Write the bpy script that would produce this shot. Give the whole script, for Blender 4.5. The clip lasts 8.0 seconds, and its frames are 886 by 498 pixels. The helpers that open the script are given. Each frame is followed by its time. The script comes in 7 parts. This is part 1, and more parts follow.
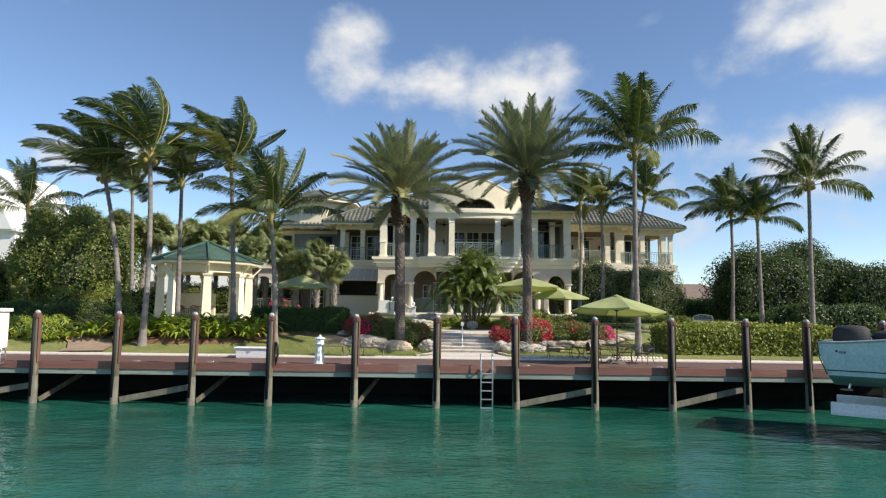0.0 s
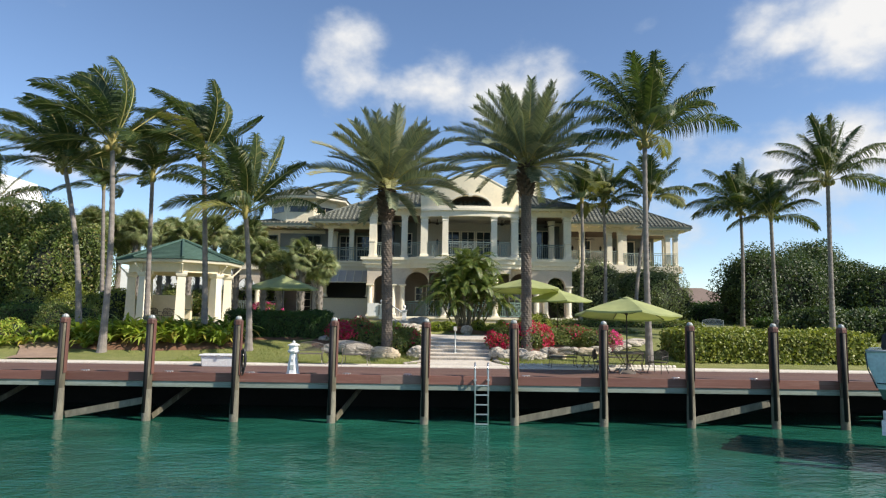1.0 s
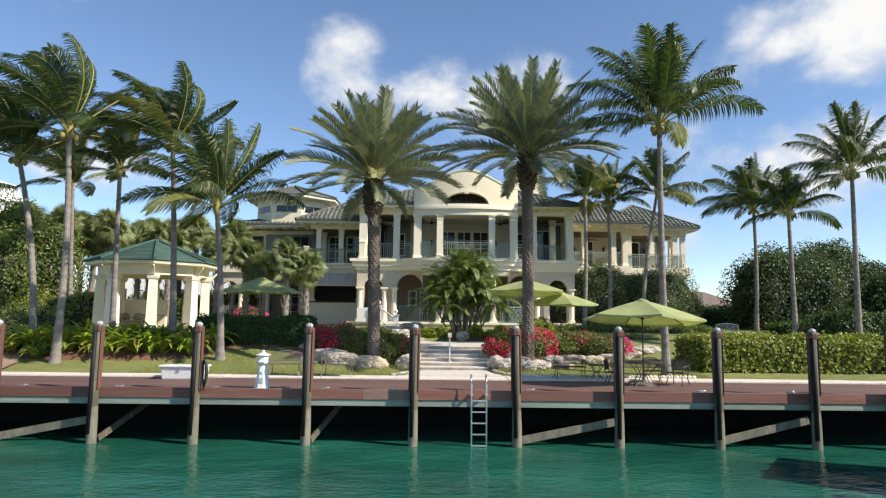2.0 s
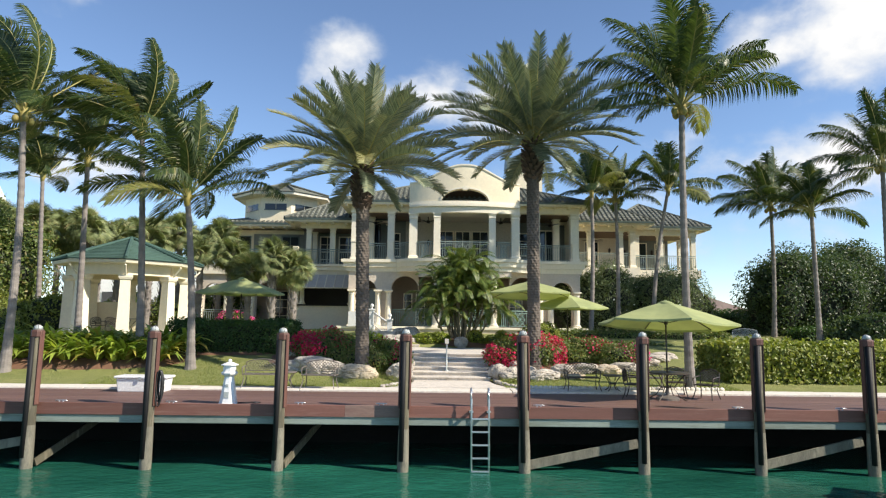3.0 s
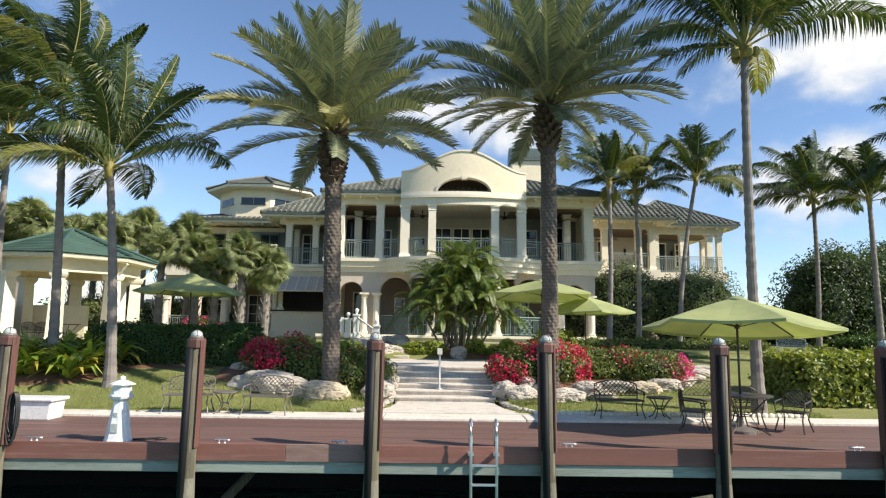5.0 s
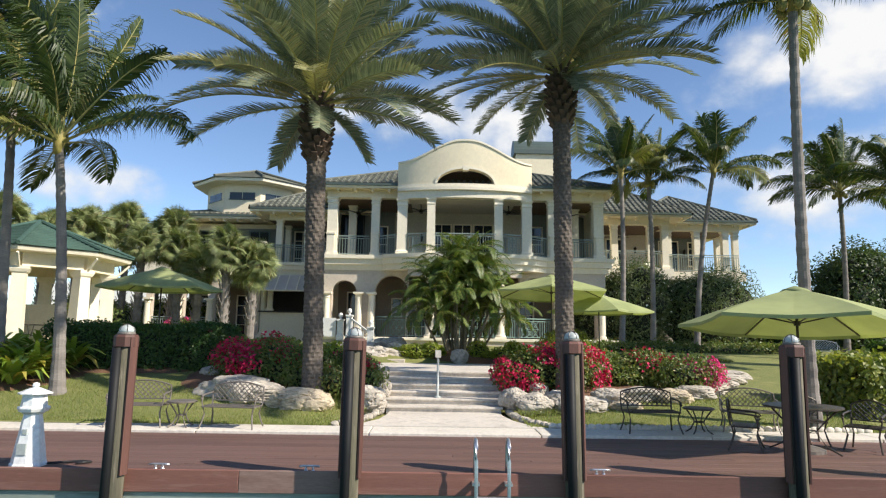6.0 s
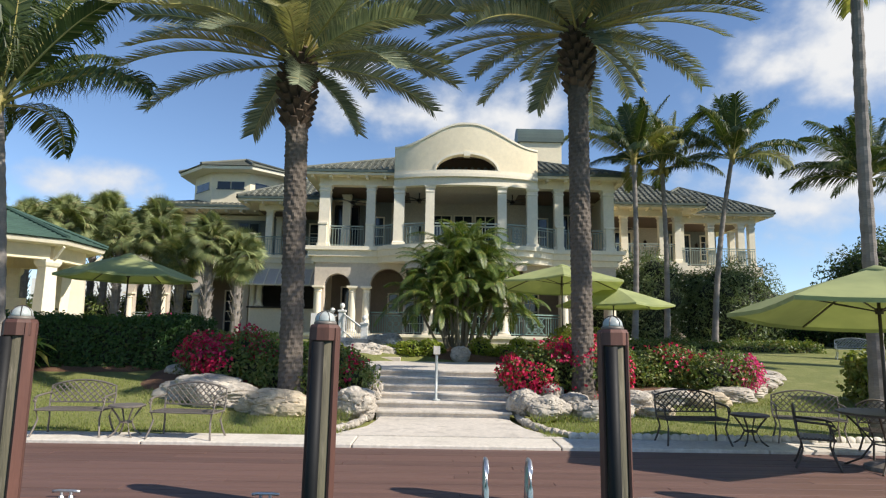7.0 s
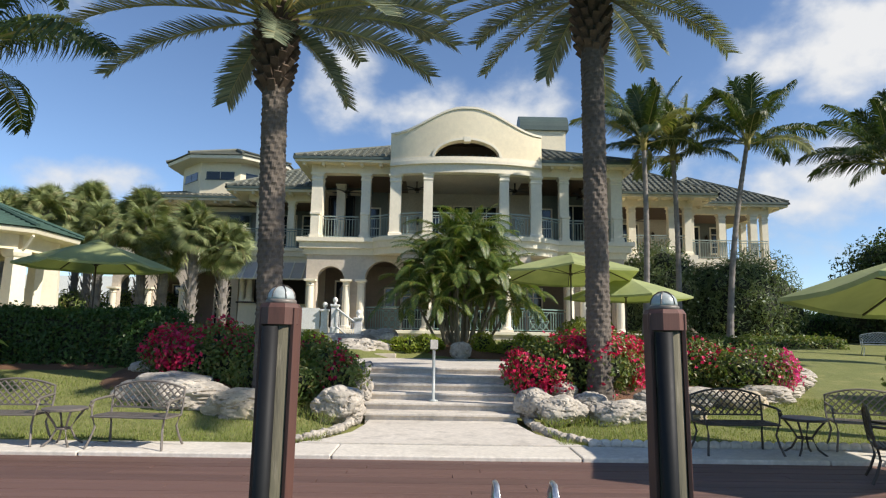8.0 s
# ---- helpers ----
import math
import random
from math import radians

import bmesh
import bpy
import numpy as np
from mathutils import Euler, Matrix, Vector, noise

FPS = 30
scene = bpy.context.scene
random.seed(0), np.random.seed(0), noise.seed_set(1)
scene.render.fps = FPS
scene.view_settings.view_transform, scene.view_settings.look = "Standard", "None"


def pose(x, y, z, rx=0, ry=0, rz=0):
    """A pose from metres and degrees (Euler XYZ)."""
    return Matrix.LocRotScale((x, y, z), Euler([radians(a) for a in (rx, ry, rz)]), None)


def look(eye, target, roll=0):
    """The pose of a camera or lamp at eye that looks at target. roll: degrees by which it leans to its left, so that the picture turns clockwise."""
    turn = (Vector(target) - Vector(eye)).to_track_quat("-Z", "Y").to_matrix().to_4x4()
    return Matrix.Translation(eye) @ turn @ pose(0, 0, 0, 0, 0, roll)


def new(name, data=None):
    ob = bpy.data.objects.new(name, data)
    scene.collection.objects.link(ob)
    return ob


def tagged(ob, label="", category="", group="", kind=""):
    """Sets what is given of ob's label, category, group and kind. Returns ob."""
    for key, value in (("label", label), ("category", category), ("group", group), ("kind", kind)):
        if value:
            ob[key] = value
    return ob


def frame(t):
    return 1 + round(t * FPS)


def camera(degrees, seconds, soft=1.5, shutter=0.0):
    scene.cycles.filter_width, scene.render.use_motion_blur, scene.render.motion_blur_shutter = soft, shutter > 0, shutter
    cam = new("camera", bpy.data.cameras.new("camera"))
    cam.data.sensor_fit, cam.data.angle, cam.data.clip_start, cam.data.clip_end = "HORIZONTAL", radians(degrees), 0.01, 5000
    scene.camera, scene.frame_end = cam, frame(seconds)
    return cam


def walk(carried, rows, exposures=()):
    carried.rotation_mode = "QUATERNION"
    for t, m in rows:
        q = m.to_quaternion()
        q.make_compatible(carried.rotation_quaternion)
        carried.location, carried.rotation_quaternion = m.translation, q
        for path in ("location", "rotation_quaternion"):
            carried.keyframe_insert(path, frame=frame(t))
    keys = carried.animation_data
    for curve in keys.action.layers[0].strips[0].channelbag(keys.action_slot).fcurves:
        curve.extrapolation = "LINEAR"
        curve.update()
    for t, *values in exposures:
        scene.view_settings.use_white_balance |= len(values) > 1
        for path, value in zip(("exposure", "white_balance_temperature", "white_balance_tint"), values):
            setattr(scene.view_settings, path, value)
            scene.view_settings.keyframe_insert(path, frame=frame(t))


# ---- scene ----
cam = camera(70.1, 8.0, soft=1.2)
PATH = [
    (0, (0.294, 0.117, 3.464), (0.292, 2.109, 3.648), 0.7),
    (0.5, (0.349, 1.383, 3.437), (0.353, 3.374, 3.628), 0.7),
    (1, (0.499, 2.636, 3.425), (0.509, 4.627, 3.622), 0.8),
    (1.5, (0.612, 3.912, 3.416), (0.627, 5.901, 3.621), 0.7),
    (3, (0.766, 7.544, 3.389), (0.79, 9.531, 3.617), 0.7),
    (3.5, (0.821, 8.697, 3.37), (0.845, 10.683, 3.606), 0.8),
    (4, (0.849, 9.876, 3.333), (0.875, 11.86, 3.578), 0.8),
    (4.5, (0.949, 11.027, 3.277), (0.974, 13.01, 3.53), 0.8),
    (6, (1.107, 14.333, 3.106), (1.129, 16.314, 3.383), 0.9),
    (6.5, (1.093, 15.375, 3.032), (1.117, 17.355, 3.311), 0.9),
    (7, (1.139, 16.323, 2.979), (1.162, 18.303, 3.256), 1.0),
    (7.5, (1.171, 17.189, 2.909), (1.195, 19.169, 3.185), 1.0),
    (8, (1.194, 17.846, 2.87), (1.218, 19.827, 3.143), 0.9),
]
walk(cam, [(t, look(eye, target, roll)) for t, eye, target, roll in PATH],
     exposures=[(0.0, 0.44, 6800, 11), (1.5, 0.52, 6800, 11), (3.0, 0.63, 6820, 11), (4.5, 0.68, 6820, 11), (6.0, 0.54, 6740, 11), (8.0, 0.38, 6640, 11)])

# ---- sky and sun ----
SUN = Vector((2.11, -0.90, 1.82)).normalized()
world = bpy.data.worlds.new("sky")
scene.world = world
world.use_nodes = True
wn, wl = world.node_tree.nodes, world.node_tree.links
wn.clear()
w_out = wn.new("ShaderNodeOutputWorld")
w_bg = wn.new("ShaderNodeBackground")
w_bg.inputs["Strength"].default_value = 0.128
w_sky = wn.new("ShaderNodeTexSky")
w_sky.sky_type, w_sky.sun_disc = "NISHITA", False
w_sky.sun_elevation, w_sky.sun_rotation = math.asin(SUN.z), math.atan2(SUN.x, SUN.y)
w_sky.air_density, w_sky.dust_density, w_sky.ozone_density = 0.85, 0.03, 4.0
w_geo = wn.new("ShaderNodeTexCoord")


def w_math(op, a, b=None):
    n = wn.new("ShaderNodeMath")
    n.operation = op
    for k, v in enumerate((a, b)):
        if v is None:
            continue
        if isinstance(v, (int, float)):
            n.inputs[k].default_value = v
        else:
            wl.new(v, n.inputs[k])
    return n.outputs[0]


def cloud(direction, width, height, weight):
    """A soft heap of cloud round a direction: 1 at its middle, 0 at its rim."""
    d = Vector(direction).normalized()
    right = d.cross(Vector((0, 0, 1))).normalized()
    up = right.cross(d)
    dots = []
    for axis in (right / width, up / height):
        n = wn.new("ShaderNodeVectorMath")
        n.operation = "DOT_PRODUCT"
        wl.new(w_geo.outputs["Generated"], n.inputs[0])
        n.inputs[1].default_value = axis
        off = float(d.dot(axis))
        dots.append(w_math("POWER", w_math("ABSOLUTE", w_math("SUBTRACT", n.outputs["Value"], off)), 2.0))
    front = wn.new("ShaderNodeVectorMath")
    front.operation = "DOT_PRODUCT"
    wl.new(w_geo.outputs["Generated"], front.inputs[0])
    front.inputs[1].default_value = d
    ring = w_math("SUBTRACT", 1.0, w_math("ADD", dots[0], dots[1]))
    return w_math("MULTIPLY", w_math("MULTIPLY", w_math("MAXIMUM", ring, 0.0), weight), w_math("GREATER_THAN", front.outputs["Value"], 0.3))


heaps = [
    cloud((-0.143, 0.917, 0.373), 0.085, 0.085, 1.2),
    cloud((-0.02, 0.94, 0.34), 0.16, 0.09, 0.92),
    cloud((0.113, 0.934, 0.330), 0.13, 0.09, 1.25),
    cloud((0.18, 0.93, 0.28), 0.2, 0.09, 0.5),
    cloud((0.53, 0.776, 0.375), 0.22, 0.10, 1.35),
    cloud((0.56, 0.81, 0.215), 0.20, 0.095, 1.4),
    cloud((0.40, 0.87, 0.22), 0.20, 0.09, 0.78),
    cloud((-0.465, 0.864, 0.205), 0.11, 0.055, 1.2),
    cloud((-0.54, 0.75, 0.42), 0.20, 0.06, 0.5),
    cloud((0.40, 0.90, 0.13), 0.25, 0.08, 0.7),
    cloud((0.30, 0.85, 0.42), 0.06, 0.03, 0.4),
    cloud((0.2, -0.9, 0.3), 0.30, 0.13, 1.0),
    cloud((-0.8, -0.4, 0.25), 0.30, 0.12, 1.0),
    cloud((0.9, 0.1, 0.3), 0.25, 0.12, 1.0),
    cloud((-0.9, 0.35, 0.3), 0.25, 0.10, 0.9),
]
total = heaps[0]
for h in heaps[1:]:
    total = w_math("MAXIMUM", total, h)
w_map = wn.new("ShaderNodeMapping")
w_map.inputs["Scale"].default_value = (1, 1, 1.4)
wl.new(w_geo.outputs["Generated"], w_map.inputs["Vector"])
w_noise = wn.new("ShaderNodeTexNoise")
w_noise.inputs["Scale"].default_value, w_noise.inputs["Detail"].default_value, w_noise.inputs["Roughness"].default_value = 9.0, 6.0, 0.55
wl.new(w_map.outputs[0], w_noise.inputs["Vector"])
w_noise2 = wn.new("ShaderNodeTexNoise")
w_noise2.inputs["Scale"].default_value, w_noise2.inputs["Detail"].default_value = 22.0, 4.0
wl.new(w_map.outputs[0], w_noise2.inputs["Vector"])
billow = w_math("ADD", w_math("SUBTRACT", w_noise.outputs["Fac"], 0.5), w_math("MULTIPLY", w_math("SUBTRACT", w_noise2.outputs["Fac"], 0.5), 0.35))
dens = w_math("SUBTRACT", w_math("ADD", w_math("MULTIPLY", total, 0.86), w_math("MULTIPLY", billow, 2.0)), 0.27)
w_ramp = wn.new("ShaderNodeValToRGB")
w_ramp.color_ramp.interpolation = "EASE"
w_ramp.color_ramp.elements[0].position, w_ramp.color_ramp.elements[1].position = 0.0, 1.3
wl.new(dens, w_ramp.inputs["Fac"])
w_shade = wn.new("ShaderNodeValToRGB")
w_shade.color_ramp.elements[0].position, w_shade.color_ramp.elements[1].position = 0.1, 0.95
w_shade.color_ramp.elements[0].color, w_shade.color_ramp.elements[1].color = (3.1, 3.65, 4.4, 1), (5.0, 5.15, 5.3, 1)
wl.new(dens, w_shade.inputs["Fac"])
w_mix = wn.new("ShaderNodeMix")
w_mix.data_type = "RGBA"
wl.new(w_ramp.outputs["Color"], w_mix.inputs["Factor"])
wl.new(w_sky.outputs["Color"], w_mix.inputs["A"])
wl.new(w_shade.outputs["Color"], w_mix.inputs["B"])
wl.new(w_mix.outputs["Result"], w_bg.inputs["Color"])
wl.new(w_bg.outputs[0], w_out.inputs["Surface"])

sun_data = bpy.data.lights.new("sun", "SUN")
sun_data.energy, sun_data.angle, sun_data.color = 4.75, radians(0.55), (1.0, 0.94, 0.84)
sun = new("sun", sun_data)
sun.matrix_world = look(SUN * 200, (0, 0, 0))

# ---- materials ----


def node_mat(name):
    m = bpy.data.materials.new(name)
    m.use_nodes = True
    return m, m.node_tree.nodes, m.node_tree.links, m.node_tree.nodes["Principled BSDF"]


def noise_node(nodes, links, vec, scale, detail=4.0, rough=0.6):
    n = nodes.new("ShaderNodeTexNoise")
    n.inputs["Scale"].default_value, n.inputs["Detail"].default_value, n.inputs["Roughness"].default_value = scale, detail, rough
    links.new(vec, n.inputs["Vector"])
    return n.outputs["Fac"]


def mix_node(nodes, links, fac, a, b, kind="MIX"):
    n = nodes.new("ShaderNodeMix")
    n.data_type, n.blend_type = "RGBA", kind
    for slot, v in (("Factor", fac), ("A", a), ("B", b)):
        if isinstance(v, (int, float)):
            n.inputs[slot].default_value = v
        elif isinstance(v, tuple):
            n.inputs[slot].default_value = (*v, 1) if len(v) == 3 else v
        else:
            links.new(v, n.inputs[slot])
    return n.outputs["Result"]


def ramp_node(nodes, links, fac, lo, hi):
    n = nodes.new("ShaderNodeMapRange")
    n.inputs["From Min"].default_value, n.inputs["From Max"].default_value = lo, hi
    links.new(fac, n.inputs["Value"])
    return n.outputs["Result"]


def surf(name, c1, c2, scale=1.0, fine=20.0, rough=0.7, bump=0.2, depth=0.01, metal=0.0, spec=0.5, stretch=(1, 1, 1), vary=0.0, stain=None, coat=0.0, grain=1.0):
    """A surface of two near colours in patches and grain, with fine relief; vary: how far pieces differ from one another."""
    m, n, l, b = node_mat(name)
    geo = n.new("ShaderNodeNewGeometry")
    mp = n.new("ShaderNodeMapping")
    mp.inputs["Scale"].default_value = stretch
    l.new(geo.outputs["Position"], mp.inputs["Vector"])
    v = mp.outputs[0]
    big = ramp_node(n, l, noise_node(n, l, v, scale), 0.3, 0.7)
    small = noise_node(n, l, v, fine, 5.0)
    col = mix_node(n, l, big, c1, c2)
    speck = mix_node(n, l, ramp_node(n, l, small, 0.25, 0.75), (1 - 0.22 * grain,) * 3, (1 + 0.12 * grain,) * 3)
    col = mix_node(n, l, 1.0, col, speck, "MULTIPLY")
    if stain:
        dirt = ramp_node(n, l, noise_node(n, l, v, scale * 2.7, 6.0, 0.7), 0.52, 0.68)
        col = mix_node(n, l, dirt, col, stain)
    if vary:
        info = n.new("ShaderNodeObjectInfo")
        tone = ramp_node(n, l, info.outputs["Random"], 0, 1)
        tint = mix_node(n, l, tone, (1 - vary,) * 3, (1 + vary,) * 3)
        col = mix_node(n, l, 1.0, col, tint, "MULTIPLY")
    l.new(col, b.inputs["Base Color"])
    rr = mix_node(n, l, small, (rough * 0.85,) * 3, (min(1, rough * 1.12),) * 3)
    l.new(rr, b.inputs["Roughness"])
    b.inputs["Metallic"].default_value = metal
    b.inputs["Specular IOR Level"].default_value = spec
    b.inputs["Coat Weight"].default_value = coat
    if bump:
        bp = n.new("ShaderNodeBump")
        bp.inputs["Strength"].default_value, bp.inputs["Distance"].default_value = bump, depth
        l.new(small, bp.inputs["Height"])
        l.new(bp.outputs[0], b.inputs["Normal"])
    return m


def leaf_mat(name, dark, light, old=None, rough=0.45, through_light=0.35, old_share=0.06):
    m, n, l, b = node_mat(name)
    geo = n.new("ShaderNodeNewGeometry")
    r = geo.outputs["Random Per Island"]
    col = mix_node(n, l, r, tuple(1.3 * c for c in dark), tuple(1.3 * c for c in light))
    big = ramp_node(n, l, noise_node(n, l, geo.outputs["Position"], 0.9), 0.3, 0.7)
    tone = mix_node(n, l, big, (0.75, 0.78, 0.75), (1.2, 1.18, 1.1))
    col = mix_node(n, l, 1.0, col, tone, "MULTIPLY")
    if old:
        pick = n.new("ShaderNodeMath")
        pick.operation = "LESS_THAN"
        rand = n.new("ShaderNodeMath")
        rand.operation = "FRACT"
        mul = n.new("ShaderNodeMath")
        mul.operation, mul.inputs[1].default_value = "MULTIPLY", 37.7
        l.new(r, mul.inputs[0])
        l.new(mul.outputs[0], rand.inputs[0])
        l.new(rand.outputs[0], pick.inputs[0])
        pick.inputs[1].default_value = old_share
        col = mix_node(n, l, pick.outputs[0], col, old)
    l.new(col, b.inputs["Base Color"])
    b.inputs["Roughness"].default_value = rough
    tr = n.new("ShaderNodeBsdfTranslucent")
    l.new(mix_node(n, l, 1.0, col, (1.3, 1.35, 0.7), "MULTIPLY"), tr.inputs["Color"])
    mx = n.new("ShaderNodeMixShader")
    mx.inputs["Fac"].default_value = through_light
    l.new(b.outputs[0], mx.inputs[1])
    l.new(tr.outputs[0], mx.inputs[2])
    l.new(mx.outputs[0], n["Material Output"].inputs["Surface"])
    return m


M = {}
M["stucco"] = surf("cream_stucco", (0.84, 0.74, 0.53), (0.79, 0.69, 0.49), 0.5, 6, 0.9, 0.05, 0.004, grain=0.4)
M["trim"] = surf("pale_trim", (0.84, 0.77, 0.61), (0.79, 0.72, 0.56), 0.8, 8, 0.8, 0.05, 0.003, grain=0.4)
M["coral"] = surf("coral_stone", (0.62, 0.54, 0.44), (0.54, 0.47, 0.38), 0.9, 9, 0.85, 0.2, 0.006, stain=(0.50, 0.43, 0.35), grain=0.6)
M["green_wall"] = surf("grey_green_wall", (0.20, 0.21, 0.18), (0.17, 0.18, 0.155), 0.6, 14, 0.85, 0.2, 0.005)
M["inner_wall"] = surf("cream_inner_wall", (0.62, 0.56, 0.44), (0.56, 0.5, 0.39), 0.6, 14, 0.85, 0.2, 0.005)
# Coral stone in a darker brown: the porch's depth of shade is in the colour.
M["porch_wall"] = surf("porch_shade_coral", (0.27, 0.215, 0.165), (0.22, 0.175, 0.135), 0.8, 10, 0.85, 0.2, 0.006, grain=0.6)
M["ceiling"] = surf("timber_ceiling", (0.16, 0.10, 0.06), (0.12, 0.075, 0.045), 1.2, 22, 0.6, 0.2, 0.004, stretch=(1, 8, 1))
# Interior shade painted onto the bar's back wall; also the dark counter top.
M["dark_in"] = surf("interior_shade_and_counter_dark", (0.05, 0.045, 0.04), (0.035, 0.03, 0.028), 1.0, 12, 0.8, 0.1, 0.004)
M["rail"] = surf("grey_green_iron", (0.30, 0.36, 0.32), (0.24, 0.30, 0.27), 3, 30, 0.5, 0.1, 0.001)
M["rail_teal"] = surf("verdigris_iron", (0.22, 0.33, 0.28), (0.17, 0.27, 0.23), 3, 30, 0.5, 0.1, 0.001)
M["gutter"] = surf("green_metal_gutter", (0.085, 0.115, 0.098), (0.065, 0.09, 0.078), 1, 20, 0.45, 0.1, 0.002)
M["fan"] = surf("dark_bronze", (0.05, 0.035, 0.025), (0.035, 0.025, 0.02), 4, 40, 0.4, 0.1, 0.001, metal=0.5)
M["awning"] = surf("taupe_shutter", (0.60, 0.54, 0.47), (0.53, 0.47, 0.41), 1.2, 30, 0.6, 0.2, 0.003)
M["flower_pot"] = surf("terracotta", (0.35, 0.15, 0.08), (0.28, 0.12, 0.07), 5, 30, 0.8, 0.2, 0.002)


def tile_mat(name, c1, c2):
    m, n, l, b = node_mat(name)
    geo = n.new("ShaderNodeNewGeometry")
    col = mix_node(n, l, geo.outputs["Random Per Island"], c1, c2)
    st = ramp_node(n, l, noise_node(n, l, geo.outputs["Position"], 1.4, 6, 0.7), 0.35, 0.7)
    col = mix_node(n, l, 1.0, col, mix_node(n, l, st, (0.75, 0.75, 0.75), (1.15, 1.14, 1.1)), "MULTIPLY")
    fine = noise_node(n, l, geo.outputs["Position"], 25.0)
    l.new(col, b.inputs["Base Color"])
    b.inputs["Roughness"].default_value = 0.9
    b.inputs["Specular IOR Level"].default_value = 0.2
    bp = n.new("ShaderNodeBump")
    bp.inputs["Strength"].default_value, bp.inputs["Distance"].default_value = 0.25, 0.006
    l.new(fine, bp.inputs["Height"])
    l.new(bp.outputs[0], b.inputs["Normal"])
    return m


M["tile"] = tile_mat("grey_green_roof_tile", (0.12, 0.13, 0.108), (0.21, 0.215, 0.18))
M["tile_gazebo"] = tile_mat("green_roof_tile", (0.05, 0.10, 0.085), (0.085, 0.15, 0.125))
# Filler cores behind the leaves; the dark colour paints their inner shade.
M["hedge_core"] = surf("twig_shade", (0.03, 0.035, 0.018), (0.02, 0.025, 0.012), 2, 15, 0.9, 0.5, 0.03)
M["wood_deck"] = surf("red_brown_deck_board", (0.165, 0.092, 0.072), (0.13, 0.073, 0.058), 0.8, 26, 0.6, 0.3, 0.003, stretch=(0.25, 6, 6), vary=0.14)
M["fascia"] = surf("red_brown_fascia", (0.22, 0.095, 0.07), (0.17, 0.072, 0.054), 0.7, 20, 0.6, 0.3, 0.003, stretch=(0.4, 1, 6), vary=0.25, stain=(0.24, 0.13, 0.10))
M["fascia_worn"] = surf("weathered_fascia", (0.32, 0.22, 0.18), (0.20, 0.105, 0.08), 1.5, 20, 0.75, 0.3, 0.003, stretch=(0.6, 1, 4))
M["beam"] = surf("grey_green_beam", (0.30, 0.34, 0.29), (0.22, 0.26, 0.22), 0.8, 18, 0.8, 0.3, 0.004, stretch=(0.4, 1, 5), vary=0.12, stain=(0.15, 0.17, 0.13))
M["pile"] = surf("weathered_pile", (0.125, 0.112, 0.07), (0.07, 0.062, 0.042), 1.5, 22, 0.85, 0.6, 0.012, stretch=(3, 3, 0.35), stain=(0.22, 0.19, 0.14))
M["pile_wet"] = surf("barnacled_pile", (0.26, 0.24, 0.18), (0.13, 0.12, 0.09), 2.0, 25, 0.85, 0.8, 0.02, stretch=(2, 2, 0.7), stain=(0.12, 0.12, 0.09))
M["clad"] = surf("red_brown_cladding", (0.15, 0.064, 0.046), (0.095, 0.042, 0.032), 1.2, 22, 0.65, 0.3, 0.003, stretch=(5, 5, 0.4), vary=0.2)
M["bumper"] = surf("black_rubber", (0.010, 0.010, 0.011), (0.015, 0.015, 0.015), 3, 30, 0.6, 0.1, 0.002, spec=0.25)
M["cap"] = surf("pale_cap", (0.46, 0.49, 0.47), (0.38, 0.41, 0.39), 5, 30, 0.35, 0.1, 0.002)
M["concrete"] = surf("pale_seawall_cap", (0.72, 0.66, 0.57), (0.63, 0.58, 0.50), 0.7, 16, 0.85, 0.3, 0.006, stain=(0.52, 0.47, 0.40))
M["step"] = surf("coral_stone_step", (0.68, 0.62, 0.54), (0.57, 0.52, 0.45), 1.0, 14, 0.85, 0.4, 0.008, stain=(0.42, 0.38, 0.33), vary=0.05)
# Near-black base colour: the shade under the deck is painted into the concrete.
M["seawall"] = surf("shade_black_seawall", (0.018, 0.018, 0.016), (0.012, 0.013, 0.012), 0.6, 8, 0.95, 0.5, 0.03, spec=0.1)
M["rock"] = surf("limestone_boulder", (0.60, 0.54, 0.45), (0.36, 0.32, 0.27), 2.2, 9, 0.9, 0.7, 0.03, stain=(0.26, 0.23, 0.19))
M["rock_ochre"] = surf("ochre_boulder", (0.60, 0.49, 0.34), (0.45, 0.38, 0.28), 2.2, 9, 0.9, 0.7, 0.03, stain=(0.27, 0.22, 0.16))
M["white"] = surf("white_fibreglass", (0.80, 0.80, 0.78), (0.76, 0.76, 0.74), 2, 20, 0.35, 0.05, 0.002)
M["steel"] = surf("aluminium", (0.72, 0.73, 0.73), (0.62, 0.63, 0.64), 4, 40, 0.32, 0.1, 0.001, metal=0.85)
M["iron"] = surf("dark_bronze_iron", (0.085, 0.068, 0.052), (0.06, 0.048, 0.038), 4, 30, 0.45, 0.2, 0.002, metal=0.3)
M["iron_pale"] = surf("dusty_bronze_iron", (0.22, 0.19, 0.16), (0.16, 0.14, 0.12), 4, 30, 0.5, 0.2, 0.002, metal=0.2)
M["hose"] = surf("black_hose", (0.02, 0.02, 0.02), (0.03, 0.03, 0.03), 4, 30, 0.5, 0.1, 0.001)
M["mulch"] = surf("red_brown_mulch", (0.22, 0.11, 0.06), (0.14, 0.075, 0.045), 1.5, 30, 0.95, 1.0, 0.03)
M["paver"] = surf("brown_paver", (0.36, 0.25, 0.18), (0.27, 0.185, 0.135), 2, 20, 0.9, 0.4, 0.006)
M["trunk_date"] = surf("date_palm_bark", (0.155, 0.125, 0.10), (0.095, 0.078, 0.062), 1.2, 16, 0.9, 0.7, 0.02)
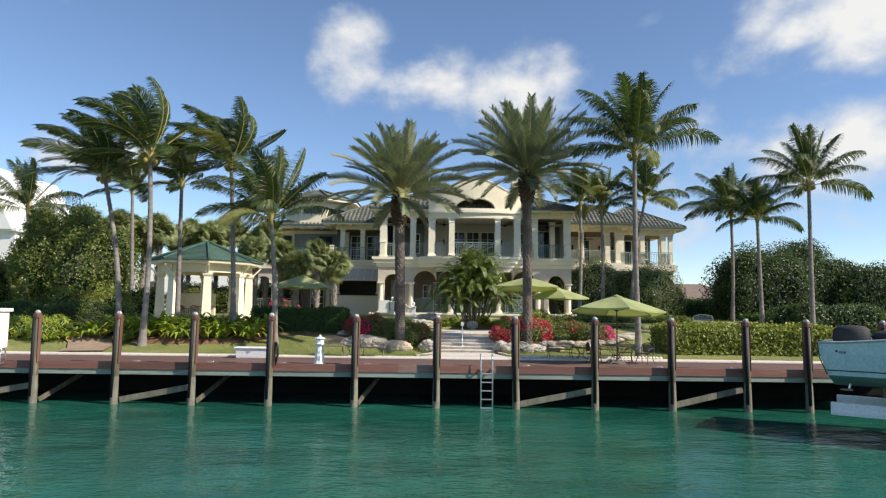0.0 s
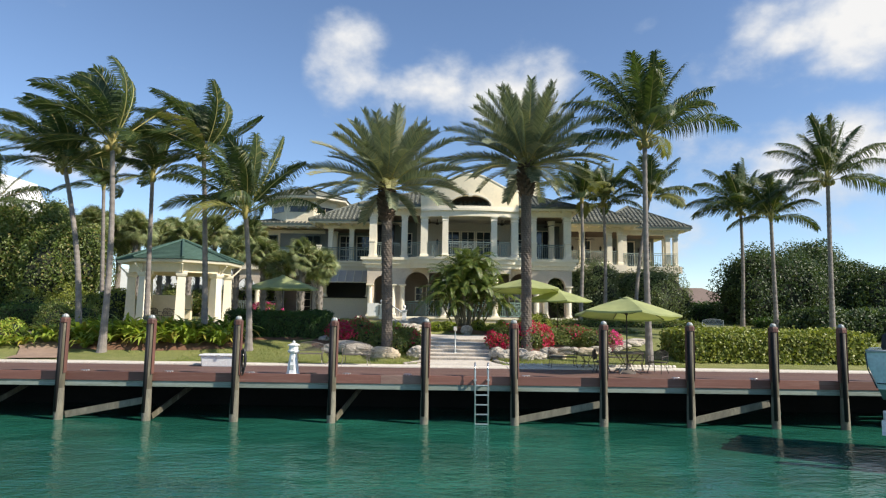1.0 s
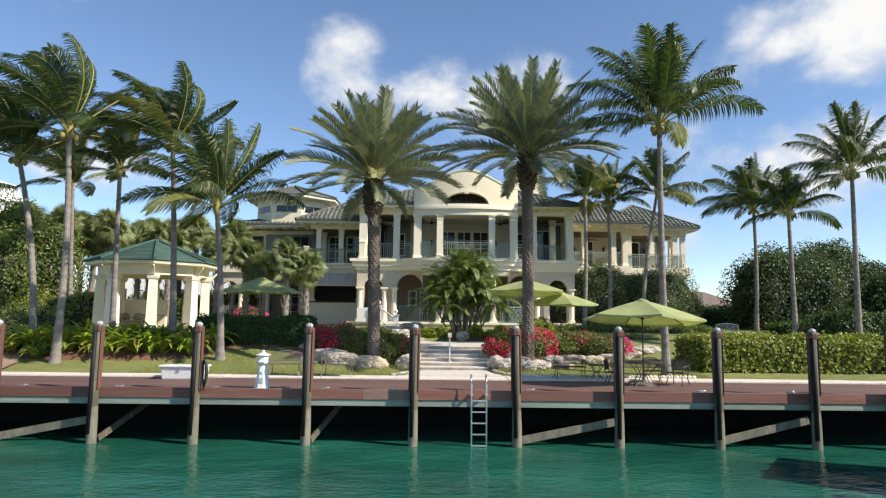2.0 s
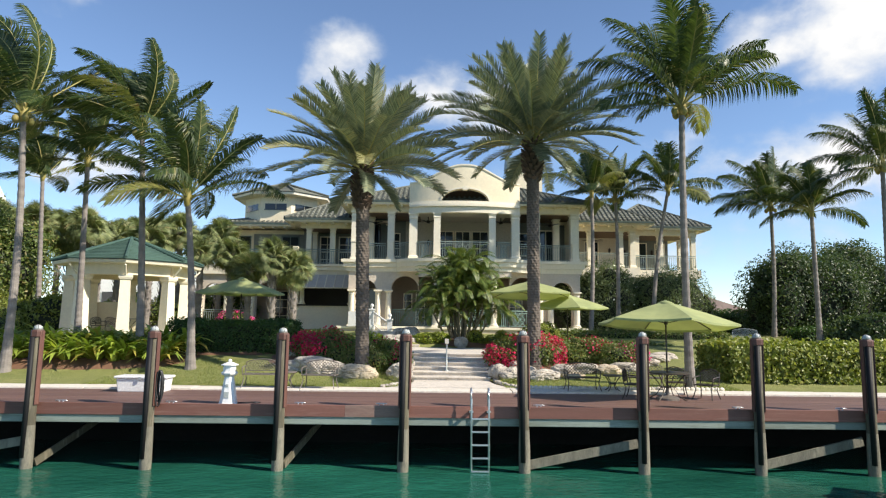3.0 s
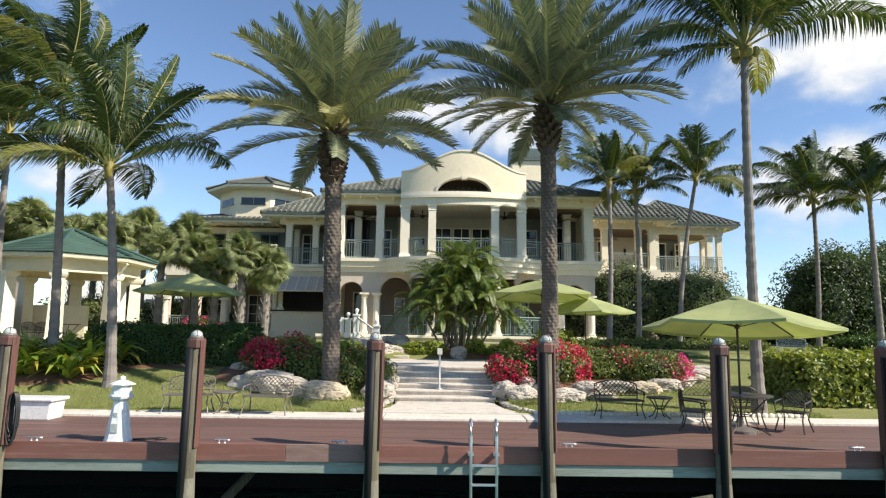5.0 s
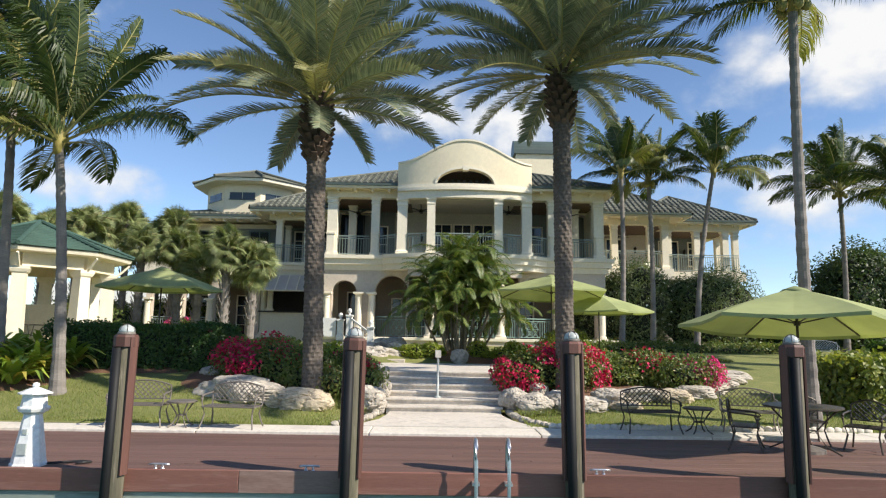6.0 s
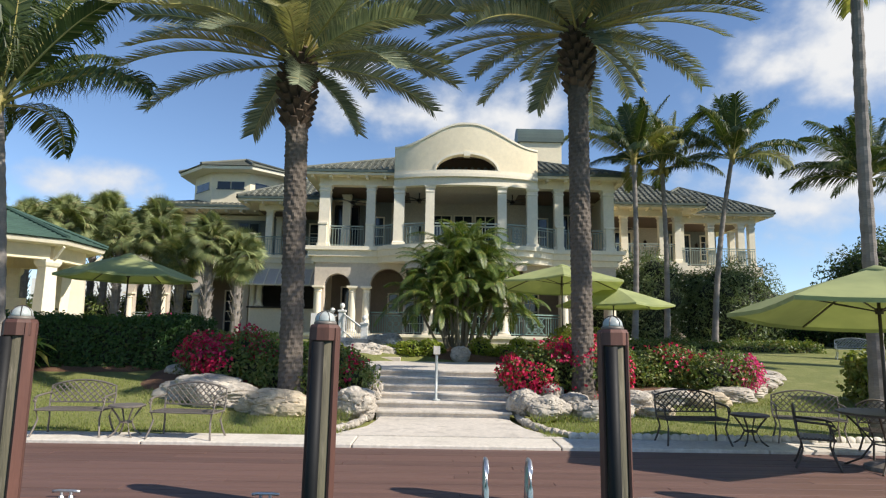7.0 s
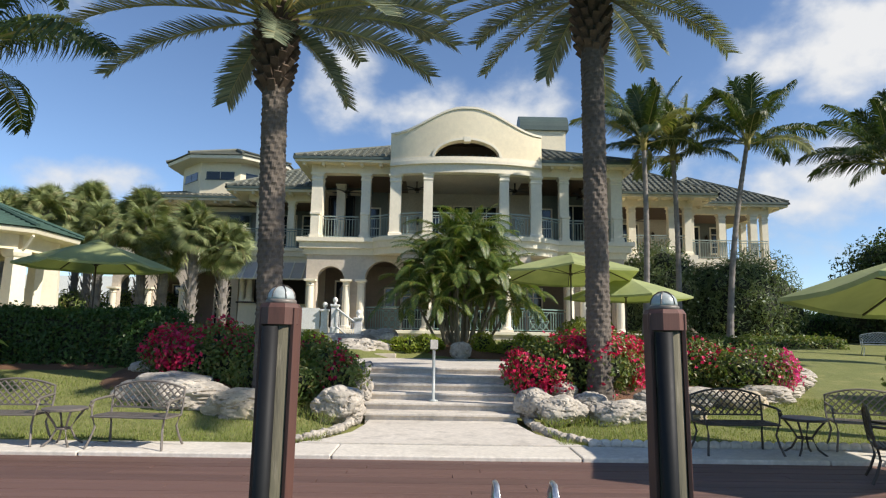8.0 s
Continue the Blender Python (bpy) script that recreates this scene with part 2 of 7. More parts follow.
M["trunk_date_top"] = surf("old_leaf_bases", (0.085, 0.055, 0.038), (0.13, 0.09, 0.06), 2.5, 14, 0.9, 0.8, 0.03)
M["trunk_coco"] = surf("coconut_bark", (0.28, 0.25, 0.22), (0.17, 0.15, 0.135), 1.2, 14, 0.9, 0.5, 0.012, stretch=(1, 1, 3))
M["stem"] = surf("green_palm_stem", (0.24, 0.21, 0.14), (0.17, 0.15, 0.10), 2, 16, 0.8, 0.4, 0.01)
M["bark"] = surf("branch_bark", (0.15, 0.12, 0.09), (0.10, 0.08, 0.06), 2, 16, 0.9, 0.6, 0.01)
M["rachis"] = surf("leaf_stalk", (0.30, 0.32, 0.10), (0.38, 0.30, 0.10), 2, 16, 0.6, 0.2, 0.003)
M["sheath"] = surf("yellow_leaf_base", (0.34, 0.30, 0.08), (0.27, 0.21, 0.065), 2, 16, 0.6, 0.3, 0.005)
M["coco_leaf"] = leaf_mat("coconut_leaf", (0.022, 0.044, 0.012), (0.074, 0.100, 0.030), (0.22, 0.21, 0.08))
M["coco_old"] = leaf_mat("yellowing_leaf", (0.12, 0.14, 0.04), (0.23, 0.22, 0.08), (0.28, 0.20, 0.10))
M["date_leaf"] = leaf_mat("date_palm_leaf", (0.085, 0.112, 0.074), (0.240, 0.258, 0.180), (0.32, 0.29, 0.16), rough=0.45, through_light=0.16)
M["date_old"] = leaf_mat("pale_date_leaf", (0.20, 0.20, 0.10), (0.32, 0.30, 0.15), (0.34, 0.28, 0.14), rough=0.45, through_light=0.2)
M["areca_leaf"] = leaf_mat("areca_leaf", (0.045, 0.085, 0.015), (0.11, 0.155, 0.035), (0.30, 0.28, 0.07), old_share=0.09)
M["sabal_leaf"] = leaf_mat("fan_palm_leaf", (0.10, 0.13, 0.052), (0.235, 0.26, 0.115), (0.26, 0.22, 0.10), rough=0.6, through_light=0.22)
M["hedge_dark"] = leaf_mat("dark_hedge_leaf", (0.022, 0.055, 0.012), (0.05, 0.10, 0.022), (0.10, 0.13, 0.03))
M["hedge_light"] = leaf_mat("light_hedge_leaf", (0.095, 0.13, 0.02), (0.24, 0.255, 0.055), (0.30, 0.30, 0.07), old_share=0.1)
M["tree_leaf"] = leaf_mat("sea_grape_leaf", (0.030, 0.054, 0.020), (0.072, 0.104, 0.040), (0.10, 0.13, 0.045))
M["oleander_leaf"] = leaf_mat("oleander_leaf", (0.07, 0.105, 0.046), (0.16, 0.195, 0.09), (0.18, 0.20, 0.09))
M["lily_leaf"] = leaf_mat("spider_lily_leaf", (0.13, 0.20, 0.026), (0.30, 0.36, 0.065), (0.40, 0.34, 0.07), old_share=0.14)
M["shrub_leaf"] = leaf_mat("shrub_leaf", (0.06, 0.10, 0.02), (0.15, 0.18, 0.05), (0.28, 0.24, 0.08), old_share=0.1)
M["lime_leaf"] = leaf_mat("lime_shrub_leaf", (0.14, 0.20, 0.02), (0.26, 0.29, 0.04), (0.34, 0.32, 0.05), old_share=0.1)
M["bract"] = leaf_mat("bougainvillea_bract", (0.34, 0.007, 0.048), (0.58, 0.018, 0.095), (0.68, 0.05, 0.19), through_light=0.3)
M["bract_pink"] = leaf_mat("magenta_bract", (0.42, 0.03, 0.16), (0.62, 0.06, 0.27), (0.60, 0.10, 0.30), through_light=0.3)
M["white_flower"] = leaf_mat("white_blossom", (0.7, 0.7, 0.62), (0.8, 0.8, 0.74), (0.8, 0.75, 0.7), through_light=0.2)
M["canvas"] = leaf_mat("lime_canvas", (0.27, 0.30, 0.140), (0.28, 0.31, 0.145), None, rough=0.85, through_light=0.22)
M["aqua"] = surf("pale_aqua_gelcoat", (0.50, 0.64, 0.63), (0.47, 0.61, 0.61), 1, 12, 0.18, 0.02, 0.001, coat=0.5)
M["aqua_dark"] = surf("dark_teal_stripe", (0.02, 0.05, 0.055), (0.018, 0.045, 0.05), 2, 12, 0.2, 0.02, 0.001)
M["cover"] = surf("black_canvas_cover", (0.028, 0.028, 0.032), (0.02, 0.02, 0.024), 2, 30, 0.8, 0.3, 0.01)
M["bottom_paint"] = surf("green_bottom_paint", (0.22, 0.36, 0.32), (0.17, 0.30, 0.27), 1.5, 14, 0.6, 0.1, 0.003)
M["nb_wall"] = surf("white_render", (0.82, 0.82, 0.80), (0.78, 0.78, 0.76), 0.5, 12, 0.8, 0.2, 0.006)
M["grey_roof"] = surf("brown_shingle", (0.22, 0.16, 0.13), (0.17, 0.125, 0.10), 0.6, 10, 0.9, 0.4, 0.02)


def glass_mat():
    m, n, l, b = node_mat("window_glass")
    b.inputs["Base Color"].default_value = (0.02, 0.025, 0.03, 1)
    b.inputs["Roughness"].default_value = 0.06
    b.inputs["Specular IOR Level"].default_value = 0.6
    return m


M["glass"] = glass_mat()


def water_mat():
    m, n, l, b = node_mat("turquoise_water")
    geo = n.new("ShaderNodeNewGeometry")
    pos = geo.outputs["Position"]
    mp = n.new("ShaderNodeMapping")
    mp.inputs["Scale"].default_value = (0.65, 1.0, 1.0)
    l.new(pos, mp.inputs["Vector"])
    v = mp.outputs[0]
    deep = ramp_node(n, l, noise_node(n, l, v, 0.30, 4), 0.32, 0.66)
    col = mix_node(n, l, deep, (0.008, 0.066, 0.045), (0.016, 0.122, 0.082))
    l.new(col, b.inputs["Base Color"])
    b.inputs["Roughness"].default_value = 0.09
    b.inputs["IOR"].default_value = 1.33
    h1 = noise_node(n, l, v, 0.8, 4, 0.6)
    h2 = noise_node(n, l, v, 5.5, 3, 0.6)
    add = n.new("ShaderNodeMath")
    add.operation = "MULTIPLY_ADD"
    l.new(h2, add.inputs[0])
    add.inputs[1].default_value = 0.28
    l.new(h1, add.inputs[2])
    bp = n.new("ShaderNodeBump")
    bp.inputs["Strength"].default_value, bp.inputs["Distance"].default_value = 1.0, 0.085
    l.new(add.outputs[0], bp.inputs["Height"])
    l.new(bp.outputs[0], b.inputs["Normal"])
    return m


M["water"] = water_mat()


def lawn_mat():
    m, n, l, b = node_mat("lawn_grass")
    geo = n.new("ShaderNodeNewGeometry")
    pos = geo.outputs["Position"]
    patch = ramp_node(n, l, noise_node(n, l, pos, 0.35, 4), 0.3, 0.7)
    col = mix_node(n, l, patch, (0.158, 0.180, 0.048), (0.225, 0.235, 0.075))
    dry = ramp_node(n, l, noise_node(n, l, pos, 1.7, 5, 0.7), 0.5, 0.75)
    col = mix_node(n, l, dry, col, (0.30, 0.285, 0.11))
    fine = noise_node(n, l, pos, 38, 3, 0.7)
    col = mix_node(n, l, 1.0, col, mix_node(n, l, ramp_node(n, l, fine, 0.3, 0.7), (0.65, 0.65, 0.6), (1.25, 1.25, 1.2)), "MULTIPLY")
    l.new(col, b.inputs["Base Color"])
    b.inputs["Roughness"].default_value = 0.9
    bp = n.new("ShaderNodeBump")
    bp.inputs["Strength"].default_value, bp.inputs["Distance"].default_value = 0.8, 0.03
    l.new(fine, bp.inputs["Height"])
    l.new(bp.outputs[0], b.inputs["Normal"])
    return m


M["lawn"] = lawn_mat()
M["blade"] = leaf_mat("grass_blade", (0.115, 0.150, 0.034), (0.205, 0.235, 0.065), (0.30, 0.28, 0.11), rough=0.6, old_share=0.15)

# ---- building helpers ----


def box(bm, x0, x1, y0, y1, z0, z1, bevel=0.0):
    made = bmesh.ops.create_cube(bm, size=1.0)["verts"]
    bmesh.ops.scale(bm, vec=(abs(x1 - x0), abs(y1 - y0), abs(z1 - z0)), verts=made)
    bmesh.ops.translate(bm, vec=((x0 + x1) / 2, (y0 + y1) / 2, (z0 + z1) / 2), verts=made)
    if bevel:
        edges = list({e for v in made for e in v.link_edges})
        bmesh.ops.bevel(bm, geom=edges, offset=bevel, segments=2, affect="EDGES", profile=0.5)
    return made


def lathe(bm, profile, at=(0, 0, 0), segs=16, caps=True, square=False):
    """Turns a profile of (radius, height) round z at a place."""
    rings = []
    for r, z in profile:
        ring = []
        for k in range(segs):
            a = 2 * math.pi * (k + 0.5) / segs
            rr = r / max(abs(math.cos(a)), abs(math.sin(a))) if square else r
            ring.append(bm.verts.new((at[0] + rr * math.cos(a), at[1] + rr * math.sin(a), at[2] + z)))
        rings.append(ring)
    for lo, hi in zip(rings, rings[1:]):
        for k in range(segs):
            bm.faces.new((lo[k], lo[(k + 1) % segs], hi[(k + 1) % segs], hi[k]))
    if caps:
        bm.faces.new(rings[0][::-1])
        bm.faces.new(rings[-1])
    return bm


def tube(bm, points, radius, segs=6, taper=1.0):
    """A tube along points; its radius goes to radius * taper at the end."""
    pts = [Vector(p) for p in points]
    rings = []
    for i, p in enumerate(pts):
        d = (pts[min(i + 1, len(pts) - 1)] - pts[max(i - 1, 0)]).normalized()
        side = d.cross(Vector((0, 0, 1)))
        if side.length < 0.05:
            side = d.cross(Vector((0, 1, 0)))
        side.normalize()
        up = side.cross(d)
        r = radius * (1 + (taper - 1) * i / max(1, len(pts) - 1))
        rings.append([bm.verts.new(p + side * (r * math.cos(2 * math.pi * k / segs)) + up * (r * math.sin(2 * math.pi * k / segs))) for k in range(segs)])
    for lo, hi in zip(rings, rings[1:]):
        for k in range(segs):
            bm.faces.new((lo[k], lo[(k + 1) % segs], hi[(k + 1) % segs], hi[k]))
    bm.faces.new(rings[0][::-1])
    bm.faces.new(rings[-1])
    return bm


def bar(bm, a, b, w, h=None):
    """A square bar between two points."""
    a, b, h = Vector(a), Vector(b), h or w
    d = (b - a).normalized()
    side = d.cross(Vector((0, 0, 1)))
    if side.length < 0.05:
        side = Vector((1, 0, 0))
    side.normalize()
    up = side.cross(d)
    vs = [[bm.verts.new(p + side * (sx * w / 2) + up * (sy * h / 2)) for sx, sy in ((-1, -1), (1, -1), (1, 1), (-1, 1))] for p in (a, b)]
    for k in range(4):
        bm.faces.new((vs[0][k], vs[0][(k + 1) % 4], vs[1][(k + 1) % 4], vs[1][k]))
    bm.faces.new(vs[0][::-1])
    bm.faces.new(vs[1])


def mesh_of(name, bm, material, smooth=False):
    bmesh.ops.recalc_face_normals(bm, faces=bm.faces)
    me = bpy.data.meshes.new(name)
    bm.to_mesh(me)
    bm.free()
    me.materials.append(material)
    if smooth:
        me.shade_smooth()
    return me


def thing(name, at, label, category, group=""):
    ob = new(name)
    ob.location = at
    ob.empty_display_size = 0.2
    return tagged(ob, label, category, group)


def put(name, me, parent, m=None, label="", world_space=True):
    """Links a mesh under a thing or a part. world_space: its numbers are the place's own, not the parent's."""
    ob = new(name, me)
    ob.parent = parent
    if world_space and parent.parent is None:
        ob.matrix_parent_inverse = Matrix.Translation(-Vector(parent.location))
    if m is not None:
        ob.matrix_basis = m
    if label:
        ob["label"] = label
    return ob


def part(name, bm, material, parent, label="", world_space=True, smooth=False):
    return put(name, mesh_of(name, bm, material, smooth), parent, None, label, world_space)


def structure(name, bm, material, label, category, kind="structure", smooth=False):
    return tagged(new(name, mesh_of(name, bm, material, smooth)), label, category, kind=kind)


def arrays(name, verts, faces, material):
    me = bpy.data.meshes.new(name)
    me.from_pydata(verts.tolist() if isinstance(verts, np.ndarray) else verts, [], faces.tolist() if isinstance(faces, np.ndarray) else faces)
    me.materials.append(material)
    return me


rng = np.random.default_rng(7)


def leaf_cloud(name, places, normals, length, width, material, jitter=0.6):
    """Many small folded leaves at places, facing roughly along normals."""
    n = len(places)
    nrm = normals + rng.normal(0, jitter, (n, 3))
    nrm /= np.linalg.norm(nrm, axis=1)[:, None] + 1e-9
    ref = rng.normal(0, 1, (n, 3))
    a = np.cross(nrm, ref)
    a /= np.linalg.norm(a, axis=1)[:, None] + 1e-9
    b = np.cross(nrm, a)
    size = rng.uniform(0.65, 1.3, (n, 1))
    la, wb = a * length * size / 2, b * width * size / 2
    lift = nrm * (width * 0.22) * size
    v = np.stack([places - la, places + wb + lift, places + la, places - wb + lift], 1).reshape(-1, 3)
    k = np.arange(n)[:, None] * 4
    f = np.concatenate([k + np.array([[0, 1, 2]]), k + np.array([[0, 2, 3]])], 0)
    return arrays(name, v, f, material)


def smoothstep(a, b, x):
    t = min(1.0, max(0.0, (x - a) / (b - a)))
    return t * t * (3 - 2 * t)


def lawn_height(x, y):
    """The garden rises from the seawall to the house, more steeply to the west."""
    west = 1.45 + 0.75 * smoothstep(26.4, 32.0, y) + 0.6 * smoothstep(31.5, 42.0, y)
    east = 1.45 + 0.30 * smoothstep(26.6, 30.0, y) + 1.1 * smoothstep(28.5, 47.0, y)
    s = smoothstep(-1.5, 4.5, x)
    z = west * (1 - s) + east * s
    return z


# ---- ground, water, seawall ----
bm = bmesh.new()
xs = [-1500, -400, -120, -60, -45] + [-36 + 1.5 * k for k in range(52)] + [48, 70, 130, 400, 1500]
ys = [26.3, 26.7, 27.2, 27.8, 28.4] + [29 + 1.0 * k for k in range(30)] + [64, 75, 100, 200, 600, 2500]
grid = [[bm.verts.new((x, y, lawn_height(x, y) + 0.02 * noise.noise(Vector((x * 0.6, y * 0.6, 0))))) for x in xs] for y in ys]
for r0, r1 in zip(grid, grid[1:]):
    for k in range(len(xs) - 1):
        bm.faces.new((r0[k], r0[k + 1], r1[k + 1], r1[k]))
for v in bm.verts:
    if -0.9 < v.co.x < 3.4 and v.co.y < 37:
        v.co.z = min(v.co.z, 1.38 + 0.12 * smoothstep(28.5, 31, v.co.y) + 0.55 * smoothstep(31.0, 33.0, v.co.y))
structure("ground", bm, M["lawn"], "mown green lawn rising gently towards the house", "lawn", smooth=True)

bm = bmesh.new()
bmesh.ops.create_grid(bm, x_segments=1, y_segments=1, size=2500)
structure("water", bm, M["water"], "rippled turquoise canal water", "water")

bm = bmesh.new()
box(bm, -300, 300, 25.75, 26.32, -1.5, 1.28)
structure("wall_seawall", bm, M["seawall"], "weathered concrete seawall, coloured near-black for the shade under the dock", "seawall")

# ---- dock ----
PILES = (-19.3, -16.6, -13.85, -11.05, -8.38, -5.715, -2.746, 0.092, 2.862, 5.592, 8.271, 10.878, 13.01, 15.7, 18.4, 21.0)
DOCK_Y, DECK_Z = 22.44, 1.40

bm = bmesh.new()
for y in (22.75, 24.1, 25.5):
    box(bm, -31, 21.2, y - 0.06, y + 0.06, 1.08, 1.355)
dock = structure("dock", bm, M["beam"], "long timber dock with red-brown boards and grey-green beams", "dock")
plank_lengths = (4.1, 4.8, 3.6, 5.2)
plank_meshes = []
for length in plank_lengths:
    b = bmesh.new()
    box(b, 0, length - 0.006, 0.004, 0.136, 0, 0.04, 0.004)
    plank_meshes.append(mesh_of("deck_board", b, M["wood_deck"]))

pave = bmesh.new()
box(pave, -300, 300, 25.78, 26.30, 1.28, 1.30)
seawall_cap = structure("pavement", pave, M["concrete"], "pale concrete seawall cap beside the dock", "pavement")
b = bmesh.new()
box(b, 0, 2.985, 0, 0.78, 0, 0.15, 0.015)
slab_mesh = mesh_of("slab", b, M["concrete"])


def build_piles():
    core = bmesh.new()
    lathe(core, [(0.135, -2.2), (0.14, 0.0), (0.13, 1.1), (0.128, 3.0)], segs=14)
    core_me = mesh_of("core", core, M["pile"], True)
    wet = bmesh.new()
    lathe(wet, [(0.146, -0.4), (0.152, 0.15), (0.147, 0.6), (0.134, 0.95)], segs=14, caps=False)
    wet_me = mesh_of("growth", wet, M["pile_wet"], True)
    rub = bmesh.new()
    tube(rub, [(-0.05, -0.125, 0.25), (-0.05, -0.125, 2.92)], 0.066, 12)
    rub_me = mesh_of("bumper", rub, M["bumper"], True)
    planks = []
    for a in (-20, 30, 80, 130, 190):
        c = bmesh.new()
        box(c, 0.128, 0.160, -0.058, 0.058, 1.405, 3.05, 0.004)
        bmesh.ops.rotate(c, cent=(0, 0, 0), matrix=Matrix.Rotation(radians(a), 3, "Z"), verts=c.verts)
        planks.append(mesh_of("board", c, M["clad"]))
    collar = bmesh.new()
    lathe(collar, [(0.158, 2.93), (0.168, 2.935), (0.168, 3.05), (0.158, 3.065), (0.146, 3.08)], segs=8)
    collar_me = mesh_of("collar", collar, M["clad"])
    neck = bmesh.new()
    lathe(neck, [(0.118, 3.08), (0.122, 3.085), (0.122, 3.10), (0.112, 3.108)], segs=16)
    neck_me = mesh_of("neck", neck, M["iron_pale"], True)
    cap = bmesh.new()
    lathe(cap, [(0.108, 3.108), (0.108, 3.125), (0.10, 3.155), (0.078, 3.18), (0.04, 3.198), (0.01, 3.204)], segs=16)
    cap_me = mesh_of("dome", cap, M["cap"], True)
    ribs = bmesh.new()
    for k in range(3):
        a = k * math.pi / 3
        pts = [(0.112 * math.cos(u) * math.cos(a), 0.112 * math.cos(u) * math.sin(a), 3.11 + 0.10 * math.sin(u)) for u in np.linspace(0.05, math.pi - 0.05, 9)]
        tube(ribs, pts, 0.005, 4)
    ribs_me = mesh_of("guard", ribs, M["iron"])
    for i, x in enumerate(PILES):
        p = thing("mooring_pile", (x, 22.34, 0), "timber dock pile with red-brown cladding and pale dome cap", "pile", "piles along the dock edge")
        put("core", core_me, p, world_space=False)
        put("growth", wet_me, p, label="pale barnacled lower end", world_space=False)
        put("bumper", rub_me, p, label="black rubber bumper strip", world_space=False)
        for me in planks:
            put("board", me, p, world_space=False)
        put("collar", collar_me, p, world_space=False)
        d = put("dome", cap_me, p, label="pale domed light cap", world_space=False)
        put("neck", neck_me, p, world_space=False)
        put("guard", ribs_me, d, world_space=False)
        p.scale = (0.87, 0.87, 1.0)
        p.rotation_euler = (radians(random.uniform(-0.5, 0.5)), radians(random.uniform(-0.7, 0.5)), radians(random.uniform(-6, 6)))


build_piles()


def build_fascia():
    for x0, x1 in zip(PILES, PILES[1:]):
        worn = abs(x0 + 2.746) < 0.01
        f = bmesh.new()
        split = x0 + (x1 - x0) * (0.52 if worn else 1.0)
        box(f, x0 + 0.02, split - 0.004, DOCK_Y, DOCK_Y + 0.05, 1.175, 1.445, 0.008)
        put("fascia_board", mesh_of("fascia_board", f, M["fascia"]), dock)
        if worn:
            f = bmesh.new()
            box(f, split, x1 - 0.02, DOCK_Y, DOCK_Y + 0.05, 1.175, 1.445, 0.008)
            put("fascia_board", mesh_of("fascia_board", f, M["fascia_worn"]), dock, label="grey weathered fascia board")
        f = bmesh.new()
        box(f, x0 - 0.01, x1 - 0.012, DOCK_Y + 0.03, DOCK_Y + 0.13, 1.0, 1.172, 0.008)
        put("edge_beam", mesh_of("edge_beam", f, M["beam"]), dock, label="pale grey-green edge beam")
    # cross braces between piles, and short ones running back to the seawall
    for i, j, z0, z1 in ((1, 2, 0.15, 0.62), (3, 4, 0.12, 0.60), (8, 9, 0.12, 0.62), (10, 11, 0.15, 0.72)):
        f = bmesh.new()
        bar(f, (PILES[i] + 0.1, 22.55, z0), (PILES[j] - 0.05, 22.62, z1), 0.06, 0.2)
        put("brace", mesh_of("brace", f, M["pile_wet"]), dock, label="pale diagonal timber brace")
    for i in (2, 4, 6):
        f = bmesh.new()
        bar(f, (PILES[i] + 0.12, 22.45, 0.1), (PILES[i] + 0.75, 24.4, 0.95), 0.06, 0.16)
        put("brace", mesh_of("brace", f, M["pile"]), dock)


build_fascia()


def build_ladder(x):
    lad = thing("dock_ladder", (x, 22.3, DECK_Z), "aluminium swim ladder with looped handrails hung on the dock edge", "ladder")
    for sx in (-0.2, 0.2):
        s = bmesh.new()
        pts = [(x + sx, 22.27, -0.75), (x + sx, 22.27, 1.62), (x + sx, 22.28, 1.78), (x + sx, 22.34, 1.86), (x + sx, 22.44, 1.86), (x + sx, 22.52, 1.78), (x + sx, 22.54, 1.62), (x + sx, 22.54, 1.41)]
        tube(s, pts, 0.022, 8)
        part("stile", s, M["steel"], lad, smooth=True)
        s = bmesh.new()
        box(s, x + sx - 0.045, x + sx + 0.045, 22.28, 22.437, 1.33, 1.36)
        part("bracket", s, M["steel"], lad)
    for k in range(8):
        s = bmesh.new()
        z = -0.55 + 0.29 * k
        if z > 1.2:
            break
        box(s, x - 0.195, x + 0.195, 22.245, 22.295, z - 0.018, z + 0.018, 0.006)
        part("rung", s, M["steel"], lad)


build_ladder(1.84)
build_ladder(-15.25)


def build_cleat(x):
    c = thing("dock_cleat", (x, 22.68, DECK_Z), "low galvanised mooring cleat on the deck", "cleat", "cleats along the dock")
    b = bmesh.new()
    tube(b, [(x - 0.13, 22.68, DECK_Z + 0.055), (x - 0.07, 22.68, DECK_Z + 0.062), (x + 0.07, 22.68, DECK_Z + 0.062), (x + 0.13, 22.68, DECK_Z + 0.055)], 0.015, 6)
    part("horn", b, M["steel"], c, smooth=True)
    b = bmesh.new()
    for sx in (-0.045, 0.045):
        lathe(b, [(0.026, 0.0), (0.017, 0.02), (0.015, 0.055)], (x + sx, 22.68, DECK_Z), 8)
    part("foot", b, M["steel"], c)


for cx in (-10.5, -7.9, -5.35, -2.35, -0.45, 3.25, 7.95, 10.4):
    build_cleat(cx)

# ---- house ----
HX, PX = 2.5, 2.46
house = thing("house", (HX, 48, 3.0), "two-storey cream stucco villa with balconies and grey-green tiled hip roofs", "house")


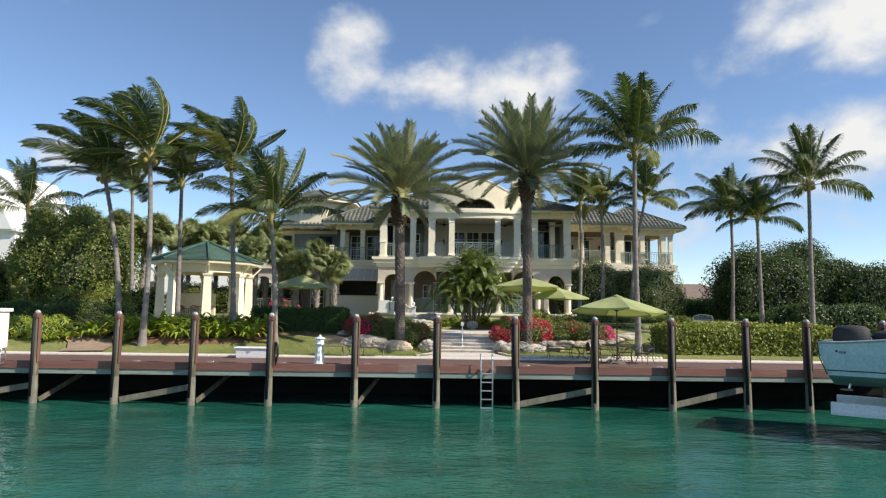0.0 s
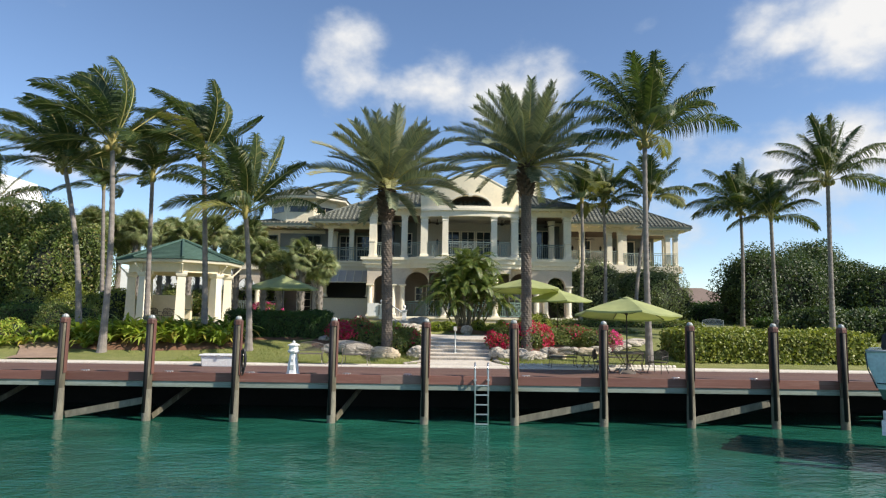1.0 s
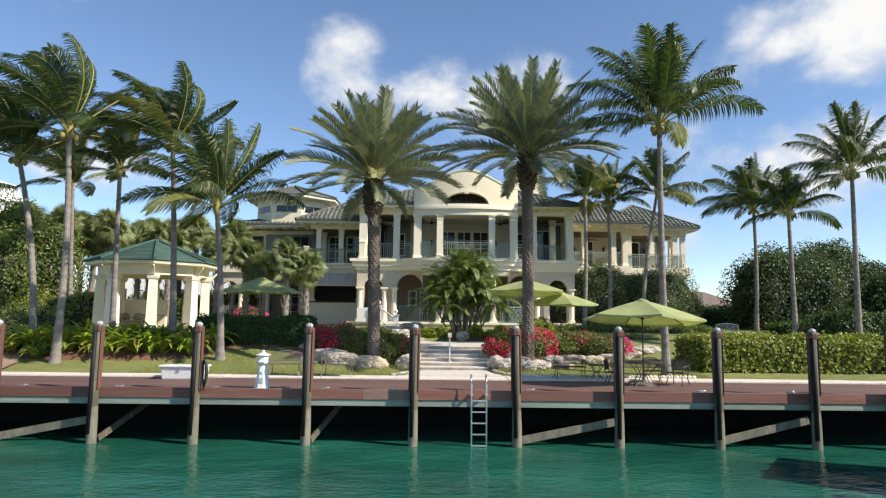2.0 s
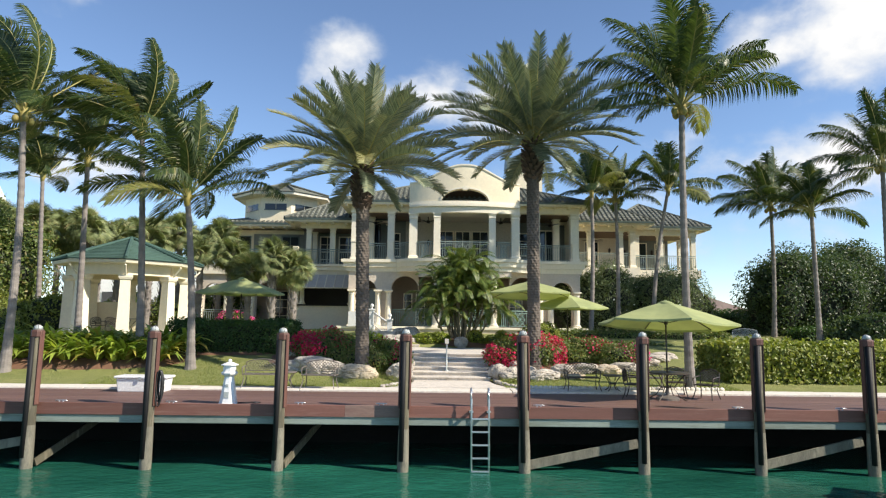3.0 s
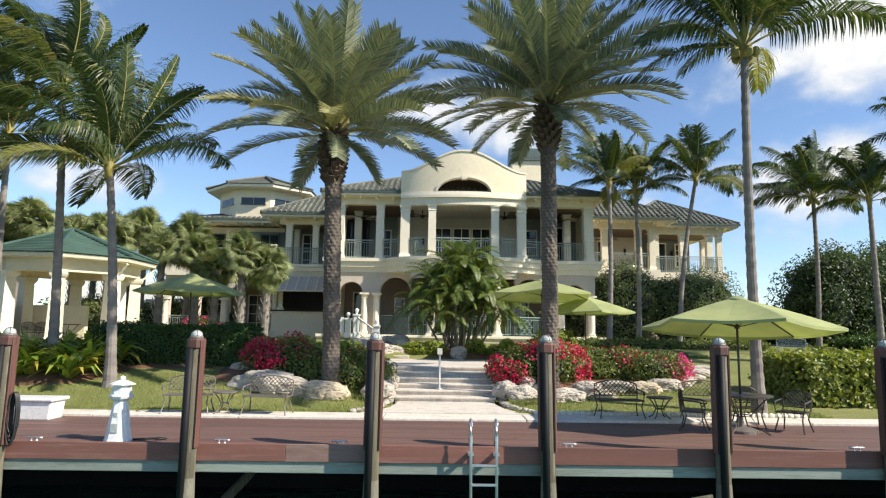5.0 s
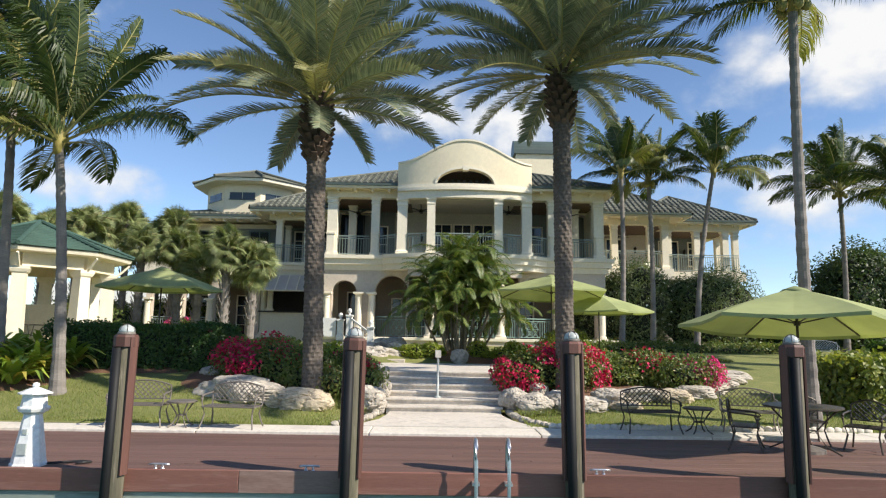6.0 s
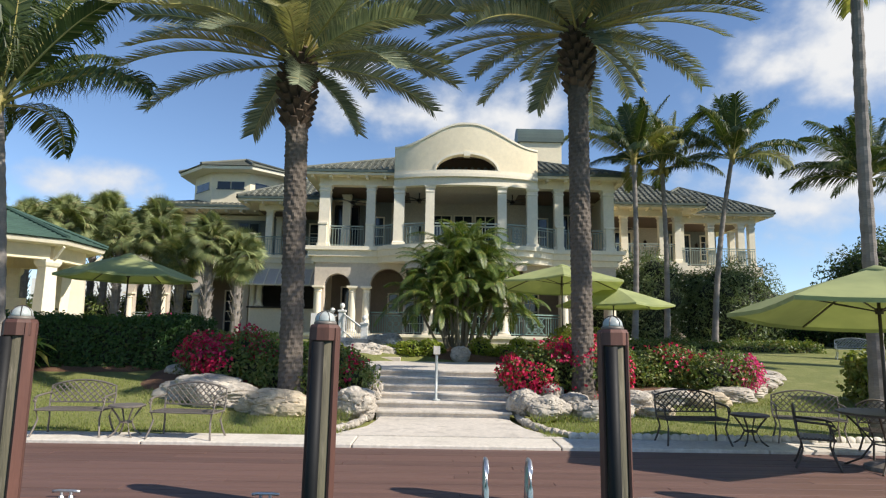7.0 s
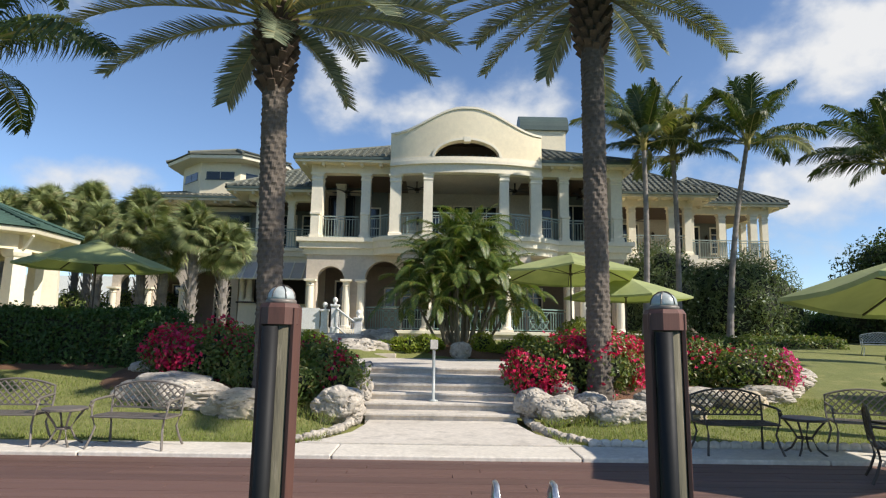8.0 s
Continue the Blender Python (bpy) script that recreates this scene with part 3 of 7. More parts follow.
def strips(bm, xs, low, high, y0, y1):
    """A wall between y0 and y1 whose lower and upper edges follow two functions of x."""
    prev = None
    for x in xs:
        lo, hi = low(x), high(x)
        ring = [bm.verts.new((x, y, z)) for y, z in ((y0, lo), (y1, lo), (y1, hi), (y0, hi))]
        if prev:
            for k in range(4):
                bm.faces.new((prev[k], prev[(k + 1) % 4], ring[(k + 1) % 4], ring[k]))
        else:
            bm.faces.new(ring[::-1])
        prev = ring
    bm.faces.new(prev)


def arch_wall(bm, x0, x1, y0, y1, z0, z1, openings):
    """A wall with arched openings (left, right, spring height, crown height) down to its foot."""
    at = x0
    for a, b, spring, crown in openings:
        box(bm, at, a, y0, y1, z0, z1)
        mid, half = (a + b) / 2, (b - a) / 2
        xs = [mid - half * math.cos(math.pi * k / 14) for k in range(15)]
        strips(bm, xs, lambda x: spring + (crown - spring) * math.sqrt(max(0, 1 - ((x - mid) / half) ** 2)), lambda x: z1, y0, y1)
        at = b
    box(bm, at, x1, y0, y1, z0, z1)


def bow(x):
    """How far the middle of the front bows out."""
    t = (x - PX) / 3.9
    return 1.35 * max(0.0, 1 - t * t) ** 0.6


def square_column(x, y, z0, z1, w, parent=house, material="trim"):
    b = bmesh.new()
    h = w / 2
    s = math.sqrt(2)
    prof = [(h * 1.2, 0), (h * 1.2, 0.14), (h * 1.06, 0.18), (h, 0.22), (h * 0.96, z1 - z0 - 0.32), (h * 1.08, z1 - z0 - 0.29), (h * 1.08, z1 - z0 - 0.24), (h * 0.97, z1 - z0 - 0.22), (h * 0.97, z1 - z0 - 0.13), (h * 1.2, z1 - z0 - 0.07), (h * 1.24, z1 - z0)]
    lathe(b, [(r * s, z) for r, z in prof], (x, y, z0), 4)
    return part("column", b, M[material], parent)


def round_column(x, y, z0, z1, r, parent=house, material="trim"):
    b = bmesh.new()
    H = z1 - z0
    box(b, x - r * 1.35, x + r * 1.35, y - r * 1.35, y + r * 1.35, z0, z0 + 0.1)
    lathe(b, [(r * 1.3, 0.1), (r * 1.3, 0.16), (r * 1.05, 0.2), (r, 0.26), (r * 0.98, H * 0.5), (r * 0.86, H - 0.3), (r * 1.02, H - 0.27), (r * 0.9, H - 0.23), (r * 0.9, H - 0.15), (r * 1.25, H - 0.09)], (x, y, z0), 16)
    box(b, x - r * 1.4, x + r * 1.4, y - r * 1.4, y + r * 1.4, z1 - 0.09, z1)
    return part("column", b, M[material], parent)


def build_baluster(h):
    b = bmesh.new()
    box(b, -0.011, 0.011, -0.011, 0.011, 0, h)
    return mesh_of("baluster", b, M["rail"])


BAL = build_baluster(0.82)
BAL_TEAL = BAL.copy()
BAL_TEAL.materials[0] = M["rail_teal"]


def railing(a, b, z, fancy=False, teal=False, parent=house):
    """An iron railing between two plan points, with balusters, or a fretted middle panel."""
    a, b = Vector((*a, z)), Vector((*b, z))
    m = M["rail_teal" if teal else "rail"]
    L = (b - a).length
    d = (b - a) / L
    r = bmesh.new()
    bar(r, a + Vector((0, 0, 0.98)), b + Vector((0, 0, 0.98)), 0.06, 0.05)
    rail = part("railing", r, m, parent)
    for zz in (0.86, 0.10):
        r = bmesh.new()
        bar(r, a + Vector((0, 0, zz)), b + Vector((0, 0, zz)), 0.03, 0.03)
        put("rail_bar", mesh_of("rail_bar", r, m), rail)
    ang = math.atan2(d.y, d.x)
    n = max(2, int(L / 0.125))
    lo, hi = (0.32, 0.68) if fancy else (2, 3)
    for k in range(n + 1):
        f = k / n
        if lo < f < hi:
            continue
        p = a + d * (L * f)
        put("baluster", BAL_TEAL if teal else BAL, rail, Matrix.Translation((p.x, p.y, z + 0.07)) @ Matrix.Rotation(ang, 4, "Z"))
    if fancy:
        fr = bmesh.new()
        cells = max(2, round(L * 0.36 / 0.36))
        for k in range(cells):
            p0 = a + d * (L * (0.32 + 0.36 * k / cells))
            p1 = a + d * (L * (0.32 + 0.36 * (k + 1) / cells))
            for za, zb in ((0.1, 0.48), (0.48, 0.86)):
                up0, up1 = Vector((0, 0, za)), Vector((0, 0, zb))
                bar(fr, p0 + up0, p1 + up1, 0.022)
                bar(fr, p0 + up1, p1 + up0, 0.022)
                mid = (p0 + p1) / 2 + (up0 + up1) / 2
                ring = [mid + d * (0.09 * math.cos(u)) + Vector((0, 0, 0.09 * math.sin(u))) for u in np.linspace(0, 2 * math.pi, 13)]
                tube(fr, ring, 0.011, 4)
            bar(fr, p0 + Vector((0, 0, 0.1)), p0 + Vector((0, 0, 0.86)), 0.025)
            bar(fr, p0 + Vector((0, 0, 0.48)), p1 + Vector((0, 0, 0.48)), 0.02)
        put("fret", mesh_of("fret", fr, m), rail)
    return rail


def pedestal(x, y, z, w=0.32, h=1.12, parent=house):
    b = bmesh.new()
    box(b, x - w / 2, x + w / 2, y - w / 2, y + w / 2, z, z + h - 0.1)
    box(b, x - w / 2 - 0.04, x + w / 2 + 0.04, y - w / 2 - 0.04, y + w / 2 + 0.04, z + h - 0.1, z + h, 0.012)
    box(b, x - w / 2 - 0.03, x + w / 2 + 0.03, y - w / 2 - 0.03, y + w / 2 + 0.03, z, z + 0.12)
    return part("pedestal", b, M["trim"], parent)


def window(x0, x1, z0, z1, y, cols=2, rows=3, door=False, frame_mat="trim"):
    """A glazed window or door set on a wall's face at y, looking towards the canal."""
    f = bmesh.new()
    t = 0.07
    box(f, x0 - t, x0, y - 0.06, y + 0.02, z0, z1 + t)
    box(f, x1, x1 + t, y - 0.06, y + 0.02, z0, z1 + t)
    box(f, x0, x1, y - 0.06, y + 0.02, z1, z1 + t)
    if not door:
        box(f, x0 - t - 0.03, x1 + t + 0.03, y - 0.1, y + 0.02, z0 - 0.07, z0)
    for k in range(1, cols):
        xm = x0 + (x1 - x0) * k / cols
        box(f, xm - 0.025, xm + 0.025, y - 0.05, y - 0.005, z0, z1)
    for k in range(1, rows):
        zm = z0 + (z1 - z0) * k / rows
        box(f, x0, x1, y - 0.045, y - 0.008, zm - 0.018, zm + 0.018)
    w = part("door" if door else "window", f, M[frame_mat], house)
    for k in range(cols):
        g = bmesh.new()
        box(g, x0 + (x1 - x0) * k / cols + 0.02, x0 + (x1 - x0) * (k + 1) / cols - 0.02, y - 0.022, y - 0.004, z0, z1)
        put("pane", mesh_of("pane", g, M["glass"]), w, label="dark reflecting glass")


def hip_roof(name, x0, x1, y0, y1, z, rise, courses=16, parent=house, gutter=True, tile="tile", step=0.30):
    """A hipped roof of lapped tile courses with barrel tiles on its front slope, hip caps, soffit and gutter."""
    run = min(x1 - x0, y1 - y0) / 2
    b = bmesh.new()
    lap = 0.035
    rings = []
    for k in range(courses + 1):
        f = k / courses
        i = run * f
        rings.append(((x0 + i, x1 - i, y0 + i, y1 - i), z + rise * f))
    for (r0, z0), (r1, z1) in zip(rings, rings[1:]):
        lo = [(r0[0], r0[2]), (r0[1], r0[2]), (r0[1], r0[3]), (r0[0], r0[3])]
        hi = [(r1[0], r1[2]), (r1[1], r1[2]), (r1[1], r1[3]), (r1[0], r1[3])]
        for s in range(4):
            (ax, ay), (bx, by) = lo[s], lo[(s + 1) % 4]
            (cx, cy), (dx, dy) = hi[(s + 1) % 4], hi[s]
            quad = [bm_v for bm_v in (b.verts.new((ax, ay, z0 + lap)), b.verts.new((bx, by, z0 + lap)), b.verts.new((cx, cy, z1)), b.verts.new((dx, dy, z1)))]
            if (quad[2].co - quad[3].co).length < 1e-4:
                b.faces.new(quad[:3])
            else:
                b.faces.new(quad)
            low = [b.verts.new((ax, ay, z0)), b.verts.new((bx, by, z0))]
            b.faces.new((low[0], low[1], quad[1], quad[0]))
    bmesh.ops.remove_doubles(b, verts=b.verts, dist=1e-4)
    roof = part(name, b, M[tile], parent, "lapped clay tile roof")
    # barrel tiles lapped course over course up the front slope, following the hips
    t = bmesh.new()
    n = int((x1 - x0) / step)
    slope = rise / run
    for k in range(n):
        x = x0 + (k + 0.5) * (x1 - x0) / n
        top = min(run, x - x0, x1 - x)
        for c in range(int(top / 0.36 + 0.5)):
            prev = None
            tilt = rng.uniform(-0.012, 0.012)
            for yy, r, up in ((c * 0.36 - 0.03, 0.098, 0.055), (min(top, c * 0.36 + 0.40), 0.075, 0.01)):
                zz = z + slope * max(0.0, yy) + lap * 0.6 + up * 0.6
                ring = [t.verts.new((x + tilt + r * math.cos(a), y0 + yy, zz + r * 0.85 * math.sin(a))) for a in np.linspace(0, math.pi, 5)]
                if prev:
                    for q in range(4):
                        t.faces.new((prev[q], prev[q + 1], ring[q + 1], ring[q]))
                else:
                    t.faces.new(ring)
                prev = ring
    tagged(put("tiling", mesh_of("tiling", t, M[tile]), roof), kind="stuff")
    ridges = [[(cx, y0, z + 0.05), (cx + sx * run, y0 + run, z + rise + 0.06)] for cx, sx in ((x0, 1), (x1, -1))]
    if x1 - x0 > 2 * run + 0.2:
        ridges.append([(x0 + run, y0 + run, z + rise + 0.06), (x1 - run, y0 + run, z + rise + 0.06)])
    for ends in ridges:
        caps = bmesh.new()
        tube(caps, ends, 0.09, 6)
        put("ridge_cap", mesh_of("ridge_cap", caps, M[tile]), roof)
    if gutter:
        g = bmesh.new()
        for a, c in (((x0, y0), (x1, y0)), ((x0, y0), (x0, y1)), ((x1, y0), (x1, y1))):
            box(g, min(a[0], c[0]) - 0.05, max(a[0], c[0]) + 0.05, min(a[1], c[1]) - 0.05, max(a[1], c[1]) + 0.05, z - 0.10, z + 0.005)
        put("gutter", mesh_of("gutter", g, M["gutter"]), roof, label="dark green metal gutter")
        s = bmesh.new()
        box(s, x0 + 0.02, x1 - 0.02, y0 + 0.02, y1 - 0.02, z - 0.22, z - 0.105)
        put("soffit", mesh_of("soffit", s, M["stucco"]), roof, label="cream boarded soffit")
        br = bmesh.new()
        box(br, -0.06, 0.06, 0.12, 0.85, -0.34, -0.222)
        br_me = mesh_of("bracket", br, M["stucco"])
        count = int((x1 - x0) / 0.8)
        for k in range(count):
            put("bracket", br_me, roof, Matrix.Translation((x0 + 0.4 + k * (x1 - x0 - 0.8) / max(1, count - 1), y0, z)))
    return roof


def build_main_block():
    F = 45.0
    b = bmesh.new()
    box(b, -4.7, 9.7, 43.3, 52, 1.6, 3.06)
    part("plinth", b, M["coral"], house)
    b = bmesh.new()
    box(b, -4.75, 9.75, 43.22, 43.6, 2.94, 3.08, 0.02)
    part("terrace_edge", b, M["trim"], house)
    # arcade on the ground floor
    b = bmesh.new()
    arch_wall(b, -4.35, -0.2, F, F + 0.5, 3.06, 6.3, [(-3.9, -2.72, 5.22, 5.78), (-1.82, -0.22, 5.25, 6.05)])
    part("arcade", b, M["coral"], house)
    b = bmesh.new()
    arch_wall(b, 5.2, 9.4, F, F + 0.5, 3.06, 6.3, [(5.22, 6.85, 5.25, 6.05), (7.75, 8.95, 5.22, 5.78)])
    part("arcade", b, M["coral"], house)
    for x in (-4.12, -2.58, -1.96, 7.0, 7.6, 9.15):
        round_column(x, F - 0.17, 3.06, 5.2, 0.17)
    b = bmesh.new()
    prev = None
    for k in range(25):
        x = -0.21 + 5.42 * k / 24
        ring = [b.verts.new(p) for p in ((x, F - bow(x), 5.95), (x, F - bow(x) + 0.4, 5.95), (x, F - bow(x) + 0.4, 6.3), (x, F - bow(x), 6.3))]
        if prev:
            for q in range(4):
                b.faces.new((prev[q], prev[(q + 1) % 4], ring[(q + 1) % 4], ring[q]))
        prev = ring
    part("beam", b, M["coral"], house)
    for x in (0.87, 4.17):
        round_column(x, F - bow(x) + 0.2, 3.06, 5.95, 0.2)
    b = bmesh.new()
    box(b, -4.3, 9.4, 48.8, 49.1, 3.06, 10.0)
    part("back_wall", b, M["inner_wall"], house)
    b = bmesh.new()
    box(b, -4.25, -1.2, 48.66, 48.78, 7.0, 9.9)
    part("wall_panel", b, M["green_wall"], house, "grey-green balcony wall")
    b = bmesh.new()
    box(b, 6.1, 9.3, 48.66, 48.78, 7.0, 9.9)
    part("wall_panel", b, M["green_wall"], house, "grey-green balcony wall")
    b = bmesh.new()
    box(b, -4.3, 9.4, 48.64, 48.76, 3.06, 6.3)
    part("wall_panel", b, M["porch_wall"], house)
    for x in (-4.3, 9.25):
        b = bmesh.new()
        box(b, x, x + 0.15, 46.8, 48.8, 3.06, 9.9)
        part("side_wall", b, M["stucco"], house)
    # balcony slab with its moulded edge, bowed in the middle
    xs = [-4.5 + 14.0 * k / 56 for k in range(57)]
    for out, z0, z1, name in ((0.0, 6.28, 6.55, "frieze"), (0.16, 6.55, 6.82, "balcony_edge"), (0.28, 6.82, 7.0, "cornice")):
        b = bmesh.new()
        prev = None
        for x in xs:
            x_out = x + (-out if x < -4.4 else out if x > 9.4 else 0)
            ring = [b.verts.new(p) for p in ((x_out, F - 0.08 - out - bow(x), z0), (x_out, 48.7, z0), (x_out, 48.7, z1), (x_out, F - 0.08 - out - bow(x), z1))]
            if prev:
                for k in range(4):
                    b.faces.new((prev[k], prev[(k + 1) % 4], ring[(k + 1) % 4], ring[k]))
            else:
                b.faces.new(ring)
            prev = ring
        b.faces.new(prev)
        part(name, b, M["trim"], house)
    # upper floor
    for x, w in ((-4.02, 0.5), (-1.9, 0.42), (6.82, 0.42), (9.12, 0.5)):
        square_column(x, F + 0.2, 7.0, 9.9, w)
    for x in (-3.3, 8.4):
        square_column(x, F + 2.2, 7.0, 9.9, 0.4)
    for x, w in ((-0.54, 0.48), (0.85, 0.40), (4.06, 0.40), (5.46, 0.48)):
        square_column(x, F + 0.2 - bow(x), 7.0, 9.68, w)
    b = bmesh.new()
    box(b, -4.3, -0.5, F - 0.02, F + 0.45, 9.9, 10.3)
    part("entablature", b, M["stucco"], house)
    b = bmesh.new()
    box(b, 5.4, 9.4, F - 0.02, F + 0.45, 9.9, 10.3)
    part("entablature", b, M["stucco"], house)
    b = bmesh.new()
    box(b, -0.6, 5.5, F - 0.8, 45.44, 9.7, 9.78)
    part("portico_ceiling", b, M["inner_wall"], house)
    b = bmesh.new()
    box(b, -0.2, 5.1, F + 0.46, 48.7, 9.9, 9.99)
    part("balcony_ceiling", b, M["inner_wall"], house, "cream boarded balcony ceiling")
    for xa, xb in ((-4.2, -0.205), (5.105, 9.3)):
        b = bmesh.new()
        box(b, xa, xb, F + 0.46, 48.7, 9.9, 9.99)
        part("balcony_ceiling", b, M["ceiling"], house, "dark timber balcony ceiling")
    b = bmesh.new()
    box(b, -4.2, 9.3, F + 0.55, 48.6, 6.18, 6.27)
    part("porch_ceiling", b, M["ceiling"], house, "dark timber porch ceiling")
    # bowed entablature and curved parapet
    px0, px1 = -0.80, 5.71
    xs = [px0 + (px1 - px0) * k / 48 for k in range(49)]

    def bowed(name, z0f, z1f, out, xs_, mat):
        b = bmesh.new()
        prev = None
        for x in xs_:
            y = F - 0.06 - out - bow(x)
            lo, hi = z0f(x), z1f(x)
            ring = [b.verts.new(p) for p in ((x, y, lo), (x, y + 0.4 + out, lo), (x, y + 0.4 + out, hi), (x, y, hi))]
            if prev:
                for k in range(4):
                    b.faces.new((prev[k], prev[(k + 1) % 4], ring[(k + 1) % 4], ring[k]))
            else:
                b.faces.new(ring)
            prev = ring
        b.faces.new(prev)
        return part(name, b, M[mat], house)

    def top(x):
        return 11.44 + 1.0 * smoothstep(0.05, 0.95, 1 - abs(x - PX) / 3.26)

    def arch(x):
        return 10.36 + 0.72 * math.sqrt(max(0, 1 - ((x - PX) / 1.37) ** 2))

    bowed("entablature", lambda x: 9.68, lambda x: 10.04, 0.0, xs, "trim")
    bowed("cornice", lambda x: 10.04, lambda x: 10.19, 0.13, xs, "trim")
    bowed("band", lambda x: 10.19, lambda x: 10.36, 0.03, xs, "trim")
    left = [x for x in xs if x < PX - 1.37] + [PX - 1.37]
    right = [PX + 1.37] + [x for x in xs if x > PX + 1.37]
    bowed("parapet", lambda x: 10.36, top, 0.0, left, "stucco")
    bowed("parapet", lambda x: 10.36, top, 0.0, right, "stucco")
    mids = [PX - 1.37 * math.cos(math.pi * k / 24) for k in range(25)]
    bowed("parapet", arch, top, 0.0, mids, "stucco")
    bowed("coping", top, lambda x: top(x) + 0.09, 0.05, xs, "trim")
    b = bmesh.new()
    for k in range(24):
        u0, u1 = math.pi * k / 24, math.pi * (k + 1) / 24
        pts = []
        for u, r in ((u0, 0.0), (u1, 0.0), (u1, 0.1), (u0, 0.1)):
            x, z = PX - (1.37 + r) * math.cos(u), 10.36 + (0.72 + r) * math.sin(u)
            pts.append((x, F - 0.1 - bow(x), z))
        front = [b.verts.new(p) for p in pts]
        rear = [b.verts.new((p[0], p[1] + 0.06, p[2])) for p in pts]
        b.faces.new(front)
        for q in range(4):
            b.faces.new((front[q], rear[q], rear[(q + 1) % 4], front[(q + 1) % 4]))
    bmesh.ops.remove_doubles(b, verts=b.verts, dist=1e-4)
    part("archivolt", b, M["trim"], house)
    b = bmesh.new()
    box(b, PX - 0.14, PX + 0.14, F - 1.46, F - 1.1, 11.0, 11.22)
    part("keystone", b, M["trim"], house)
    b = bmesh.new()
    box(b, px0 + 0.2, px1 - 0.2, F + 0.3, F + 0.4, 10.0, 11.5)
    part("arch_back", b, M["ceiling"], house, "shaded timber behind the arched opening")
    b = bmesh.new()
    box(b, PX - 1.9, PX + 1.9, F - 0.85, F + 0.3, 11.3, 11.38)
    part("arch_ceiling", b, M["ceiling"], house)
    # doors, windows and rails
    window(-4.05, -2.9, 7.05, 9.6, 48.64, 2, 1, True, "fan")
    window(-2.15, -1.6, 7.6, 9.05, 48.64, 1, 3)
    window(6.25, 6.9, 7.75, 9.15, 48.64, 1, 3)
    window(7.4, 8.6, 7.05, 9.35, 48.64, 2, 1, True)
    window(0.9, 1.9, 7.05, 9.25, 48.78, 2, 4, True)
    window(2.1, 3.0, 7.05, 9.25, 48.78, 2, 4, True)
    window(3.2, 4.2, 7.05, 9.25, 48.78, 2, 4, True)
    window(-3.6, -2.9, 3.1, 5.4, 48.62, 1, 1, True)
    window(-1.2, -0.75, 4.2, 5.1, 48.62, 1, 2)
    window(1.2, 3.8, 3.1, 5.5, 48.62, 4, 4, True)
    window(-0.4, 0.6, 3.1, 5.3, 48.62, 2, 4, True)
    window(4.3, 5.2, 3.1, 5.3, 48.62, 2, 4, True)
    window(5.6, 6.4, 3.9, 5.2, 48.62, 2, 3)
    railing((-3.75, F + 0.12), (-2.2, F + 0.12), 7.0)
    pedestal(-1.9, F + 0.02, 7.0)
    pedestal(-4.05, F + 0.02, 7.0, 0.36)
    pedestal(6.85, F + 0.02, 7.0)
    pedestal(9.12, F + 0.02, 7.0, 0.36)
    railing((-1.7, F + 0.05), (-0.8, F - bow(-0.8) + 0.1), 7.0)
    railing((-0.3, F - bow(-0.3) + 0.05), (0.62, F - bow(0.62) + 0.05), 7.0, True)
    railing((1.06, F - bow(1.06) + 0.05), (3.94, F - bow(3.94) + 0.05), 7.0, True)
    railing((4.28, F - bow(4.28) + 0.05), (5.2, F - bow(5.2) + 0.05), 7.0, True)
    railing((5.72, F - bow(5.72) + 0.1), (6.65, F + 0.05), 7.0)
    railing((7.05, F + 0.12), (8.85, F + 0.12), 7.0)
    railing((-1.75, F + 0.1), (0.62, F - bow(0.62) + 0.1), 3.06, True, True)
    railing((1.08, F - bow(1.08) + 0.1), (3.96, F - bow(3.96) + 0.1), 3.06, True, True)
    railing((4.4, F - bow(4.4) + 0.1), (6.85, F + 0.1), 3.06, True, True)
    hip_roof("roof", -4.97, 9.95, 44.45, 56.5, 10.49, 2.5)
    b = bmesh.new()
    box(b, -4.3, 9.4, F + 0.46, 46.2, 10.0, 10.26)
    part("wall_head", b, M["stucco"], house)
    b = bmesh.new()
    box(b, 5.9, 8.3, 51.6, 53.0, 11.5, 14.25)
    part("chimney", b, M["stucco"], house)
    b = bmesh.new()
    prev = None
    for x in (5.75, 8.45):
        ring = [b.verts.new((x, 52.3 + 0.85 * math.cos(a), 14.25 + 1.0 * math.sin(a))) for a in np.linspace(0, math.pi, 13)]
        if prev:
            for k in range(12):
                b.faces.new((prev[k], prev[k + 1], ring[k + 1], ring[k]))
            b.faces.new((prev[12], prev[0], ring[0], ring[12]))
        b.faces.new(ring)
        prev = ring
    part("chimney_cap", b, M["gutter"], house, "rounded verdigris chimney hood")


build_main_block()


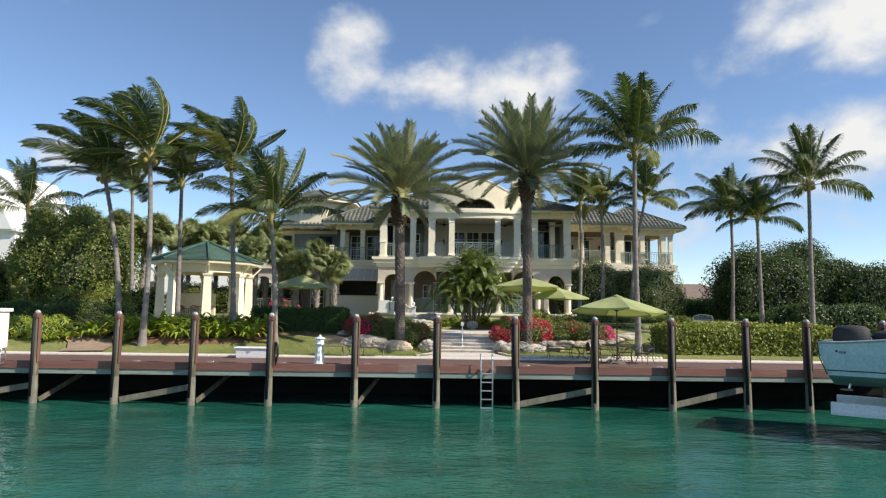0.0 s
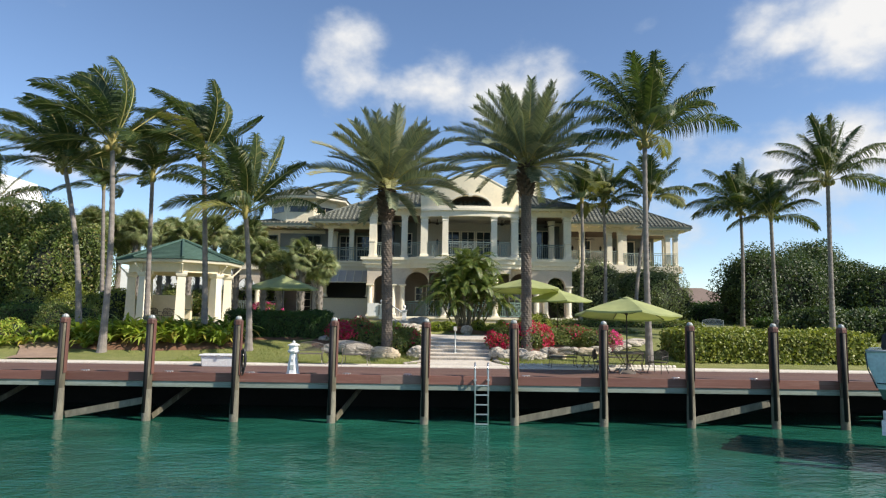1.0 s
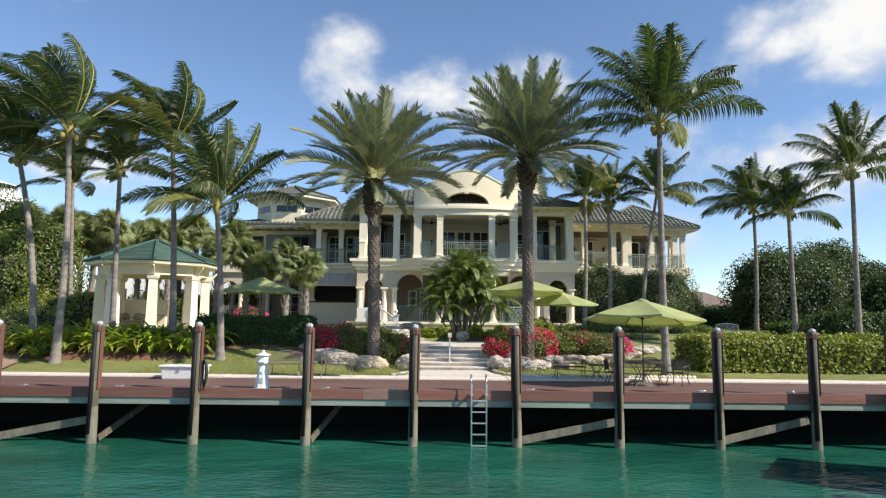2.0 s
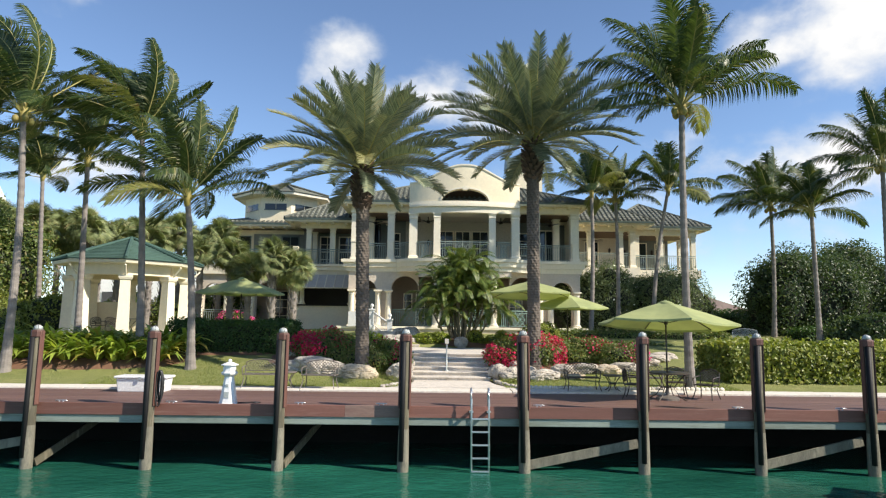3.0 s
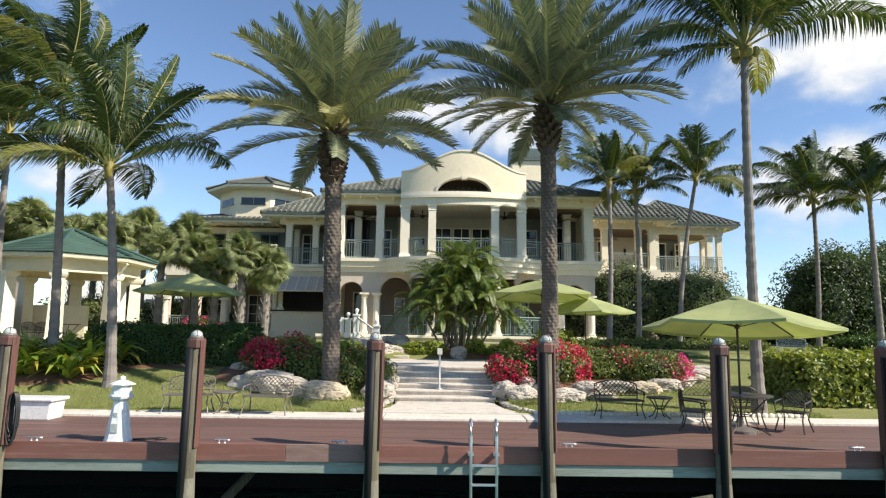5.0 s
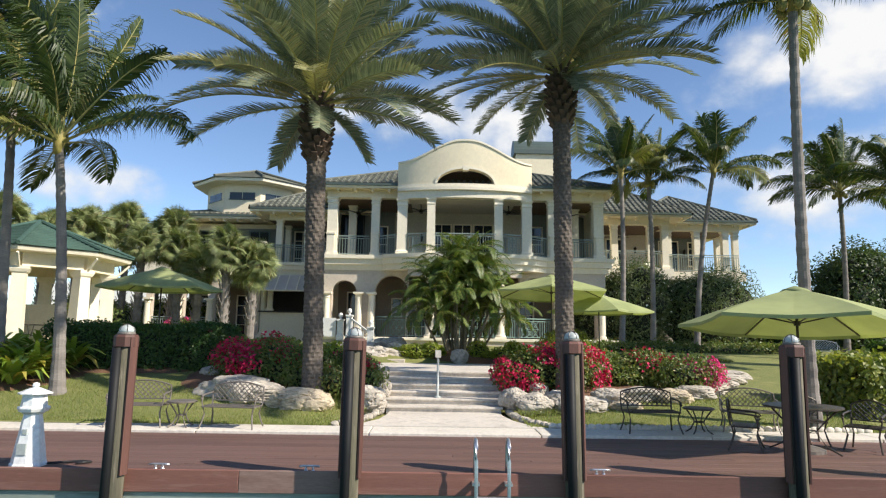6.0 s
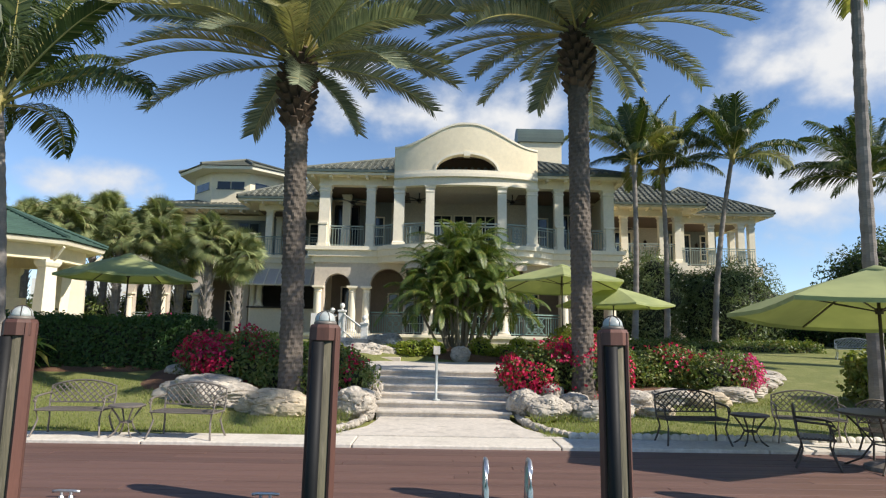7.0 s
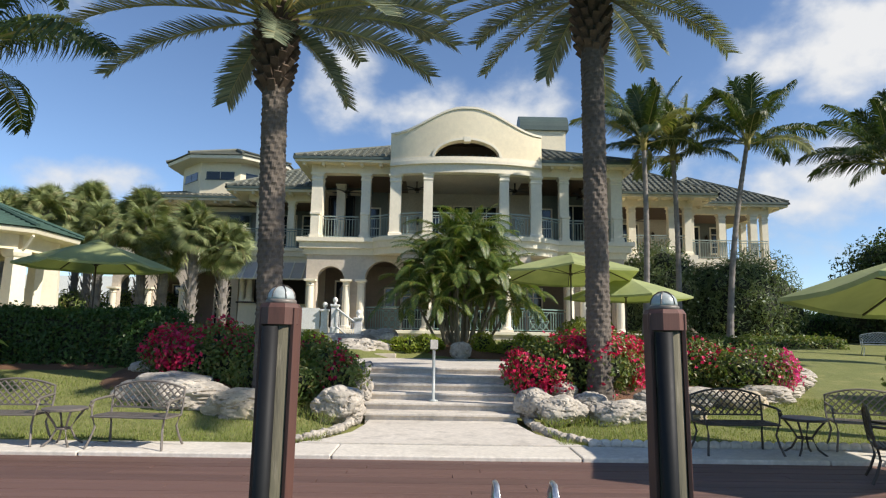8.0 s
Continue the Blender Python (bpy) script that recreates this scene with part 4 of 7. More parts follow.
def build_left_wing():
    F = 48.6
    b = bmesh.new()
    box(b, -8.5, -4.3, F, 56, 1.8, 3.06)
    part("plinth", b, M["trim"], house)
    b = bmesh.new()
    box(b, -8.3, -4.3, F + 0.02, F + 0.2, 3.06, 4.3)
    part("counter", b, M["trim"], house, "pale panelled bar counter under the awning")
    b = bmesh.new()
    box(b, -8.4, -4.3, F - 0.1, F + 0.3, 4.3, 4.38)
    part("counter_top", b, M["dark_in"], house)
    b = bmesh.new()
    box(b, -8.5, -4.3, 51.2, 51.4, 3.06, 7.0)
    part("bar_wall", b, M["dark_in"], house, "bar back wall, coloured near-black for the interior shade")
    b = bmesh.new()
    box(b, -8.5, -8.3, 49.8, 51.4, 3.06, 7.0)
    part("side_wall", b, M["coral"], house)
    for x in (-8.2, -7.85, -4.7):
        round_column(x, F + 0.15, 3.06 if x < -8 else 4.38, 5.6, 0.14)
    b = bmesh.new()
    box(b, -8.5, -4.3, F, F + 0.35, 5.6, 6.35)
    part("beam", b, M["trim"], house)
    # sloping shutter awning in bays
    n = 7
    for k in range(n):
        xa, xb = -8.45 + 3.95 * k / n, -8.45 + 3.95 * (k + 1) / n - 0.05
        s = bmesh.new()
        vs = [s.verts.new(p) for p in ((xa, F - 1.0, 5.42), (xb, F - 1.0, 5.42), (xb, F - 0.06, 6.3), (xa, F - 0.06, 6.3))]
        lo = [s.verts.new(v.co + Vector((0, 0.03, -0.05))) for v in vs]
        s.faces.new(vs)
        s.faces.new(lo[::-1])
        for q in range(4):
            s.faces.new((vs[q], vs[(q + 1) % 4], lo[(q + 1) % 4], lo[q]))
        part("awning_panel", s, M["awning"], house, "taupe louvred awning panel")
    s = bmesh.new()
    for k in range(n + 1):
        x = -8.47 + 3.95 * k / n
        bar(s, (x, F - 1.03, 5.45), (x, F - 0.05, 6.34), 0.05, 0.05)
    bar(s, (-8.5, F - 1.02, 5.42), (-4.48, F - 1.02, 5.42), 0.05)
    part("awning_frame", s, M["trim"], house)
    for out, z0, z1, name in ((0.0, 6.3, 6.6, "frieze"), (0.14, 6.6, 6.85, "balcony_edge"), (0.24, 6.85, 7.0, "cornice")):
        b = bmesh.new()
        box(b, -8.55 - out, -4.3, F - out, 51.4, z0, z1)
        part(name, b, M["trim"], house)
    square_column(-7.55, F + 0.35, 7.0, 9.4, 0.34)
    square_column(-6.0, F + 0.35, 7.0, 9.4, 0.34)
    square_column(-7.5, F + 2.2, 7.0, 9.4, 0.3)
    pedestal(-8.35, F + 0.12, 7.0, 0.28, 1.15)
    railing((-8.2, F + 0.12), (-4.35, F + 0.12), 7.0)
    railing((-8.4, F + 0.3), (-8.4, 51.2), 7.0)
    b = bmesh.new()
    box(b, -8.1, -4.3, F + 0.1, F + 0.5, 9.4, 9.75)
    part("entablature", b, M["stucco"], house)
    b = bmesh.new()
    box(b, -8.4, -4.3, 51.3, 51.5, 7.0, 9.8)
    part("back_wall", b, M["green_wall"], house)
    window(-7.2, -6.3, 7.05, 9.1, 51.3, 2, 4, True)
    window(-5.9, -4.7, 7.05, 9.1, 51.3, 2, 4, True)
    b = bmesh.new()
    box(b, -8.2, -4.3, F + 0.5, 51.4, 9.4, 9.5)
    part("balcony_ceiling", b, M["ceiling"], house)
    hip_roof("roof", -9.0, -2.0, 47.9, 57.0, 9.92, 1.9)
    # outer west block with its tower
    b = bmesh.new()
    box(b, -13.3, -8.4, 51.6, 58, 2.0, 9.6)
    part("west_block", b, M["stucco"], house)
    b = bmesh.new()
    box(b, -11.9, -8.45, 51.42, 51.58, 7.0, 9.3)
    part("wall_panel", b, M["green_wall"], house)
    window(-9.9, -8.8, 7.9, 9.1, 51.4, 2, 2, False, "gutter")
    window(-12.9, -12.2, 7.9, 9.1, 51.58, 1, 2, False, "gutter")
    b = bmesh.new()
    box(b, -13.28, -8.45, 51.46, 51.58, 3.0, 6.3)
    part("wall_panel", b, M["porch_wall"], house, "coral-stone porch wall, browned to carry the porch shade")
    b = bmesh.new()
    box(b, -14.6, -8.5, 49.3, 51.55, 6.2, 6.28)
    part("porch_ceiling", b, M["ceiling"], house, "dark timber porch ceiling")
    window(-10.4, -9.4, 3.1, 5.3, 51.44, 2, 4, True)
    window(-12.6, -11.6, 3.1, 5.3, 51.44, 2, 4, True)
    b = bmesh.new()
    arch_wall(b, -14.6, -8.45, 48.9, 49.25, 3.0, 6.3, [(-14.3, -12.95, 5.0, 5.7), (-12.55, -11.25, 5.0, 5.7), (-10.9, -8.75, 5.0, 5.9)])
    part("arcade", b, M["coral"], house)
    for x in (-14.45, -12.75, -11.1):
        round_column(x, 48.78, 3.0, 5.0, 0.17)
    b = bmesh.new()
    box(b, -14.8, -8.45, 48.7, 51.6, 6.3, 6.95)
    part("balcony_edge", b, M["trim"], house)
    b = bmesh.new()
    box(b, -14.8, -8.45, 48.7, 52, 2.0, 3.0)
    part("plinth", b, M["coral"], house)
    railing((-14.6, 48.85), (-8.6, 48.85), 6.95, True, True)
    railing((-14.3, 49.0), (-13.0, 49.0), 3.0)
    railing((-12.5, 49.0), (-11.3, 49.0), 3.0)
    hip_roof("roof", -14.0, -6.0, 50.4, 59.0, 9.95, 1.2, 10)
    # octagonal tower
    cx, cy, s = -10.3, 53.3, 1 / math.cos(math.pi / 8)
    b = bmesh.new()
    lathe(b, [(2.55 * s, 9.8), (2.55 * s, 11.95)], (cx, cy, 0), 8)
    part("tower", b, M["stucco"], house, "octagonal lantern tower")
    b = bmesh.new()
    lathe(b, [(2.4 * s, 11.86), (3.3 * s, 11.88), (3.34 * s, 12.04), (3.3 * s, 12.06)], (cx, cy, 0), 8)
    part("tower_eave", b, M["trim"], house)
    b = bmesh.new()
    prof = []
    for k in range(9):
        prof += [(3.42 * s * (1 - k / 9), 12.07 + 1.15 * k / 9), (3.42 * s * (1 - k / 9) - 0.001, 12.10 + 1.15 * k / 9)]
    lathe(b, prof + [(0.02, 13.3)], (cx, cy, 0), 8)
    tower_roof = part("tower_roof", b, M["tile"], house, "octagonal tiled tower roof")
    for k in range(8):
        b = bmesh.new()
        a = 2 * math.pi * (k + 0.5) / 8
        tube(b, [(cx + 3.42 * s * math.cos(a), cy + 3.42 * s * math.sin(a), 12.14), (cx, cy, 13.32)], 0.08, 6)
        put("ridge_cap", mesh_of("ridge_cap", b, M["tile"]), tower_roof)
    for face in (-135, -90, -45):
        for off in (-0.38, 0.38):
            g = bmesh.new()
            box(g, 2.50, 2.57, off - 0.36, off + 0.36, -0.2, 0.2)
            box(g, 2.50, 2.60, off - 0.41, off + 0.41, -0.25, -0.2)
            w = put("window", mesh_of("window", g, M["glass"]), house, Matrix.Translation((cx, cy, 11.15)) @ Matrix.Rotation(radians(face), 4, "Z"))


build_left_wing()


def build_right_wing():
    b = bmesh.new()
    box(b, 9.4, 18.5, 49.9, 58, 1.6, 3.06)
    part("plinth", b, M["coral"], house)
    # nearer bay
    b = bmesh.new()
    arch_wall(b, 9.4, 14.0, 48.6, 48.95, 2.4, 6.4, [(9.9, 11.3, 5.0, 5.7), (11.9, 13.5, 5.0, 5.7)])
    part("arcade", b, M["coral"], house)
    b = bmesh.new()
    box(b, 9.3, 14.1, 48.4, 52.2, 6.4, 7.0)
    part("balcony_edge", b, M["trim"], house)
    for x in (10.95, 12.95):
        square_column(x, 48.8, 7.0, 9.45, 0.36)
    square_column(13.75, 48.8, 7.0, 9.45, 0.36)
    b = bmesh.new()
    box(b, 9.4, 14.0, 48.62, 49.0, 9.45, 9.85)
    part("entablature", b, M["stucco"], house)
    b = bmesh.new()
    box(b, 9.3, 14.1, 52.0, 52.2, 3.06, 9.9)
    part("back_wall", b, M["inner_wall"], house)
    b = bmesh.new()
    box(b, 9.3, 14.0, 49.0, 52.0, 9.42, 9.5)
    part("balcony_ceiling", b, M["ceiling"], house)
    window(11.4, 12.3, 7.05, 9.1, 52.0, 2, 3, True)
    window(9.8, 10.7, 7.05, 9.1, 52.0, 2, 3, True)
    railing((9.4, 48.7), (13.95, 48.7), 7.0)
    hip_roof("roof", 8.4, 15.0, 47.9, 60.0, 10.0, 2.0, 12)
    # outer bay
    b = bmesh.new()
    arch_wall(b, 13.9, 18.5, 50.0, 50.35, 2.6, 6.5, [(14.3, 15.6, 4.9, 5.6), (15.9, 17.2, 4.9, 5.6), (17.45, 18.3, 4.9, 5.5)])
    part("arcade", b, M["trim"], house)
    for x in (15.75, 17.3, 18.4):
        round_column(x, 49.9, 2.9, 4.9, 0.15)
    b = bmesh.new()
    box(b, 13.9, 18.7, 49.75, 53.2, 6.5, 7.0)
    part("balcony_edge", b, M["trim"], house)
    for x in (14.45, 16.1, 17.75):
        square_column(x, 50.2, 7.0, 9.4, 0.36)
    for y in (50.2, 52.5):
        square_column(18.35, y, 7.0, 9.4, 0.32)
    b = bmesh.new()
    box(b, 13.9, 18.55, 50.0, 50.4, 9.4, 9.75)
    part("entablature", b, M["stucco"], house)
    b = bmesh.new()
    box(b, 18.15, 18.55, 50.4, 53.0, 9.4, 9.75)
    part("entablature", b, M["stucco"], house)
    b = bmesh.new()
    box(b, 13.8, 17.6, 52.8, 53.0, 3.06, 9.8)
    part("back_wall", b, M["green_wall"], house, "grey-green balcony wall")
    b = bmesh.new()
    box(b, 13.9, 18.2, 50.4, 52.8, 9.4, 9.48)
    part("balcony_ceiling", b, M["ceiling"], house)
    window(14.9, 16.0, 7.05, 9.15, 52.8, 2, 1, True)
    window(16.7, 17.3, 7.7, 9.1, 52.8, 1, 4)
    railing((14.0, 49.95), (18.4, 49.95), 7.0)
    railing((18.45, 50.1), (18.45, 52.6), 7.0)
    railing((15.0, 50.1), (18.4, 50.1), 2.95)
    hip_roof("roof", 12.0, 19.4, 49.6, 61.0, 9.97, 2.1, 12)


build_right_wing()

# ---- garden stairs and terrace ----
stairs = thing("garden_stairs", (1.35, 28.7, 1.4), "broad low coral-stone garden steps with a pale apron", "stairs")


def flat_slab(bm, corners, z0, z1):
    lo = [bm.verts.new((x, y, z0)) for x, y in corners]
    hi = [bm.verts.new((x, y, z1)) for x, y in corners]
    bm.faces.new(lo[::-1])
    bm.faces.new(hi)
    for k in range(len(corners)):
        bm.faces.new((lo[k], lo[(k + 1) % len(corners)], hi[(k + 1) % len(corners)], hi[k]))


bm = bmesh.new()
flat_slab(bm, [(-0.55, 26.43), (3.25, 26.43), (2.95, 26.8), (2.72, 27.4), (2.60, 28.2), (2.58, 28.8), (0.13, 28.8), (0.12, 28.2), (0.02, 27.4), (-0.25, 26.8)], 1.2, 1.462)
part("apron", bm, M["step"], stairs)
for k in range(6):
    bm = bmesh.new()
    y = 28.7 + 0.45 * k
    z = 1.45 + 0.13 * (k + 1)
    box(bm, 0.02 - 0.04 * k, 2.66 + 0.03 * k, y, y + 0.62, z - 0.05, z, 0.012)
    part("tread", bm, M["step"], stairs)
    bm = bmesh.new()
    box(bm, 0.06 - 0.04 * k, 2.62 + 0.03 * k, y + 0.045, y + 0.6, z - 0.20, z - 0.052)
    part("riser", bm, M["step"], stairs)
bm = bmesh.new()
box(bm, -2.2, 4.6, 31.4, 36.2, 1.9, 2.225)
structure("pavement_terrace", bm, M["step"], "pale stone garden landing above the steps", "terrace")
# rough coral blocks along both sides
bm = bmesh.new()
bmesh.ops.create_icosphere(bm, subdivisions=2, radius=0.085)
for v in bm.verts:
    v.co *= 1 + 0.35 * noise.noise(v.co * 16)
    v.co.z *= 0.7
kerb_stone = mesh_of("kerb_stone", bm, M["rock"])
for sx in (-1, 1):
    for k in range(34):
        f = k / 33
        y = 26.5 + 4.8 * f
        x = (0.0 if sx < 0 else 2.70) + sx * (0.10 + 0.62 * max(0, 1 - f * 1.9) ** 3 + 0.10 * max(0, f - 0.5))
        z = 1.49 + 0.82 * smoothstep(28.6, 31.6, y)
        put("kerb_stone", kerb_stone, stairs, pose(x, y, z - 0.015, 11 * (k % 3), 9 * (k % 4), 90 * k))

# scalloped lawn edging along the seawall cap
edging = thing("lawn_edging", (6.0, 26.46, 1.45), "scalloped white stone edging along the lawn", "edging")
bm = bmesh.new()
lathe(bm, [(0.082, -0.08), (0.082, 0.03), (0.066, 0.058), (0.03, 0.075), (0.008, 0.078)], (0, 0, 0), 12)
bmesh.ops.scale(bm, vec=(1, 0.4, 1), verts=bm.verts)
scallop = mesh_of("scallop", bm, M["concrete"], True)
for k in range(42):
    put("scallop", scallop, edging, Matrix.Translation((3.35 + 0.145 * k, 26.47 + 0.01 * math.sin(k), 1.47)))

# curving brown path beside the west beds
bm = bmesh.new()
mid = [(-14.6, 26.4), (-14.9, 27.6), (-15.7, 29.0), (-17.0, 30.4), (-19.0, 31.6), (-22, 32.4)]
prev = None
for k, (x, y) in enumerate(mid):
    a, b = mid[max(0, k - 1)], mid[min(len(mid) - 1, k + 1)]
    d = Vector((b[0] - a[0], b[1] - a[1])).normalized()
    nx, ny = -d.y * 0.85, d.x * 0.85
    row = [bm.verts.new((x + nx * s, y + ny * s, lawn_height(x + nx * s, y + ny * s) + 0.06)) for s in (-1, 0, 1)]
    if prev:
        for q in range(2):
            bm.faces.new((prev[q], prev[q + 1], row[q + 1], row[q]))
    prev = row
structure("pavement_path", bm, M["paver"], "curving brown paved garden path", "path")


def bed(name, x0, x1, y0, y1, lift, label, seed):
    """A raised planting bed with a soft uneven outline."""
    bm = bmesh.new()
    nx, ny = 18, 10
    g = []
    for j in range(ny + 1):
        row = []
        for i in range(nx + 1):
            u, v = i / nx * 2 - 1, j / ny * 2 - 1
            ru = u * math.sqrt(1 - v * v / 2.6)
            rv = v * math.sqrt(1 - u * u / 2.6)
            x, y = (x0 + x1) / 2 + ru * (x1 - x0) / 2, (y0 + y1) / 2 + rv * (y1 - y0) / 2
            edge = max(abs(u), abs(v))
            z = lawn_height(x, y) - 0.06 + (lift + 0.1) * (1 - edge ** 4) + 0.05 * noise.noise(Vector((x * 2, y * 2, seed)))
            row.append(bm.verts.new((x, y, z)))
        g.append(row)
    for r0, r1 in zip(g, g[1:]):
        for k in range(nx):
            bm.faces.new((r0[k], r0[k + 1], r1[k + 1], r1[k]))
    structure(name, bm, M["mulch"], label, "flower bed", smooth=True)


bed("ground_bed_west", -5.2, -0.2, 28.9, 32.0, 0.14, "brown mulched planting bed west of the steps", 1)
bed("ground_bed_east", 2.9, 7.8, 29.1, 31.9, 0.16, "brown mulched planting bed east of the steps", 2)
bed("ground_bed_lily", -16.6, -7.2, 28.3, 32.5, 0.10, "red-brown mulch bed under the strap-leaved plants", 3)
bed("ground_bed_hedge", -9.5, -4.5, 30.5, 34.0, 0.06, "red-brown mulch strip under the clipped hedge", 4)
bed("ground_bed_palms", 0.2, 4.6, 36.6, 40.0, 0.12, "planted bed round the palm clump", 5)


def rock(x, y, z, sx, sy, sz, seed, ochre=False, label="pale rugged limestone boulder beside the planting bed"):
    bm = bmesh.new()
    bmesh.ops.create_icosphere(bm, subdivisions=5, radius=1.0)
    off = Vector((seed * 3.1, seed * 1.7, seed * 0.9))
    for v in bm.verts:
        p = v.co.copy()
        ledge = abs(noise.noise(Vector((p.x * 1.1, p.y * 1.1, p.z * 2.2)) + off))
        crack = abs(noise.noise(p * 1.9 - off))
        n = 0.34 * noise.noise(p * 1.2 + off) - 0.10 * max(0.0, 0.07 - ledge) / 0.07 - 0.11 * max(0.0, 0.07 - crack) / 0.07 + 0.10 * noise.noise(p * 3.1 + off) + 0.035 * noise.noise(p * 8 + off) + 0.018 * noise.noise(p * 20 + off) + 0.06
        q = p * (1 + n)
        q.z = math.copysign(abs(q.z) ** 0.8, q.z)
        v.co = Vector((q.x * sx, q.y * sy, q.z * sz))
    ob = tagged(new("boulder", mesh_of("boulder", bm, M["rock_ochre" if ochre else "rock"], False)), label, "boulder", "boulders round the beds")
    ob.location = (x, y, z)
    ob.rotation_euler = (0, 0, seed * 0.7 % 0.6 - 0.3)
    return ob


ROCKS = [
    (-3.35, 29.0, 1.88, 0.80, 0.5, 0.30, 0), (-4.2, 30.4, 2.1, 0.45, 0.4, 0.2, 0), (-2.75, 28.5, 1.82, 0.55, 0.4, 0.26, 0), (-1.62, 28.15, 1.68, 0.66, 0.42, 0.30, 1), (-0.36, 28.5, 1.72, 0.42, 0.4, 0.30, 0), (-0.15, 29.6, 1.85, 0.22, 0.4, 0.25, 0),
    (2.95, 28.85, 1.75, 0.30, 0.32, 0.26, 0), (3.3, 28.45, 1.68, 0.38, 0.3, 0.22, 0), (3.85, 28.75, 1.72, 0.28, 0.3, 0.24, 0), (4.35, 28.35, 1.64, 0.55, 0.4, 0.25, 0), (5.1, 29.0, 1.78, 0.35, 0.32, 0.22, 0), (3.55, 29.5, 1.9, 0.22, 0.2, 0.2, 0),
    (5.9, 29.4, 1.82, 0.5, 0.35, 0.2, 0), (5.35, 28.4, 1.66, 0.34, 0.26, 0.12, 1), (6.7, 29.2, 1.80, 0.42, 0.3, 0.2, 1), (7.4, 29.8, 1.86, 0.5, 0.35, 0.18, 0), (8.1, 30.6, 1.92, 0.55, 0.4, 0.18, 0), (8.7, 31.6, 1.96, 0.5, 0.4, 0.16, 0), (9.5, 32.9, 2.02, 0.6, 0.4, 0.15, 0), (10.3, 34.0, 2.06, 0.5, 0.35, 0.16, 0),
    (2.0, 36.6, 2.45, 0.30, 0.26, 0.26, 0), (-0.9, 36.9, 2.4, 0.7, 0.45, 0.36, 0), (-1.7, 38.4, 2.5, 0.8, 0.55, 0.38, 0), (-0.2, 37.9, 2.5, 0.55, 0.4, 0.38, 0), (-0.6, 39.4, 2.7, 0.7, 0.5, 0.38, 0),
]
for i, (x, y, z, a, b, c, och) in enumerate(ROCKS):
    rock(x, y, z, a, b, c, i + 1, bool(och))

bm = bmesh.new()
lathe(bm, [(0.09, 0.0), (0.09, 0.02), (0.03, 0.04), (0.028, 0.9), (0.035, 0.92)], (1.2, 29.42, 1.71), 10)
light_post = thing("path_light", (1.2, 29.42, 1.71), "slim grey path light post standing on the steps", "path light")
part("post", bm, M["cap"], light_post, smooth=True)
bm = bmesh.new()
box(bm, 1.13, 1.27, 29.36, 29.48, 2.63, 2.80, 0.012)
part("head", bm, M["concrete"], light_post, "pale square lamp head")

for k in range(4):
    bm = bmesh.new()
    box(bm, -2.7 + 0.05 * k, 0.1, 36.35 + 0.75 * k, 37.2 + 0.75 * k, 1.9, 2.34 + 0.12 * k, 0.02)
    tagged(new("stone_step", mesh_of("stone_step", bm, M["coral"])), "broad low coral-stone step between rocks", "step", "stone steps below the porch")

# stairs to the porch, with turned newels
porch_steps = thing("porch_stairs", (-2.0, 42.5, 2.6), "short pale stone stairs up to the porch with white newels", "stairs")
for k in range(5):
    bm = bmesh.new()
    box(bm, -3.0, -0.4, 43.2 - 0.38 * (k + 1), 43.25 - 0.38 * k, 1.9, 3.03 - 0.14 * (k + 1))
    part("step", bm, M["step"], porch_steps)
for x, y, z0, top in ((-2.72, 42.9, 2.9, 4.24), (-1.62, 41.5, 2.3, 3.7), (-3.15, 43.1, 2.9, 4.05)):
    bm = bmesh.new()
    box(bm, x - 0.13, x + 0.13, y - 0.13, y + 0.13, z0, top - 0.28)
    box(bm, x - 0.17, x + 0.17, y - 0.17, y + 0.17, top - 0.28, top - 0.2, 0.012)
    box(bm, x - 0.16, x + 0.16, y - 0.16, y + 0.16, z0, z0 + 0.25, 0.012)
    newel = part("newel", bm, M["white"], porch_steps, "white newel post with a ball finial")
    bm = bmesh.new()
    lathe(bm, [(0.06, 0), (0.05, 0.03), (0.035, 0.06), (0.075, 0.10), (0.1, 0.16), (0.1, 0.2), (0.07, 0.26), (0.02, 0.29)], (x, y, top - 0.2), 14)
    put("finial", mesh_of("finial", bm, M["white"], True), newel)
bm = bmesh.new()
bar(bm, (-2.68, 42.85, 3.9), (-1.66, 41.55, 3.25), 0.06)
bar(bm, (-2.68, 42.85, 3.2), (-1.66, 41.55, 2.55), 0.04)
hand_rail = part("hand_rail", bm, M["white"], porch_steps)
bm = bmesh.new()
box(bm, -0.012, 0.012, -0.012, 0.012, 0, 0.68)
thin = mesh_of("baluster", bm, M["white"])
for k in range(1, 10):
    f = k / 10
    put("baluster", thin, hand_rail, Matrix.Translation((-2.68 + 1.02 * f, 42.85 - 1.3 * f, 3.2 - 0.65 * f)))
bm = bmesh.new()
box(bm, -4.05, -3.35, 43.05, 43.1, 3.06, 3.9)
part("panel", bm, M["white"], porch_steps, "white slatted gate panel")


# ---- lamps and fans on the house ----
def sconce(x, y, z):
    s = thing("wall_lantern", (x, y, z), "small dark bronze wall lantern", "wall lamp", "lanterns on the house front")
    b = bmesh.new()
    lathe(b, [(0.02, -0.22), (0.06, -0.18), (0.08, 0.05), (0.1, 0.07), (0.02, 0.2)], (x, y - 0.14, z), 8)
    part("lantern", b, M["fan"], s)
    b = bmesh.new()
    box(b, x - 0.05, x + 0.05, y - 0.03, y, z - 0.1, z + 0.15)
    bar(b, (x, y - 0.02, z + 0.12), (x, y - 0.14, z + 0.22), 0.02)
    part("bracket", b, M["fan"], s)


